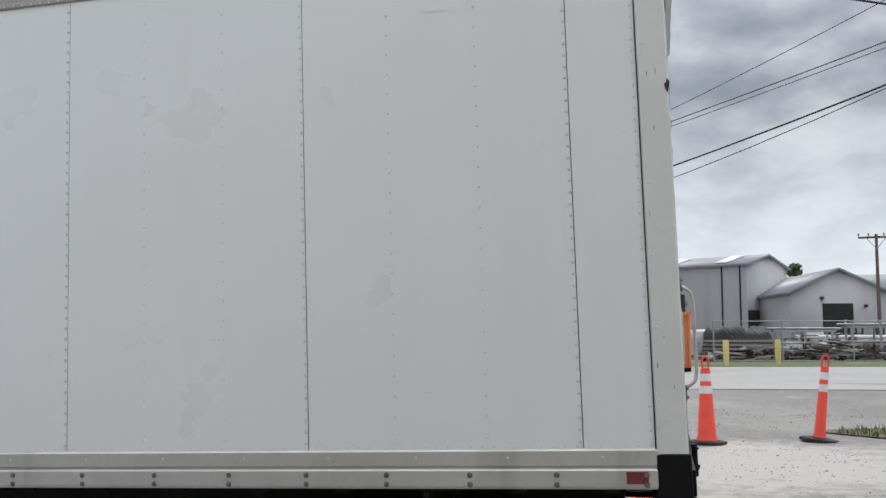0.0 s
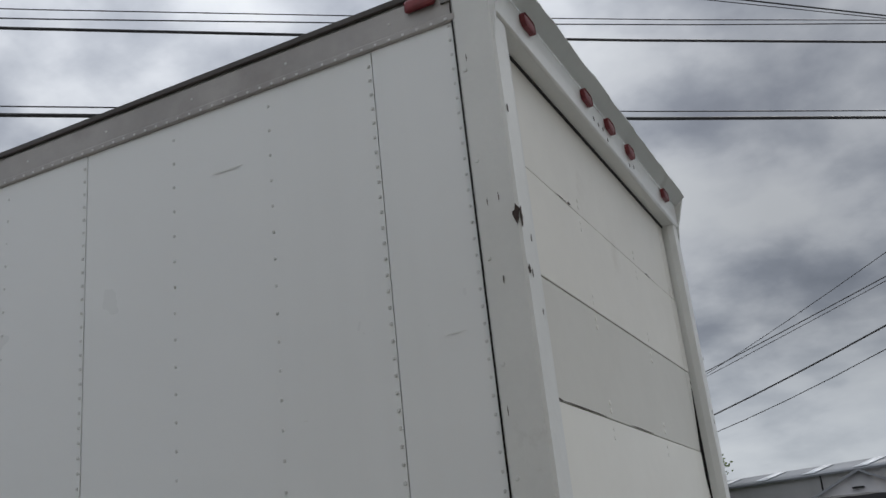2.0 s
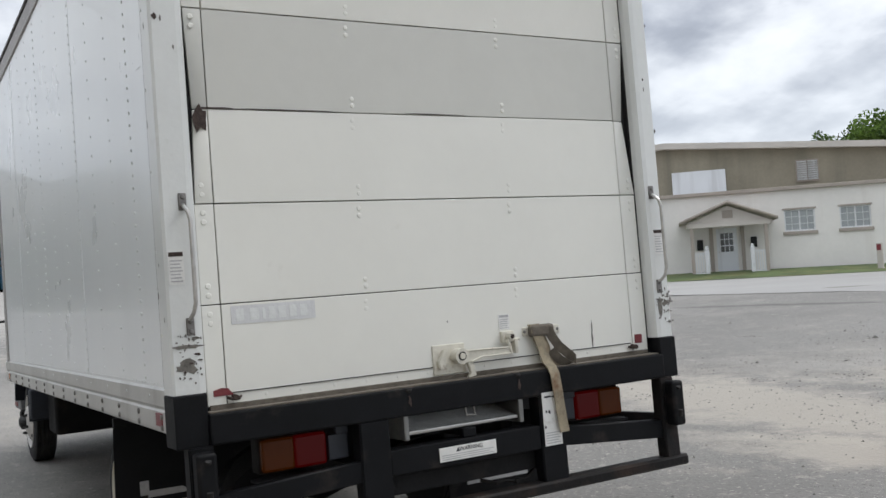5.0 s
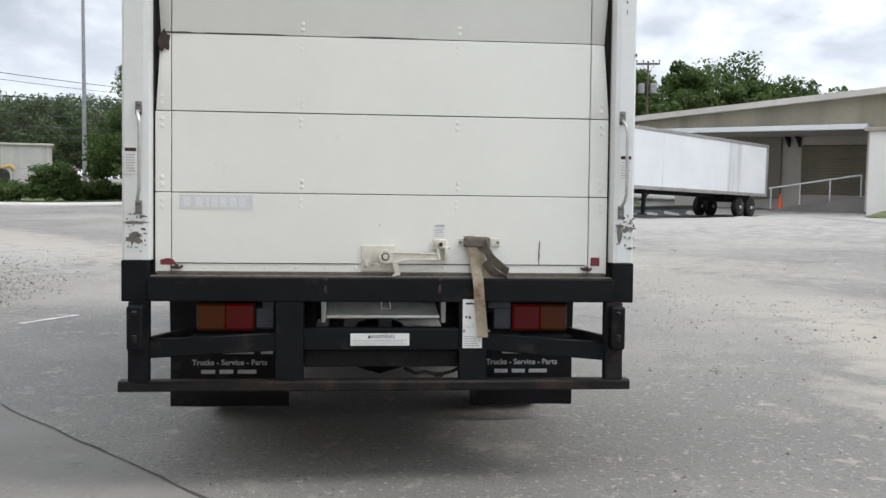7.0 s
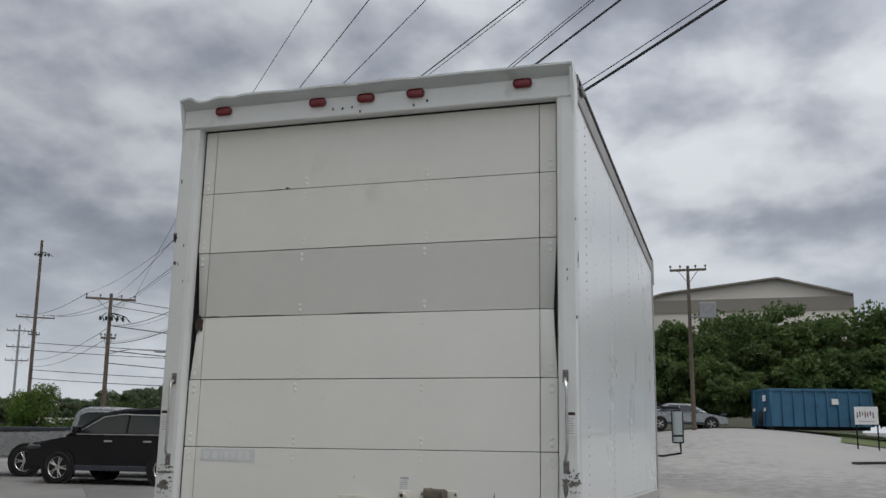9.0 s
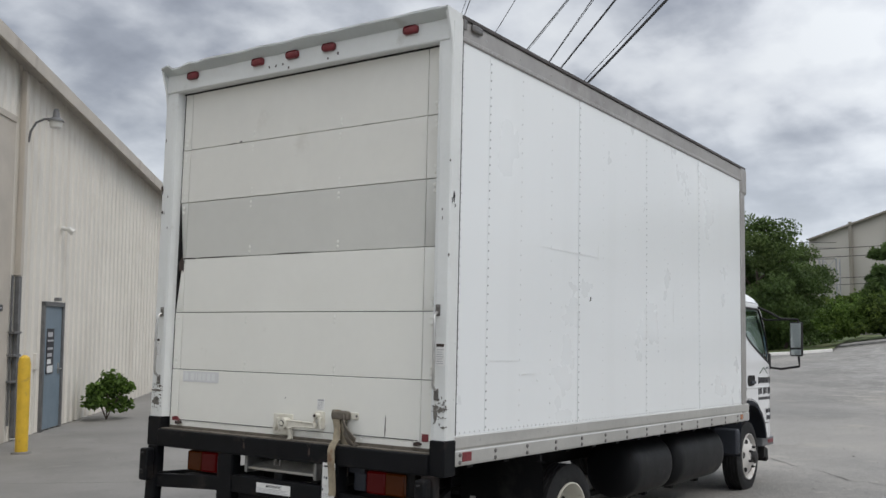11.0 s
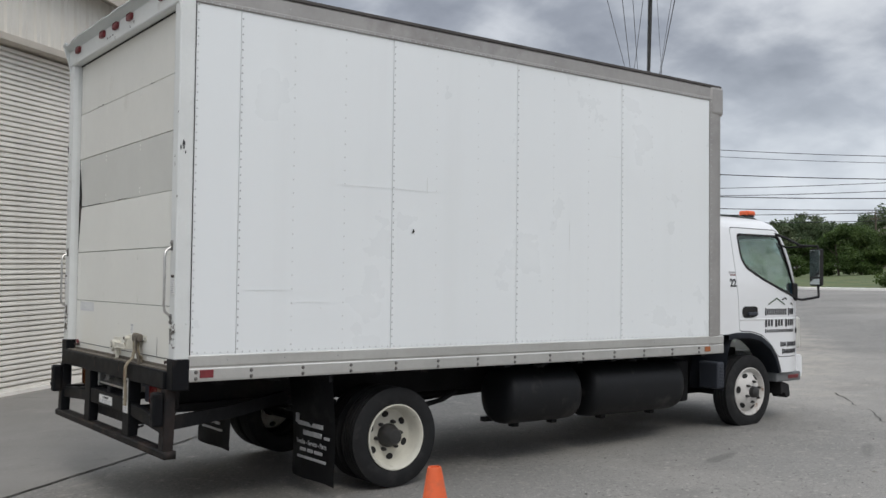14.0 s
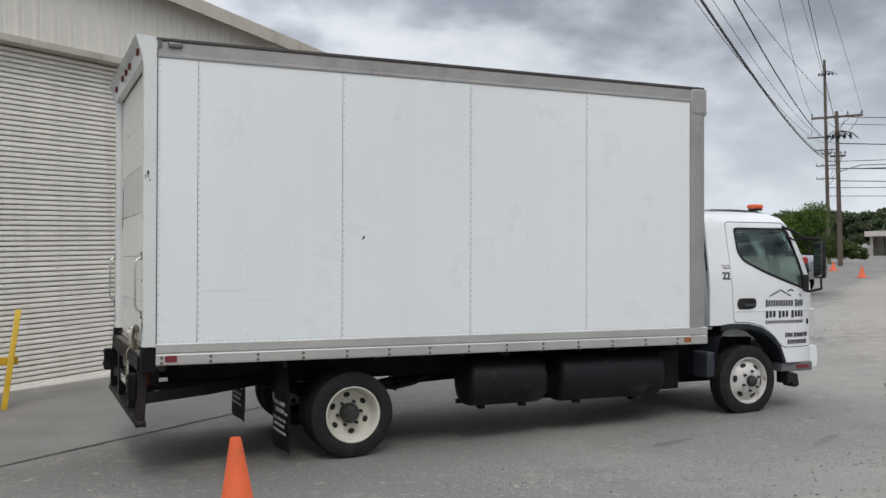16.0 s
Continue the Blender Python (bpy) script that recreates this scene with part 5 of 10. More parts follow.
for x in (-0.9, -2.6, -3.6, -4.7, -5.5):
    bm = B()
    box(bm, x - 0.05, x + 0.05, -0.42, 0.42, 0.66, 0.82, 0.004)
    part("cross_member", bm, M["chassis"], ch)
bm = B()
cyl(bm, (-1.734, -0.95, 0.39), (-1.734, 0.95, 0.39), 0.065, seg=16)
lathe(bm, [(-0.20, 0.07), (-0.14, 0.15), (0.0, 0.19), (0.14, 0.15), (0.20, 0.07)], (-1.734, 0.02, 0.39), "y", 20)
part("rear_axle", bm, M["chassis"], ch)
bm = B()
cyl(bm, (-1.9, 0.02, 0.42), (-2.55, 0.02, 0.53), 0.045, seg=14)
cyl(bm, (-2.55, 0.02, 0.53), (-4.9, 0.02, 0.64), 0.05, seg=14)
lathe(bm, [(-0.05, 0.05), (-0.03, 0.08), (0.03, 0.08), (0.05, 0.05)], (-2.55, 0.02, 0.53), "x", 14)
part("drive_shaft", bm, M["chassis"], ch)
bm = B()
tube(bm, [(-2.50, 0.12, 0.66), (-2.50, 0.12, 0.52), (-2.50, 0.07, 0.44), (-2.50, -0.03, 0.44), (-2.50, -0.08, 0.52), (-2.50, -0.08, 0.66)], 0.014, 8)
part("safety_loop", bm, M["chassis"], ch)
bm = B()
tube(bm, [(-2.0, 0.7, 0.64), (-2.1, 0.72, 0.56), (-2.25, 0.7, 0.55), (-2.45, 0.68, 0.58), (-2.6, 0.66, 0.64)], 0.02, 8)
tube(bm, [(-0.9, -0.25, 0.6), (-1.3, -0.25, 0.62), (-2.6, -0.3, 0.60), (-4.6, -0.3, 0.58)], 0.045, 10)
part("exhaust_pipe", bm, M["chassis"], ch)
bm = B()
box(bm, -6.3, -5.55, -0.35, 0.35, 0.38, 0.85, 0.05, 3)
box(bm, -5.3, -4.95, 0.35, 0.85, 0.40, 0.80, 0.03, 3)
box(bm, -5.5, -5.1, -0.9, -0.4, 0.40, 0.82, 0.03, 3)
part("engine_and_battery_box", bm, M["chassis"], ch)
bm = B()
cyl(bm, (-6.07, -0.8, 0.44), (-6.07, 0.8, 0.44), 0.05, seg=12)
part("front_axle", bm, M["chassis"], ch)
# loose wire under the bumper
bm = B()
tube(bm, [(-0.1, 0.1, 0.50), (-0.05, 0.15, 0.485), (-0.06, 0.2, 0.49), (-0.04, 0.26, 0.478), (-0.06, 0.33, 0.492), (-0.1, 0.4, 0.52)], 0.008, 6)
box(bm, -0.06, -0.03, 0.24, 0.285, 0.468, 0.49, 0.004)
part("trailer_plug", bm, M["seal"], ch)
# tanks
for x0, x1, r, y in ((-3.63, -2.865, 0.232, 0.86), (-4.95, -3.80, 0.238, 0.86)):
    tk = empty("fuel_tank")
    tk.parent = truck
    tagged(tk, label="dull black rounded fuel tank with steel straps")
    L = x1 - x0
    bm = B()
    rings = []
    for dx, k in ((-0.03, 0.45), (-0.018, 0.72), (0.0, 0.88), (0.015, 0.95), (0.04, 0.985), (0.09, 1.0), (L - 0.09, 1.0), (L - 0.04, 0.985), (L - 0.015, 0.95), (L, 0.88), (L + 0.018, 0.72), (L + 0.03, 0.45)):
        ring = []
        for i in range(40):
            q = 2 * math.pi * i / 40
            cy, cz = math.cos(q), math.sin(q)
            ring.append(bm.verts.new((x0 + dx, y + k * r * math.copysign(abs(cy) ** 0.90, cy), 0.60 + k * r * math.copysign(abs(cz) ** 0.90, cz))))
        rings.append(ring)
    for ra, rb in zip(rings, rings[1:]):
        for i in range(40):
            bm.faces.new((ra[i], ra[(i + 1) % 40], rb[(i + 1) % 40], rb[i]))
    bm.faces.new(rings[0][::-1])
    bm.faces.new(rings[-1])
    part("shell", bm, M["tank"], tk, smooth=40)
    bm = B()
    lathe(bm, [(0.0, 0.05), (0.05, 0.05), (0.055, 0.035)], (x0 + L * 0.5, y + r * 0.35, 0.60 + r * 0.97), "z", 16)
    part("filler_cap", bm, M["seal"], tk)
    for f in (0.22, 0.78):
        bm = B()
        rows = []
        for i in range(11, 32):
            q = 2 * math.pi * i / 40
            cy, cz = math.cos(q), math.sin(q)
            rows.append((x0 + L * f, y + r * 1.012 * math.copysign(abs(cy) ** 0.90, cy), 0.60 + r * 1.012 * math.copysign(abs(cz) ** 0.90, cz)))
        ribbon(bm, rows, 0.034, 0.008, (1, 0, 0))
        box(bm, x0 + L * f - 0.03, x0 + L * f + 0.03, y - 0.02, y + 0.05, 0.60 - r * 1.12, 0.60 - r * 0.97, 0.006)
        part("strap", bm, M["chassis"], tk)
bm = B()
box(bm, -4.9, -2.9, 0.60, 0.66, 0.36, 0.40, 0.004)
part("tank_rail", bm, M["chassis"], ch)


def tyre(name, c, width, parent, seg=64):
    R, h = 0.362, width / 2
    bm = B()
    prof = [(-h * 0.86, 0.232), (-h * 0.98, 0.25), (-h, 0.285), (-h * 0.97, 0.325), (-h * 0.86, 0.350), (-h * 0.78, 0.3595)]
    for k in range(5):
        a = -h * 0.72 + k * h * 1.44 / 4
        prof += [(a - h * 0.10, R), (a + h * 0.10, R)]
        if k < 4:
            prof += [(a + h * 0.13, R - 0.010), (a + h * 0.23, R - 0.010)]
    prof += [(h * 0.86, 0.350), (h * 0.97, 0.325), (h, 0.285), (h * 0.98, 0.25), (h * 0.86, 0.232)]
    lathe(bm, prof, c, "y", seg, close=False)
    return part(name, bm, M["rubber"], parent, smooth=30)


def wheel(x, s, rear):
    """s: side. A dual pair with dished cream rims behind, a domed worn rim in front."""
    w = empty("wheel")
    w.parent = truck
    tagged(w, label="rear dual wheel with cream dished rim and dark hub" if rear else "front wheel with worn white rim and black hub")
    z = 0.39 if rear else 0.462
    yo = s * 1.075 if rear else s * 0.985
    tyre("tyre", (x, yo - s * 0.095, z), 0.19, w)
    if rear:
        tyre("tyre", (x, yo - s * 0.325, z), 0.19, w)
    y = lambda d: yo + s * d
    mat = M["rim_cream"] if rear else M["rim_front"]
    bm = B()
    if rear:
        pr = [(-0.015, 0.238), (0.004, 0.240), (0.006, 0.232), (-0.004, 0.222), (-0.030, 0.212), (-0.10, 0.205), (-0.118, 0.190), (-0.122, 0.150), (-0.122, 0.075)]
    else:
        pr = [(-0.015, 0.238), (0.004, 0.240), (0.006, 0.232), (-0.006, 0.222), (-0.030, 0.212), (-0.045, 0.205), (-0.030, 0.190), (0.022, 0.120), (0.034, 0.085), (0.034, 0.055)]
    lathe(bm, [(s * a, r) for a, r in pr], (x, yo, z), "y", 60, close=False)
    part("rim", bm, mat, w, smooth=40)
    # hand holes round the disc: black discs paint their unlit depth
    for k in range(6):
        a = math.radians(60 * k + (22 if rear else 8))
        rr = 0.158 if rear else 0.168
        cx, cz = x + rr * math.cos(a), z + rr * math.sin(a)
        d = -0.1215 if rear else -0.012
        bm = B()
        t1 = Vector((-math.sin(a), 0, math.cos(a)))
        rad = Vector((math.cos(a), 0, math.sin(a)))
        if not rear:
            rad = (rad + Vector((0, -s * 0.75, 0))).normalized()
        n = t1.cross(rad).normalized()
        if n.y * s < 0:
            n = -n
        vs = [bm.verts.new(Vector((cx, y(d), cz)) + t1 * (0.029 if rear else 0.036) * math.cos(q) + rad * 0.023 * math.sin(q) + n * 0.0035) for q in [2 * math.pi * i / 16 for i in range(16)]]
        bm.faces.new(vs)
        r = bmesh.ops.extrude_face_region(bm, geom=list(bm.faces))
        bmesh.ops.translate(bm, vec=-n * 0.006, verts=[v for v in r["geom"] if isinstance(v, bmesh.types.BMVert)])
        part("hand_hole", bm, M["seal"], w)
    bm = B()
    base = -0.122 if rear else 0.030
    hub = [(base - 0.01, 0.086), (base + 0.03, 0.086), (base + 0.045, 0.076), (base + 0.10, 0.062), (base + 0.115, 0.05), (base + 0.118, 0.0005)] if rear else \
          [(base - 0.01, 0.060), (base + 0.02, 0.058), (base + 0.045, 0.052), (base + 0.058, 0.03), (base + 0.060, 0.0005)]
    lathe(bm, [(s * a, r) for a, r in hub], (x, yo, z), "y", 28, close=False)
    part("hub", bm, M["hub"], w, smooth=40)
    for k in range(6):
        a = math.radians(60 * k + (52 if rear else 38))
        rr = 0.105 if rear else 0.100
        bm = B()
        b0 = -0.122 if rear else 0.018
        cx, cz = x + rr * math.cos(a), z + rr * math.sin(a)
        cyl(bm, (cx, y(b0), cz), (cx, y(b0 + 0.034), cz), 0.0145, 0.0135, seg=6)
        cyl(bm, (cx, y(b0 + 0.034), cz), (cx, y(b0 + 0.045), cz), 0.009, seg=10)
        part("wheel_nut", bm, M["hub"], w)


for s in (1, -1):
    wheel(-1.734, s, True)
    wheel(-6.075, s, False)
# mud flaps, slightly curled, with printed lines
for s in (1, -1):
    fl = empty("mud_flap")
    fl.parent = truck
    tagged(fl, label="black rubber mud flap with pale lettering")
    ya, yb = (0.555, 1.178) if s > 0 else (-1.222, -0.53)
    bm = B()
    NZ = 12
    rows = []
    for i in range(NZ + 1):
        z = 0.855 - (0.855 - 0.105) * i / NZ
        xx = -1.12 - 0.04 * math.sin(i / NZ * 2.2) - (0.03 if i == NZ else 0) * 0.3
        rows.append([bm.verts.new((xx - 0.010 * math.sin(k * 1.3 + i * 0.2), ya + (yb - ya) * k / 6, z)) for k in range(7)])
    for a, b_ in zip(rows, rows[1:]):
        for k in range(6):
            bm.faces.new((a[k], a[k + 1], b_[k + 1], b_[k]))
    bmesh.ops.solidify(bm, geom=list(bm.faces), thickness=0.008)
    part("flap", bm, M["flap"], fl, smooth=60)
    yc = (ya + yb) / 2
    lx = -1.116
    bm = B()
    for z, h, a, w in ((0.497, 0.030, -0.20, 0.36), (0.435, 0.034, -0.12, 0.26), (0.427, 0.020, 0.18, 0.07), (0.312, 0.022, -0.165, 0.08), (0.312, 0.022, -0.06, 0.08), (0.312, 0.022, 0.045, 0.11), (0.258, 0.018, -0.205, 0.41)):
        box(bm, lx - 0.036, lx - 0.030, yc + a, yc + a + w, z - h / 2, z + h / 2)
    part("writing_bar", bm, M["flap_print"], fl, kind="stuff")
    bm = B()
    box(bm, lx - 0.040, lx - 0.030, yc - 0.235, yc - 0.195, 0.495, 0.56)
    part("writing_bar", bm, M["flap_print"], fl, kind="stuff")
    text_part("Trucks - Service - Parts", 0.046, Matrix.Translation((lx - 0.030, yc, 0.366)) @ RX, M["flap_print"], fl, bold=0.001)
    bm = B()
    box(bm, -1.13, -1.105, ya, yb, 0.83, 0.87, 0.003)
    part("hanger_bar", bm, M["chassis"], fl)

# ---------------------------------------------------------------- the cab
cab = empty("cab")
cab.parent = truck
tagged(cab, label="white rounded forward-control cab")


def cab_y(x, z):
    """Half width of the cab: it leans in above the belt line and curves in at the front."""
    y = 1.035 - (0.115 * ((z - 1.42) / 0.8) ** 1.25 if z > 1.42 else 0)
    if x < -6.62:
        y -= 0.16 * ((-6.62 - x) / 0.42) ** 2
    if z > 2.08:
        y -= 0.25 * ((z - 2.08) / 0.15) ** 2 * 0.35
    return y


def skin(outline, holes, s, proud=0.0, thick=0.02, mat=None, name="panel", parent=None, label=""):
    """A curved sheet of the cab's side from an outline in x and z, with holes."""
    bm = B()
    for loop in [outline] + holes:
        vs = [bm.verts.new((x, 0, z)) for x, z in loop]
        for i in range(len(vs)):
            bm.edges.new((vs[i], vs[(i + 1) % len(vs)]))
    bmesh.ops.triangle_fill(bm, edges=list(bm.edges), use_beauty=True, use_dissolve=False)
    for z in np.arange(0.55, 2.26, 0.07):
        bmesh.ops.bisect_plane(bm, geom=list(bm.verts) + list(bm.edges) + list(bm.faces), plane_co=(0, 0, z), plane_no=(0, 0, 1))
    for x in np.arange(-7.08, -5.5, 0.08):
        bmesh.ops.bisect_plane(bm, geom=list(bm.verts) + list(bm.edges) + list(bm.faces), plane_co=(x, 0, 0), plane_no=(1, 0, 0))
    for v in bm.verts:
        v.co.y = s * (cab_y(v.co.x, v.co.z) + proud)
    r = bmesh.ops.extrude_face_region(bm, geom=list(bm.faces))
    bmesh.ops.translate(bm, vec=(0, -s * thick, 0), verts=[v for v in r["geom"] if isinstance(v, bmesh.types.BMVert)])
    return part(name, bm, mat, parent, label, smooth=40)


def rounded(pts, r=0.03, n=4):
    """Round the corners of an outline."""
    out = []
    k = len(pts)
    for i in range(k):
        p, a, b = Vector(pts[i]), Vector(pts[i - 1]), Vector(pts[(i + 1) % k])
        ra = min(r, (a - p).length * 0.45)
        rb = min(r, (b - p).length * 0.45)
        q0, q1 = p + (a - p).normalized() * ra, p + (b - p).normalized() * rb
        for j in range(n + 1):
            t = j / n
            out.append(tuple((1 - t) ** 2 * q0 + 2 * t * (1 - t) * p + t * t * q1))
    return out


ARCH = [(-5.66, 1.035), (-5.80, 1.05), (-6.02, 1.045), (-6.20, 1.005), (-6.36, 0.91), (-6.46, 0.80), (-6.52, 0.66)]
body_out = [(-5.535, 1.045), (-5.66, 1.045)] + ARCH[1:] + [(-6.54, 0.635), (-7.03, 0.635), (-7.045, 0.80), (-7.035, 1.10), (-7.0, 1.46), (-6.66, 2.03), (-6.56, 2.16), (-6.40, 2.215), (-5.60, 2.235), (-5.545, 2.20)]
door_out = rounded([(-5.80, 2.105), (-6.575, 2.105), (-6.93, 1.50), (-6.955, 1.38), (-6.955, 0.80), (-6.49, 0.80), (-6.38, 0.92), (-6.22, 1.03), (-6.03, 1.072), (-5.845, 1.075), (-5.82, 1.5)], 0.05)
door_hole = rounded([(-5.792, 2.113), (-6.582, 2.113), (-6.939, 1.50), (-6.964, 1.38), (-6.964, 0.792), (-6.484, 0.792), (-6.374, 0.912), (-6.216, 1.022), (-6.028, 1.064), (-5.837, 1.067), (-5.812, 1.5)], 0.05)
win = rounded([(-5.895, 2.052), (-6.605, 2.055), (-6.865, 1.46), (-6.85, 1.385), (-6.55, 1.475), (-6.24, 1.585), (-5.99, 1.695), (-5.915, 1.79)], 0.05)
win_in = rounded([(-5.918, 2.030), (-6.592, 2.033), (-6.838, 1.465), (-6.825, 1.418), (-6.55, 1.503), (-6.24, 1.612), (-6.005, 1.716), (-5.938, 1.80)], 0.045)
for s in (1, -1):
    skin(body_out, [door_hole], s, 0, 0.025, M["cab"], "side_panel", cab)
    # black sheet added behind the door to paint its gap as shaded
    skin(door_hole, [win], s, -0.012, 0.004, M["seal"], "door_gap_seal", cab)
    d = skin(door_out, [win], s, 0.0, 0.03, M["cab"], "cab_door", cab, "white cab door")
    skin(win, [win_in], s, 0.004, 0.02, M["seal"], "window_seal", d)
    g = skin(win_in, [], s, -0.006, 0.004, M["glass"], "window_glass", d)
    g.visible_shadow = False
    # recessed black door handle
    y = cab_y(-6.0, 1.26) * s
    skin(rounded([(-6.13, 1.225), (-6.13, 1.318), (-5.885, 1.318), (-5.885, 1.205), (-6.05, 1.205)], 0.05), [], s, 0.007, 0.006, M["seal"], "handle_recess", d, "black recessed handle")
    bm = B()
    box(bm, -6.115, -5.96, min(y + s * 0.006, y + s * 0.026), max(y + s * 0.006, y + s * 0.026), 1.228, 1.262, 0.008)
    part("handle_grip", bm, M["cab_dark"], d)
    # crease above the arch line
    bm = B()
    for k in range(12):
        xa, xb = -5.85 - k * 0.09, -5.85 - (k + 1) * 0.09
        ya, yb = cab_y(xa, 1.2) * s, cab_y(xb, 1.2) * s
        vs = [bm.verts.new(q) for q in ((xa, ya + s * 0.0005, 1.198), (xb, yb + s * 0.0005, 1.198), (xb, yb + s * 0.0055, 1.190), (xa, ya + s * 0.0055, 1.190))]
        vs2 = [bm.verts.new(q) for q in ((xb, yb + s * 0.0005, 1.172), (xa, ya + s * 0.0005, 1.172))]
        bm.faces.new(vs)
        bm.faces.new((vs[3], vs[2], vs2[0], vs2[1]))
    part("crease", bm, M["cab"], d)
    # fender flare of dark plastic and mud guard behind the wheel
    bm = B()
    rows = []
    for i, (x, z) in enumerate(ARCH):
        nx, nz = (0.0, -0.045) if i < 4 else (0.030, -0.03)
        yb = cab_y(x, 1.0) * s
        rows.append([bm.verts.new(q) for q in ((x, yb + s * 0.006, z + 0.012), (x, yb + s * 0.014, z - 0.005), (x + nx, yb + s * 0.012, z + nz), (x + nx, yb - s * 0.25, z + nz))])
    for a, b_ in zip(rows, rows[1:]):
        for k in range(3):
            bm.faces.new((a[k], b_[k], b_[k + 1], a[k + 1]))
    bmesh.ops.solidify(bm, geom=list(bm.faces), thickness=0.006)
    part("fender_flare", bm, M["cab_dark"], cab, "dark grey wheel arch flare", smooth=50)
    bm = B()
    rows = []
    for x, z in ((-5.80, 1.03), (-5.70, 0.98), (-5.645, 0.86), (-5.61, 0.70), (-5.58, 0.50)):
        rows.append([bm.verts.new((x, s * q, z)) for q in (1.045, 0.90, 0.62)])
    for a, b_ in zip(rows, rows[1:]):
        for k in range(2):
            bm.faces.new((a[k], a[k + 1], b_[k + 1], b_[k]))
    bmesh.ops.solidify(bm, geom=list(bm.faces), thickness=0.03)
    box(bm, -5.60, -5.50, min(s * 0.80, s * 1.04), max(s * 0.80, s * 1.04), 0.52, 0.78, 0.02, 3)
    for k in range(7):
        box(bm, -5.585, -5.525, min(s * 1.038, s * 1.046), max(s * 1.038, s * 1.046), 0.54 + 0.03 * k, 0.552 + 0.03 * k, 0.002)
    part("mud_guard", bm, M["cab_dark"], cab, "dark plastic guard behind the front wheel", smooth=50)
    bm = B()
    prism(bm, [(-6.60, 0.54), (-6.74, 0.50), (-6.76, 0.38), (-6.70, 0.36), (-6.66, 0.42), (-6.60, 0.40)], "y", s * 0.82, s * 0.99, 0.004)
    part("front_flap", bm, M["seal"], cab)
    # step and bumper corner
    bm = B()
    box(bm, -6.93, -6.50, min(s * 0.80, s * 1.005), max(s * 0.80, s * 1.005), 0.535, 0.632, 0.014, 3)
    part("step_trim", bm, M["bumper_grey"], cab, "grey bumper side trim with a dull red reflector")
    bm = B()
    box(bm, -6.88, -6.70, min(s * 1.0, s * 1.012), max(s * 1.0, s * 1.012), 0.565, 0.602, 0.004)
    part("side_reflector", bm, M["lens_dull"], cab)
    bm = B()
    box(bm, -7.05, -6.955, min(s * 0.80, s * 0.93), max(s * 0.80, s * 0.93), 0.86, 1.20, 0.03, 4)
    part("headlight", bm, M["milk"], cab, "tall clear headlight")
    # mirror on its looped arm
    mir = empty("side_mirror")
    mir.parent = cab
    tagged(mir, label="tall black mirror on a bent tube arm")
    yb = s * 0.93
    bm = B()
    tube(bm, [(-6.56, yb, 2.075), (-6.62, yb + s * 0.12, 2.02), (-6.68, yb + s * 0.24, 1.945), (-6.70, yb + s * 0.42, 1.935), (-6.70, yb + s * 0.425, 1.91), (-6.70, yb + s * 0.425, 1.80),
              (-6.70, yb + s * 0.425, 1.52), (-6.70, yb + s * 0.43, 1.42), (-6.74, yb + s * 0.22, 1.385), (-6.82, yb + s * 0.05, 1.40)], 0.013, 8)
    tube(bm, [(-6.66, yb, 1.97), (-6.66, yb + s * 0.08, 1.93), (-6.69, yb + s * 0.30, 1.935)], 0.010, 8)
    part("mirror_arm", bm, M["seal"], mir)
    bm = B()
    box(bm, -6.74, -6.682, min(yb + s * 0.33, yb + s * 0.468), max(yb + s * 0.33, yb + s * 0.468), 1.53, 1.91, 0.022, 4)
    part("mirror_shell", bm, M["seal"], mir)
    for z0, z1 in ((1.625, 1.895), (1.545, 1.605)):
        bm = B()
        box(bm, -0.003, 0.004, -0.056, 0.056, -(z1 - z0) / 2, (z1 - z0) / 2, 0.002, m=pose(-6.680, yb + s * 0.399, (z0 + z1) / 2, 0, 0, 0))
        part("mirror_glass", bm, M["mirror"], mir)
    bm = B()
    box(bm, -6.90, -6.80, min(yb - s * 0.02, yb + s * 0.07), max(yb - s * 0.02, yb + s * 0.07), 1.37, 1.56, 0.02, 3)
    part("mirror_foot", bm, M["seal"], mir)
    bm = B()
    tube(bm, [(-6.66, s * 0.90, 1.98), (-6.80, s * 0.93, 1.72), (-6.90, s * 0.94, 1.50)], 0.012, 6)
    part("pillar_trim", bm, M["seal"], cab)

# roof, front, back
bm = B()
prof = [(-5.545, 1.04), (-5.545, 2.18), (-5.58, 2.225), (-5.70, 2.24), (-6.0, 2.245), (-6.3, 2.235), (-6.45, 2.20), (-6.57, 2.135), (-6.66, 2.03)]
rows = []
for x, z in prof:
    row = []
    for k in range(9):
        t = -1 + k / 4
        crown = 0.045 * (1 - t * t) if z > 2.1 else 0
        row.append(bm.verts.new((x, t * (cab_y(x, min(z, 2.2)) - 0.008), z + crown)))
    rows.append(row)
for a, b_ in zip(rows, rows[1:]):
    for k in range(8):
        bm.faces.new((a[k], a[k + 1], b_[k + 1], b_[k]))
part("roof_shell", bm, M["cab"], cab, smooth=50)
bm = B()
rows = []
for x, z in ((-7.0, 1.46), (-7.035, 1.10), (-7.05, 0.80), (-7.05, 0.64)):
    rows.append([bm.verts.new((x - 0.05 * (1 - (-1 + k / 4) ** 2), (-1 + k / 4) * (cab_y(x, z) - 0.01), z)) for k in range(9)])
for a, b_ in zip(rows, rows[1:]):
    for k in range(8):
        bm.faces.new((a[k], a[k + 1], b_[k + 1], b_[k]))
part("front_panel", bm, M["cab"], cab, smooth=50)
bm = B()
rows = []
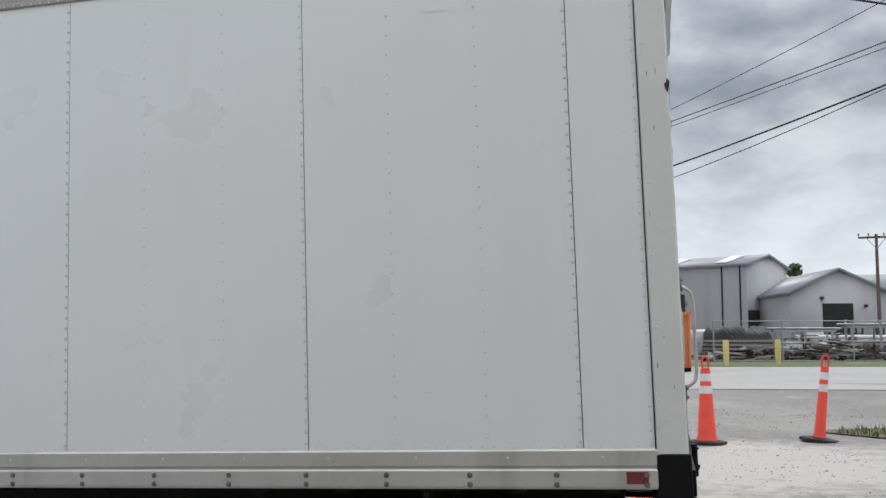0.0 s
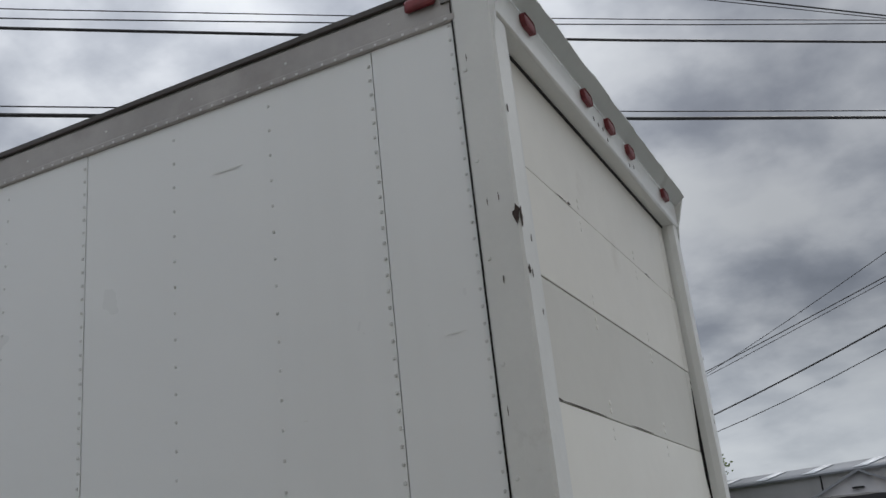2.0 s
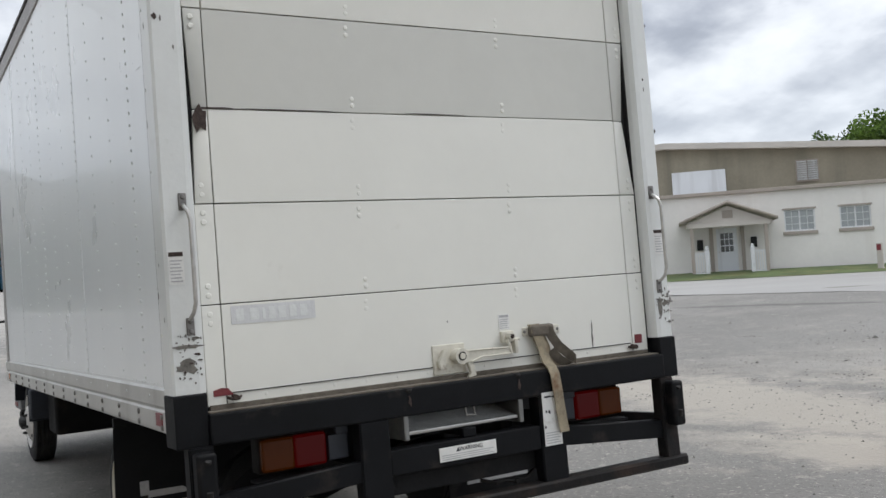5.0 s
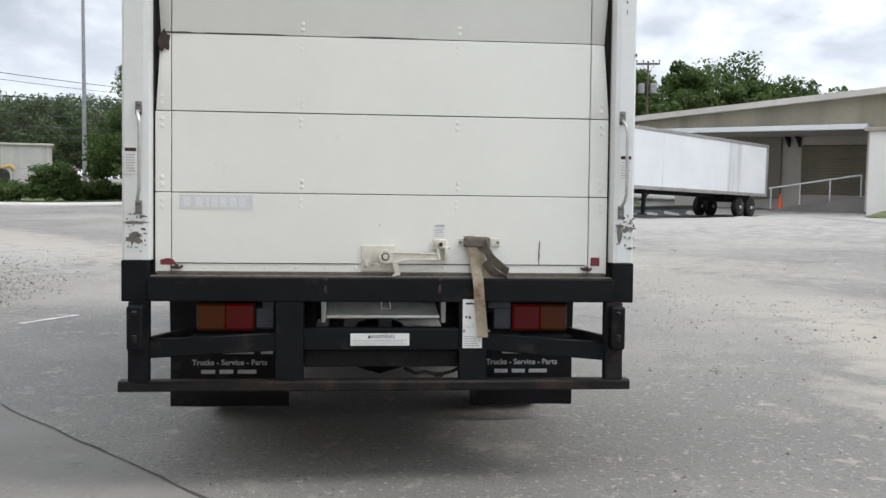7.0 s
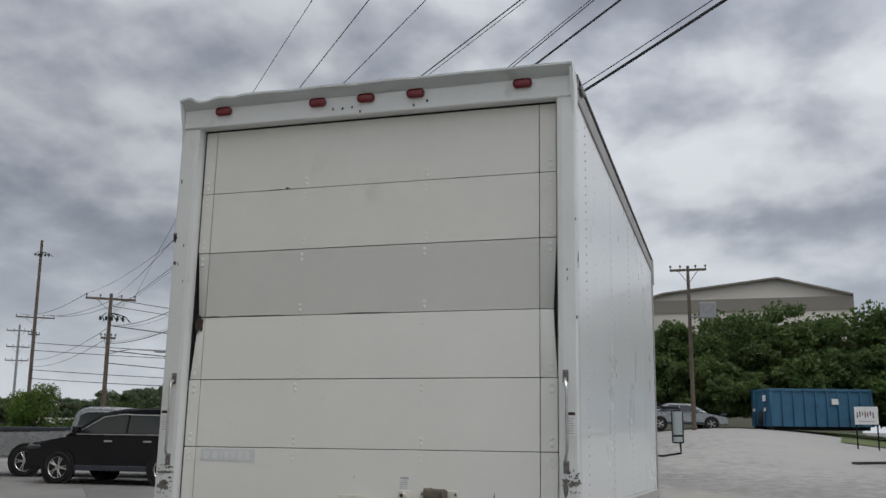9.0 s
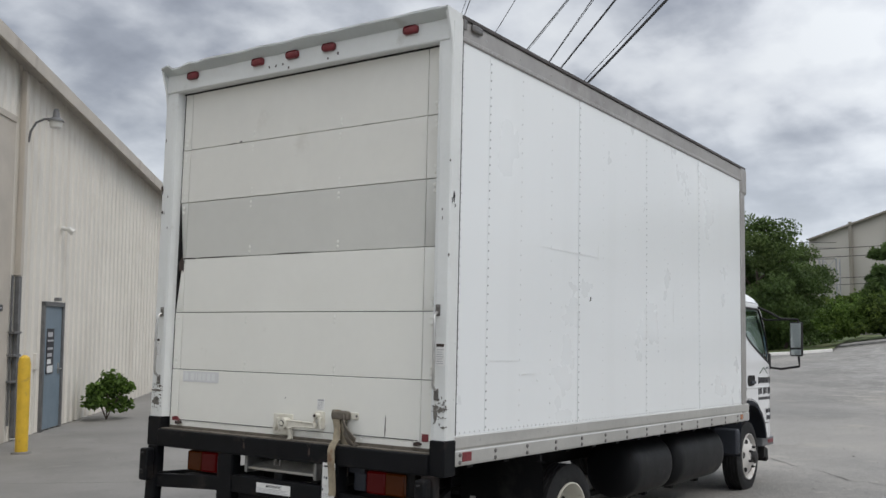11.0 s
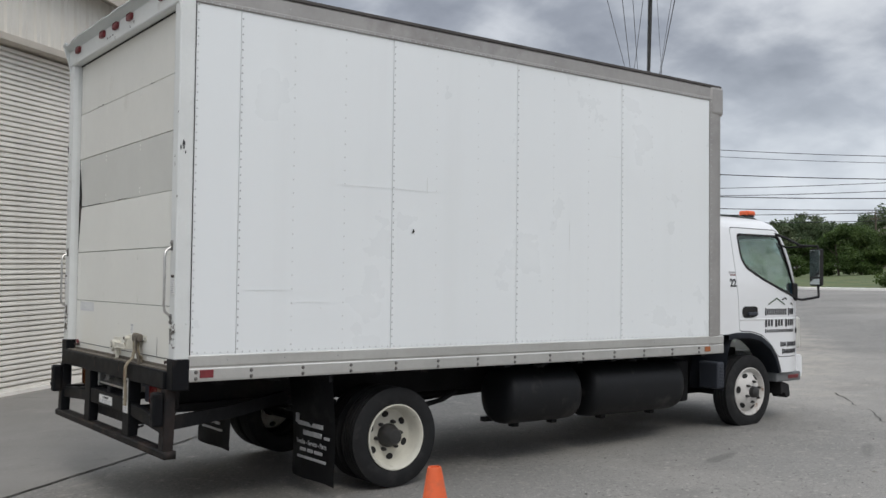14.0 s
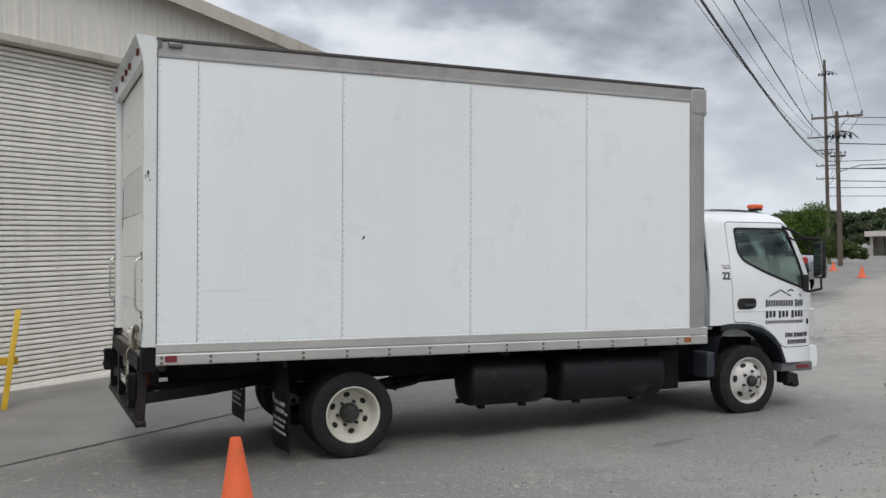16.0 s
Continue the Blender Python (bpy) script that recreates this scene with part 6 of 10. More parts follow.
for x, z in ((-6.66, 2.03), (-6.84, 1.75), (-7.0, 1.46)):
    rows.append([bm.verts.new((x - 0.05 * (1 - (-1 + k / 4) ** 2), (-1 + k / 4) * (cab_y(x, z) - 0.02), z)) for k in range(9)])
for a, b_ in zip(rows, rows[1:]):
    for k in range(8):
        bm.faces.new((a[k], a[k + 1], b_[k + 1], b_[k]))
bmesh.ops.solidify(bm, geom=list(bm.faces), thickness=0.005)
g = part("windshield", bm, M["glass"], cab, smooth=50)
g.visible_shadow = False
bm = B()
prism(bm, [(-6.95, 0.545), (-7.07, 0.555), (-7.085, 0.62), (-7.075, 0.79), (-7.03, 0.80), (-6.95, 0.79)], "y", -0.93, 0.93, 0.014)
part("front_bumper", bm, M["cab"], cab)
bm = B()
box(bm, -6.9, -5.56, -0.98, 0.98, 1.03, 1.09, 0.01)
part("cab_floor", bm, M["chassis"], cab)
bm = B()
box(bm, -5.64, -5.545, -0.95, 0.95, 1.0, 1.6, 0.01)
box(bm, -5.57, -5.545, -0.9, 0.9, 1.6, 2.2, 0.01)
part("rear_panel", bm, M["cab"], cab)
for y in (-0.5, 0.52):
    bm = B()
    box(bm, -6.25, -5.75, y - 0.26, y + 0.26, 1.10, 1.32, 0.06, 3)
    box(bm, -5.86, -5.72, y - 0.25, y + 0.25, 1.28, 1.80, 0.05, 3)
    box(bm, -5.84, -5.74, y - 0.13, y + 0.13, 1.80, 1.98, 0.04, 3)
    part("seat", bm, M["seat"], cab)
bm = B()
prism(bm, [(-6.95, 1.1), (-6.60, 1.1), (-6.56, 1.35), (-6.70, 1.44), (-6.93, 1.42)], "y", -0.90, 0.90, 0.02)
part("dashboard", bm, M["cab_dark"], cab)
bm = B()
for k in range(24):
    a, b_ = 2 * math.pi * k / 24, 2 * math.pi * (k + 1) / 24
    f = lambda q: (-6.50 - 0.10 * math.sin(q), -0.5 + 0.2 * math.cos(q), 1.55 + 0.16 * math.sin(q))
    cyl(bm, f(a), f(b_), 0.014, seg=6, caps=False)
tube(bm, [(-6.50, -0.5, 1.55), (-6.68, -0.5, 1.30)], 0.03)
part("steering_wheel", bm, M["seal"], cab)
# amber beacon, grab pipe and air hoses behind the cab
bm = B()
lathe(bm, [(0.0, 0.075), (0.015, 0.075), (0.02, 0.06)], (-6.40, 0.72, 2.248), "z", 20)
bea = part("beacon", bm, M["seal"], cab, "low orange roof beacon")
bm = B()
box(bm, -6.47, -6.33, 0.66, 0.78, 2.262, 2.315, 0.022, 4)
part("lens", bm, M["cone"], bea)
bm = B()
for k in range(4):
    tube(bm, [(-5.43, 0.85 - 0.1 * k, 0.9), (-5.44, 0.84 - 0.1 * k, 1.15 + 0.08 * k), (-5.46, 0.80 - 0.1 * k, 1.3), (-5.53, 0.80 - 0.1 * k, 1.33)], 0.02, 8)
box(bm, -5.47, -5.40, 0.5, 0.98, 1.02, 1.10, 0.01)
box(bm, -5.47, -5.41, 0.80, 1.0, 1.16, 1.22, 0.01)
part("hoses", bm, M["seal"], cab, kind="stuff")
# numbers and lettering on the right side
LY = Matrix(((-1, 0, 0, 0), (0, 0, 1, 0), (0, 1, 0, 0), (0, 0, 0, 1)))       # lettering that faces +y


def side_bars(x0, x1, z, h, words, mat, name="writing_bar"):
    """A line of writing as plain bars, one for each character; words: their lengths."""
    n = sum(words) + 0.6 * (len(words) - 1)
    w, a = (x1 - x0) / n, x1
    for k in words:
        bm = B()
        for c in range(k):
            q0, q1 = a - w * (c + 0.12), a - w * (c + 0.80)
            ribbon(bm, [(q, cab_y(q, z) + 0.0022, z) for q in (q0, (q0 + q1) / 2, q1)], h * (1.0 if c else 1.25), 0.002, (0, 0, 1))
        part(name, bm, mat, cab, kind="stuff")
        a -= w * (k + 0.6)


text_part("22", 0.105, Matrix.Translation((-5.752, cab_y(-5.75, 1.55) + 0.003, 1.548)) @ pose(0, 0, 0, 6, 0, 0) @ LY, M["print_black"], cab, squeeze=0.95, bold=0.0035)
side_bars(-5.81, -5.70, 1.655, 0.018, (5,), M["print_grey"])
side_bars(-5.81, -5.72, 1.63, 0.012, (5,), M["lens_dull"])
side_bars(-6.79, -6.255, 1.262, 0.062, (11, 4), M["print_black"])
side_bars(-6.79, -6.255, 1.148, 0.066, (3, 3, 4), M["print_black"])
side_bars(-6.79, -6.255, 1.066, 0.032, (18,), M["print_dark"])
side_bars(-6.88, -6.52, 0.925, 0.044, (5, 8, 3), M["print_black"])
side_bars(-6.86, -6.55, 0.852, 0.044, (11,), M["print_black"])
for pts, mat in (([(-6.31, 1.335), (-6.46, 1.40), (-6.60, 1.335)], M["print_green"]), ([(-6.55, 1.385), (-6.60, 1.405), (-6.76, 1.335)], M["print_black"])):
    bm = B()
    for a, b_ in zip(pts, pts[1:]):
        ribbon(bm, [(a[0], cab_y(a[0], 1.4) + 0.002, a[1]), (b_[0], cab_y(b_[0], 1.4) + 0.002, b_[1])], 0.014, 0.002, (0, 0, 1))
    part("logo_peak", bm, mat, cab)

# ---------------------------------------------------------------- things on the lot
def spot(cx, cy, az, d, lift=0.0):
    """A place on the ground d metres from (cx, cy), az degrees to the left of +y."""
    a = radians(az)
    x, y = cx - d * math.sin(a), cy + d * math.cos(a)
    return Vector((x, y, ground_z(x, y) + lift))


def facing(p, u, z=None):
    """A frame at p whose x runs along u (level) and whose y is to the left of it."""
    u = Vector((u[0], u[1], 0)).normalized()
    return Matrix(((u.x, -u.y, 0, p[0]), (u.y, u.x, 0, p[1]), (0, 0, 1, p[2] if z is None else z), (0, 0, 0, 1)))


def traffic_cone(p, h=0.71):
    c = empty("traffic_cone", Matrix.Translation(p), "plain orange traffic cone on the lot", "cone")
    bm = B()
    lathe(bm, [(0.03, 0.155), (0.04, 0.145), (h - 0.02, 0.033), (h, 0.028), (h, 0.022), (h - 0.05, 0.020)], (0, 0, 0), "z", 32, close=False)
    part("body", bm, M["cone"], c, smooth=40)
    bm = B()
    box(bm, -0.19, 0.19, -0.19, 0.19, 0, 0.032, 0.012, 3)
    part("base", bm, M["cone"], c)
    return c


traffic_cone((-0.24, 3.62, ground_z(-0.24, 3.62)))


def channelizer(p, lean, red):
    c = empty("channelizer_cone", Matrix.Translation(p) @ pose(0, 0, 0, lean[0], lean[1], 0),
              "tall leaning red-orange marker post with white bands" if red else "tall orange channelizer cone with white bands", "cone", "marker cones by the street")
    mt = M["cone_red"]
    r0, r1 = (0.075, 0.05) if red else (0.125, 0.06)
    rad = lambda z: r0 + (r1 - r0) * z / 1.0
    bm = B()
    lathe(bm, [(0.04, rad(0) + 0.03), (0.10, rad(0.05)), (0.97, rad(0.97)), (1.0, rad(1.0) - 0.012), (1.0, 0.0005)], (0, 0, 0), "z", 28, close=False)
    part("body", bm, mt, c, smooth=40)
    for z in (0.66, 0.82):
        bm = B()
        lathe(bm, [(z, rad(z) + 0.003), (z + 0.10, rad(z + 0.10) + 0.003)], (0, 0, 0), "z", 28, close=False)
        part("band", bm, M["white_band"], c, "white reflective band", smooth=60)
    bm = B()
    for s in (-1, 1):
        tube(bm, [(0.035 * s, 0, 0.98), (0.045 * s, 0, 1.07), (0.03 * s, 0, 1.13), (0, 0, 1.145)], 0.014, 8)
    part("handle", bm, mt, c)
    bm = B()
    lathe(bm, [(0.0, 0.26), (0.035, 0.25), (0.05, 0.16), (0.06, rad(0))], (0, 0, 0), "z", 8)
    part("base", bm, M["rubber"], c, "black rubber base")


channelizer(spot(-0.133, -5.347, -2.44, 13.3), (0, 0), False)
channelizer(spot(-0.133, -5.347, -8.40, 13.9), (0, 6), True)
for az, d in ((134.15, 50), (132.7, 41)):
    traffic_cone(spot(0.8, 8.85, az, d), 0.45)
# dirt and weeds beside the marker post
sheet("weed_patch", lambda u, v: (3.65 + 1.5 * u * math.cos(v) * (1 + 0.15 * math.sin(3 * v)), 9.3 + 0.7 * u * math.sin(v)), [0.01, 0.4, 0.7, 1.0], [2 * math.pi * i / 24 for i in range(25)], M["dirt"], 0.02, label="brown dirt with scrubby weeds at the lot edge", category="dirt", kind="stuff")
_g = np.random.default_rng(12)
_q = [(3.65 + 1.4 * math.sqrt(u) * math.cos(v), 9.3 + 0.66 * math.sqrt(u) * math.sin(v)) for u, v in zip(_g.random(900), 6.283 * _g.random(900))]
_v, _f = [], []
for (x, y), h, a in zip(_q, 0.03 + 0.09 * _g.random(900), 6.283 * _g.random(900)):
    z, k = ground_z(x, y) + 0.015, len(_v)
    dx, dy = 0.012 * math.cos(a), 0.012 * math.sin(a)
    _v += [(x - dx, y - dy, z), (x + dx, y + dy, z), (x + 3 * dy, y - 3 * dx, z + h)]
    _f.append((k, k + 1, k + 2))
_me = bpy.data.meshes.new("weeds")
_me.from_pydata(_v, [], _f)
_me.materials.append(M["blade"])
tagged(new("weeds", _me), "dry green weeds on the dirt patch", "weeds", kind="stuff")

# ---------------------------------------------------------------- far materials
M["white_wall"] = material("painted_block_wall", (0.76, 0.735, 0.69), 0.7, var=0.06, scale=0.5, fine=6, bump=0.05, streak=((0.62, 0.585, 0.53), 0.8, 0.58, 0.82))
M["tan_wall"] = material("stained_tan_stucco", (0.30, 0.27, 0.205), 0.85, var=0.2, scale=0.4, fine=8, bump=0.05, streak=((0.17, 0.16, 0.125), 0.6, 0.48, 0.72))
M["weathered_wall"] = material("weathered_white_wall", (0.50, 0.485, 0.47), 0.75, var=0.12, scale=0.5, fine=6, bump=0.05, streak=((0.33, 0.315, 0.30), 0.8, 0.52, 0.78))
M["fascia"] = material("pale_fascia", (0.56, 0.52, 0.47), 0.6, var=0.1, scale=1)
M["tan_trim"] = material("tan_trim_paint", (0.36, 0.315, 0.27), 0.6, var=0.1, scale=2)
M["roof_grey"] = material("grey_roofing", (0.30, 0.30, 0.31), 0.7, var=0.12, scale=0.4)
M["grey_metal"] = material("grey_steel_cladding", (0.41, 0.405, 0.415), 0.55, var=0.06, scale=0.4, fine=5, bump=0.02, streak=((0.35, 0.345, 0.35), 0.7, 0.55, 0.8))
M["roof_light"] = material("pale_metal_roof", (0.23, 0.24, 0.26), 0.5, metal=0.2, var=0.12, scale=0.3)
M["hangar"] = material("tan_hangar_cladding", (0.40, 0.375, 0.325), 0.6, var=0.05, scale=0.2)
M["hangar_band"] = material("brown_hangar_band", (0.25, 0.225, 0.19), 0.6, var=0.05, scale=0.2)
M["dark"] = material("dark_interior", (0.02, 0.02, 0.02), 0.9, var=0.2)
M["blue_steel"] = material("blue_dumpster_paint", (0.035, 0.125, 0.215), 0.5, var=0.15, scale=1.2, stain=((0.03, 0.075, 0.12), 1.5, 0.55, 0.75))
M["orange_steel"] = material("orange_dumpster_paint", (0.60, 0.185, 0.055), 0.5, var=0.12, scale=1.2, stain=((0.40, 0.14, 0.06), 1.5, 0.58, 0.75))
M["red_steel"] = material("red_dumpster_paint", (0.24, 0.045, 0.035), 0.6, var=0.2, scale=1.2)
M["tarp"] = material("black_tarp", (0.009, 0.009, 0.010), 0.7, var=0.3, scale=3, bump=0.1)
M["trailer"] = material("dirty_white_trailer", (0.74, 0.765, 0.79), 0.4, var=0.06, scale=0.5, streak=((0.42, 0.42, 0.42), 1.0, 0.55, 0.74))
M["wood_pole"] = material("weathered_pole_wood", (0.135, 0.105, 0.08), 0.85, var=0.25, scale=2, bump=0.08, streak=((0.08, 0.06, 0.045), 3, 0.5, 0.7))
M["galv"] = material("galvanised_steel", (0.33, 0.335, 0.34), 0.5, metal=0.5, var=0.15, scale=4)
M["wire"] = material("black_cable", (0.014, 0.014, 0.016), 0.5, var=0.1)
M["car_black"] = material("black_car_paint", (0.004, 0.004, 0.007), 0.14, var=0.05, scale=2, bump=0, coat=0.0, spec=0.32)
M["car_silver"] = material("silver_car_paint", (0.30, 0.31, 0.32), 0.28, metal=0.5, var=0.06, scale=2, bump=0, coat=0.5)
M["car_glass"] = material("dark_car_glass", (0.03, 0.036, 0.037), 0.05, var=0.1, bump=0, coat=0.8)
M["bark"] = material("grey_bark", (0.12, 0.095, 0.075), 0.9, var=0.3, scale=5, bump=0.15)
M["plank"] = material("weathered_lumber", (0.34, 0.29, 0.23), 0.85, var=0.25, scale=3, per_object=0.3)
M["pipe"] = material("dull_pipe", (0.32, 0.32, 0.33), 0.5, metal=0.4, var=0.25, scale=3, stain=((0.16, 0.10, 0.07), 2, 0.5, 0.7))
# near-black colour that includes the shade of the dock pit
M["asphalt"] = material("shaded_dark_asphalt", (0.045, 0.044, 0.042), 0.9, var=0.3, scale=1.5, fine=20, bump=0.1, stain=((0.075, 0.072, 0.066), 1.2, 0.55, 0.7))
M["brown_roof"] = material("brown_shingle_roof", (0.11, 0.085, 0.070), 0.9, var=0.2, scale=1.5, fine=12, bump=0.1)
M["loader_yellow"] = material("faded_machine_yellow", (0.50, 0.30, 0.05), 0.5, var=0.15, scale=3)


def leaf_material(name, dark, light):
    m = bpy.data.materials.new(name)
    m.use_nodes = True
    nd, lk = m.node_tree.nodes, m.node_tree.links
    p = nd["Principled BSDF"]
    g = nd.new("ShaderNodeNewGeometry")
    tc = nd.new("ShaderNodeTexCoord")
    n = nd.new("ShaderNodeTexNoise")
    n.inputs["Scale"].default_value, n.inputs["Detail"].default_value = 0.42, 3
    lk.new(tc.outputs["Object"], n.inputs["Vector"])
    a = nd.new("ShaderNodeMath")
    a.operation = "MULTIPLY_ADD"
    a.inputs[1].default_value = 0.45
    lk.new(g.outputs["Random Per Island"], a.inputs[0])
    lk.new(n.outputs["Fac"], a.inputs[2])
    r = nd.new("ShaderNodeValToRGB")
    r.color_ramp.elements[0].position, r.color_ramp.elements[0].color = 0.42, (*dark, 1)
    r.color_ramp.elements[1].position, r.color_ramp.elements[1].color = 0.90, (*light, 1)
    lk.new(a.outputs[0], r.inputs[0])
    n2 = nd.new("ShaderNodeTexNoise")
    n2.inputs["Scale"].default_value, n2.inputs["Detail"].default_value = 0.17, 2
    lk.new(tc.outputs["Object"], n2.inputs["Vector"])
    k2 = nd.new("ShaderNodeMapRange")
    k2.inputs[1].default_value, k2.inputs[2].default_value, k2.inputs[4].default_value = 0.46, 0.66, 0.65
    lk.new(n2.outputs["Fac"], k2.inputs[0])
    hue = nd.new("ShaderNodeMix")
    hue.data_type, hue.blend_type = "RGBA", "MULTIPLY"
    lk.new(k2.outputs[0], hue.inputs[0])
    lk.new(r.outputs[0], hue.inputs[6])
    hue.inputs[7].default_value = (1.0, 0.74, 0.80, 1)
    lk.new(hue.outputs[2], p.inputs["Base Color"])
    p.inputs["Roughness"].default_value = 0.6
    p.inputs["Specular IOR Level"].default_value = 0.25
    tl_ = nd.new("ShaderNodeBsdfTranslucent")
    lk.new(hue.outputs[2], tl_.inputs["Color"])
    mx = nd.new("ShaderNodeMixShader")
    mx.inputs[0].default_value = 0.35
    lk.new(p.outputs[0], mx.inputs[1])
    lk.new(tl_.outputs[0], mx.inputs[2])
    lk.new(mx.outputs[0], nd["Material Output"].inputs["Surface"])
    return m


M["leaf"] = leaf_material("broadleaf_green", (0.042, 0.070, 0.022), (0.105, 0.165, 0.048))
M["leaf_bright"] = leaf_material("fresh_green", (0.028, 0.056, 0.012), (0.145, 0.235, 0.046))
# the haze of distance is put into this paler grey-green
M["leaf_far"] = leaf_material("hazed_far_green", (0.050, 0.075, 0.038), (0.125, 0.17, 0.085))


# ---------------------------------------------------------------- trees
def crown_points(rnd, c, h, r, n, lobes=None, lump=1.0):
    """Leaf places round lobes of an uneven crown: c is the crown's middle, h its half height, r its half width."""
    lobes = lobes or rnd.randint(20, 28)
    ls = []
    for _ in range(lobes):
        a, e, k = rnd.uniform(0, 6.283), rnd.uniform(-0.75, 1.0), rnd.uniform(0.35, 0.85)
        w = math.sqrt(max(0.05, 1 - 0.7 * e * e))
        ls.append((c[0] + r * k * w * math.cos(a), c[1] + r * k * w * math.sin(a), c[2] + h * 0.78 * e, lump * r * rnd.uniform(0.20, 0.42)))
    g = np.random.default_rng(rnd.randint(0, 10 ** 6))
    pick = g.integers(0, lobes, n)
    L = np.array(ls)[pick]
    d = g.normal(size=(n, 3))
    d /= np.linalg.norm(d, axis=1)[:, None]
    d[:, 2] = np.where(d[:, 2] < -0.3, d[:, 2] * 0.6, d[:, 2])
    rad = L[:, 3] * (0.35 + 0.85 * g.random(n) ** 0.7)
    return L[:, :3] + d * rad[:, None] * np.array([1, 1, 0.8])


def leaf_mesh(name, pts, size, seed, mat):
    """Small folded leaf sprays at the points."""
    g = np.random.default_rng(seed)
    n = len(pts)
    a = g.normal(size=(n, 3))
    a /= np.linalg.norm(a, axis=1)[:, None]
    b = np.cross(a, g.normal(size=(n, 3)))
    b /= np.linalg.norm(b, axis=1)[:, None]
    nn = np.cross(a, b)
    s = size * (0.55 + 0.9 * g.random(n))[:, None]
    v = np.stack([pts - a * s, pts + b * s * 0.55 + nn * s * 0.22, pts + a * s, pts - b * s * 0.55 + nn * s * 0.22], 1).reshape(-1, 3)
    f = np.arange(4 * n).reshape(-1, 4)
    me = bpy.data.meshes.new(name)
    me.from_pydata(v.tolist(), [], f.tolist())
    me.materials.append(mat)
    return me


def limbs(bm, rnd, p, h, r, n=6):
    p = Vector(p)
    top = p + Vector((rnd.uniform(-.3, .3), rnd.uniform(-.3, .3), h * 0.62))
    r0 = 0.022 * h
    cyl(bm, p - Vector((0, 0, 0.2)), p + (top - p) * 0.5, r0, r0 * 0.7, 10)
    cyl(bm, p + (top - p) * 0.5, top, r0 * 0.7, r0 * 0.3, 8)
    for _ in range(n):
        k = rnd.uniform(0.35, 0.95)
        a = rnd.uniform(0, 6.283)
        q = p + (top - p) * k
        e = q + Vector((math.cos(a) * r * rnd.uniform(.4, .8), math.sin(a) * r * rnd.uniform(.4, .8), h * rnd.uniform(.12, .3)))
        cyl(bm, q, e, r0 * 0.4, r0 * 0.1, 6)


def tree(p, h, r, seed, n=3000, size=0.22, mat=None, label="broad green tree with an open crown", low=0.15, name="tree", lobes=None, lump=1.0):
    rnd = random.Random(seed)
    t = empty(name, Matrix.Translation(p), label, "tree")
    bm = B()
    limbs(bm, rnd, (0, 0, 0), h, r)
    part("trunk", bm, M["bark"], t)
    c = new("crown", leaf_mesh("crown", crown_points(rnd, (0, 0, h * (0.5 + low / 2)), h * (0.5 - low / 2), r, n, lobes, lump), size, seed, mat or M["leaf"]))
    c.parent = t
    return t


def woods(name, spots, seed, size, per, mat, label):
    """A far wood: many crowns and trunks in one mesh. spots: (x, y, z, height, radius)."""
    rnd = random.Random(seed)
    pts = [crown_points(rnd, (x, y, z + h * 0.52), h * 0.48, r, int(per * rnd.uniform(.8, 1.2))) for x, y, z, h, r in spots]
    me = leaf_mesh(name, np.concatenate(pts), size, seed, mat)
    return tagged(new(name, me), label, "woods", kind="stuff")


def belt(cx, cy, az0, az1, d0, d1, n, top, rnd, base=None):
    """Places for a wood between two azimuths; top(az) is the elevation of its outline in degrees."""
    out = []
    for k in range(n):
        az = az0 + (az1 - az0) * (k + rnd.uniform(0.1, 0.9)) / n
        d = rnd.uniform(d0, d1)
        p = spot(cx, cy, az, d)
        z = p.z if base is None else base
        h = max(2.5, 1.5 + d * math.tan(radians(top(az) * rnd.uniform(0.70, 1.02))) - z)
        out.append((p.x, p.y, z, h, max(1.6, h * rnd.uniform(0.24, 0.40))))
    return out


rw = random.Random(21)
ltop = lambda az: float(np.interp(az, [14, 17, 20, 23, 26, 28, 30, 32, 34.3, 36], [9.6, 10.3, 10.3, 10.8, 10.8, 10.0, 9.3, 8.2, 6.6, 5.5]))
woods("hillside_woods", belt(2.3, -2.7, 14, 35.2, 78, 108, 50, ltop, rw) + belt(2.3, -2.7, 14, 33, 66, 76, 16, lambda a: ltop(a) * 0.62, rw), 3, 0.20, 6200, M["leaf_bright"], "dense green hillside of broadleaf trees")
mtop = lambda az: float(np.interp(az, [62, 66, 70, 74, 77, 80, 84, 88, 92, 94.5, 96, 99], [6.3, 7.0, 7.7, 7.6, 8.0, 7.7, 6.8, 7.6, 7.5, 6.9, 3.4, 2.2]))
woods("bank_woods", belt(4.9, 1.6, 63, 99, 64, 80, 64, mtop, rw) + belt(4.9, 1.6, 80, 97, 55, 61, 16, lambda a: 2.6 + 3.2 * abs(math.sin(a * 1.9)), rw), 5, 0.155, 5600, M["leaf"], "dark green belt of trees behind the lot")
htop = lambda az: float(np.interp(az, [104, 108, 111, 113.2, 115, 117, 119, 121.5, 122.6, 124, 125.5, 127, 129.5, 131.6, 136], [3.9, 4.2, 4.0, 3.7, 3.1, 2.7, 2.5, 2.3, 2.7, 2.35, 1.95, 1.9, 1.4, 1.6, 1.6]))
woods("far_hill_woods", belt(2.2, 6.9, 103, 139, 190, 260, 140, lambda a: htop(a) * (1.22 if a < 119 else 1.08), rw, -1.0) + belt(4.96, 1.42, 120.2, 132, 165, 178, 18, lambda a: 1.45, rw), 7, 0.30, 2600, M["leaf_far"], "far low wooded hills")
woods("scrub", belt(3.5, 4.0, 98, 104, 52, 60, 5, lambda a: 1.5, rw), 9, 0.22, 700, M["leaf_bright"], "low green bushes along the far road")
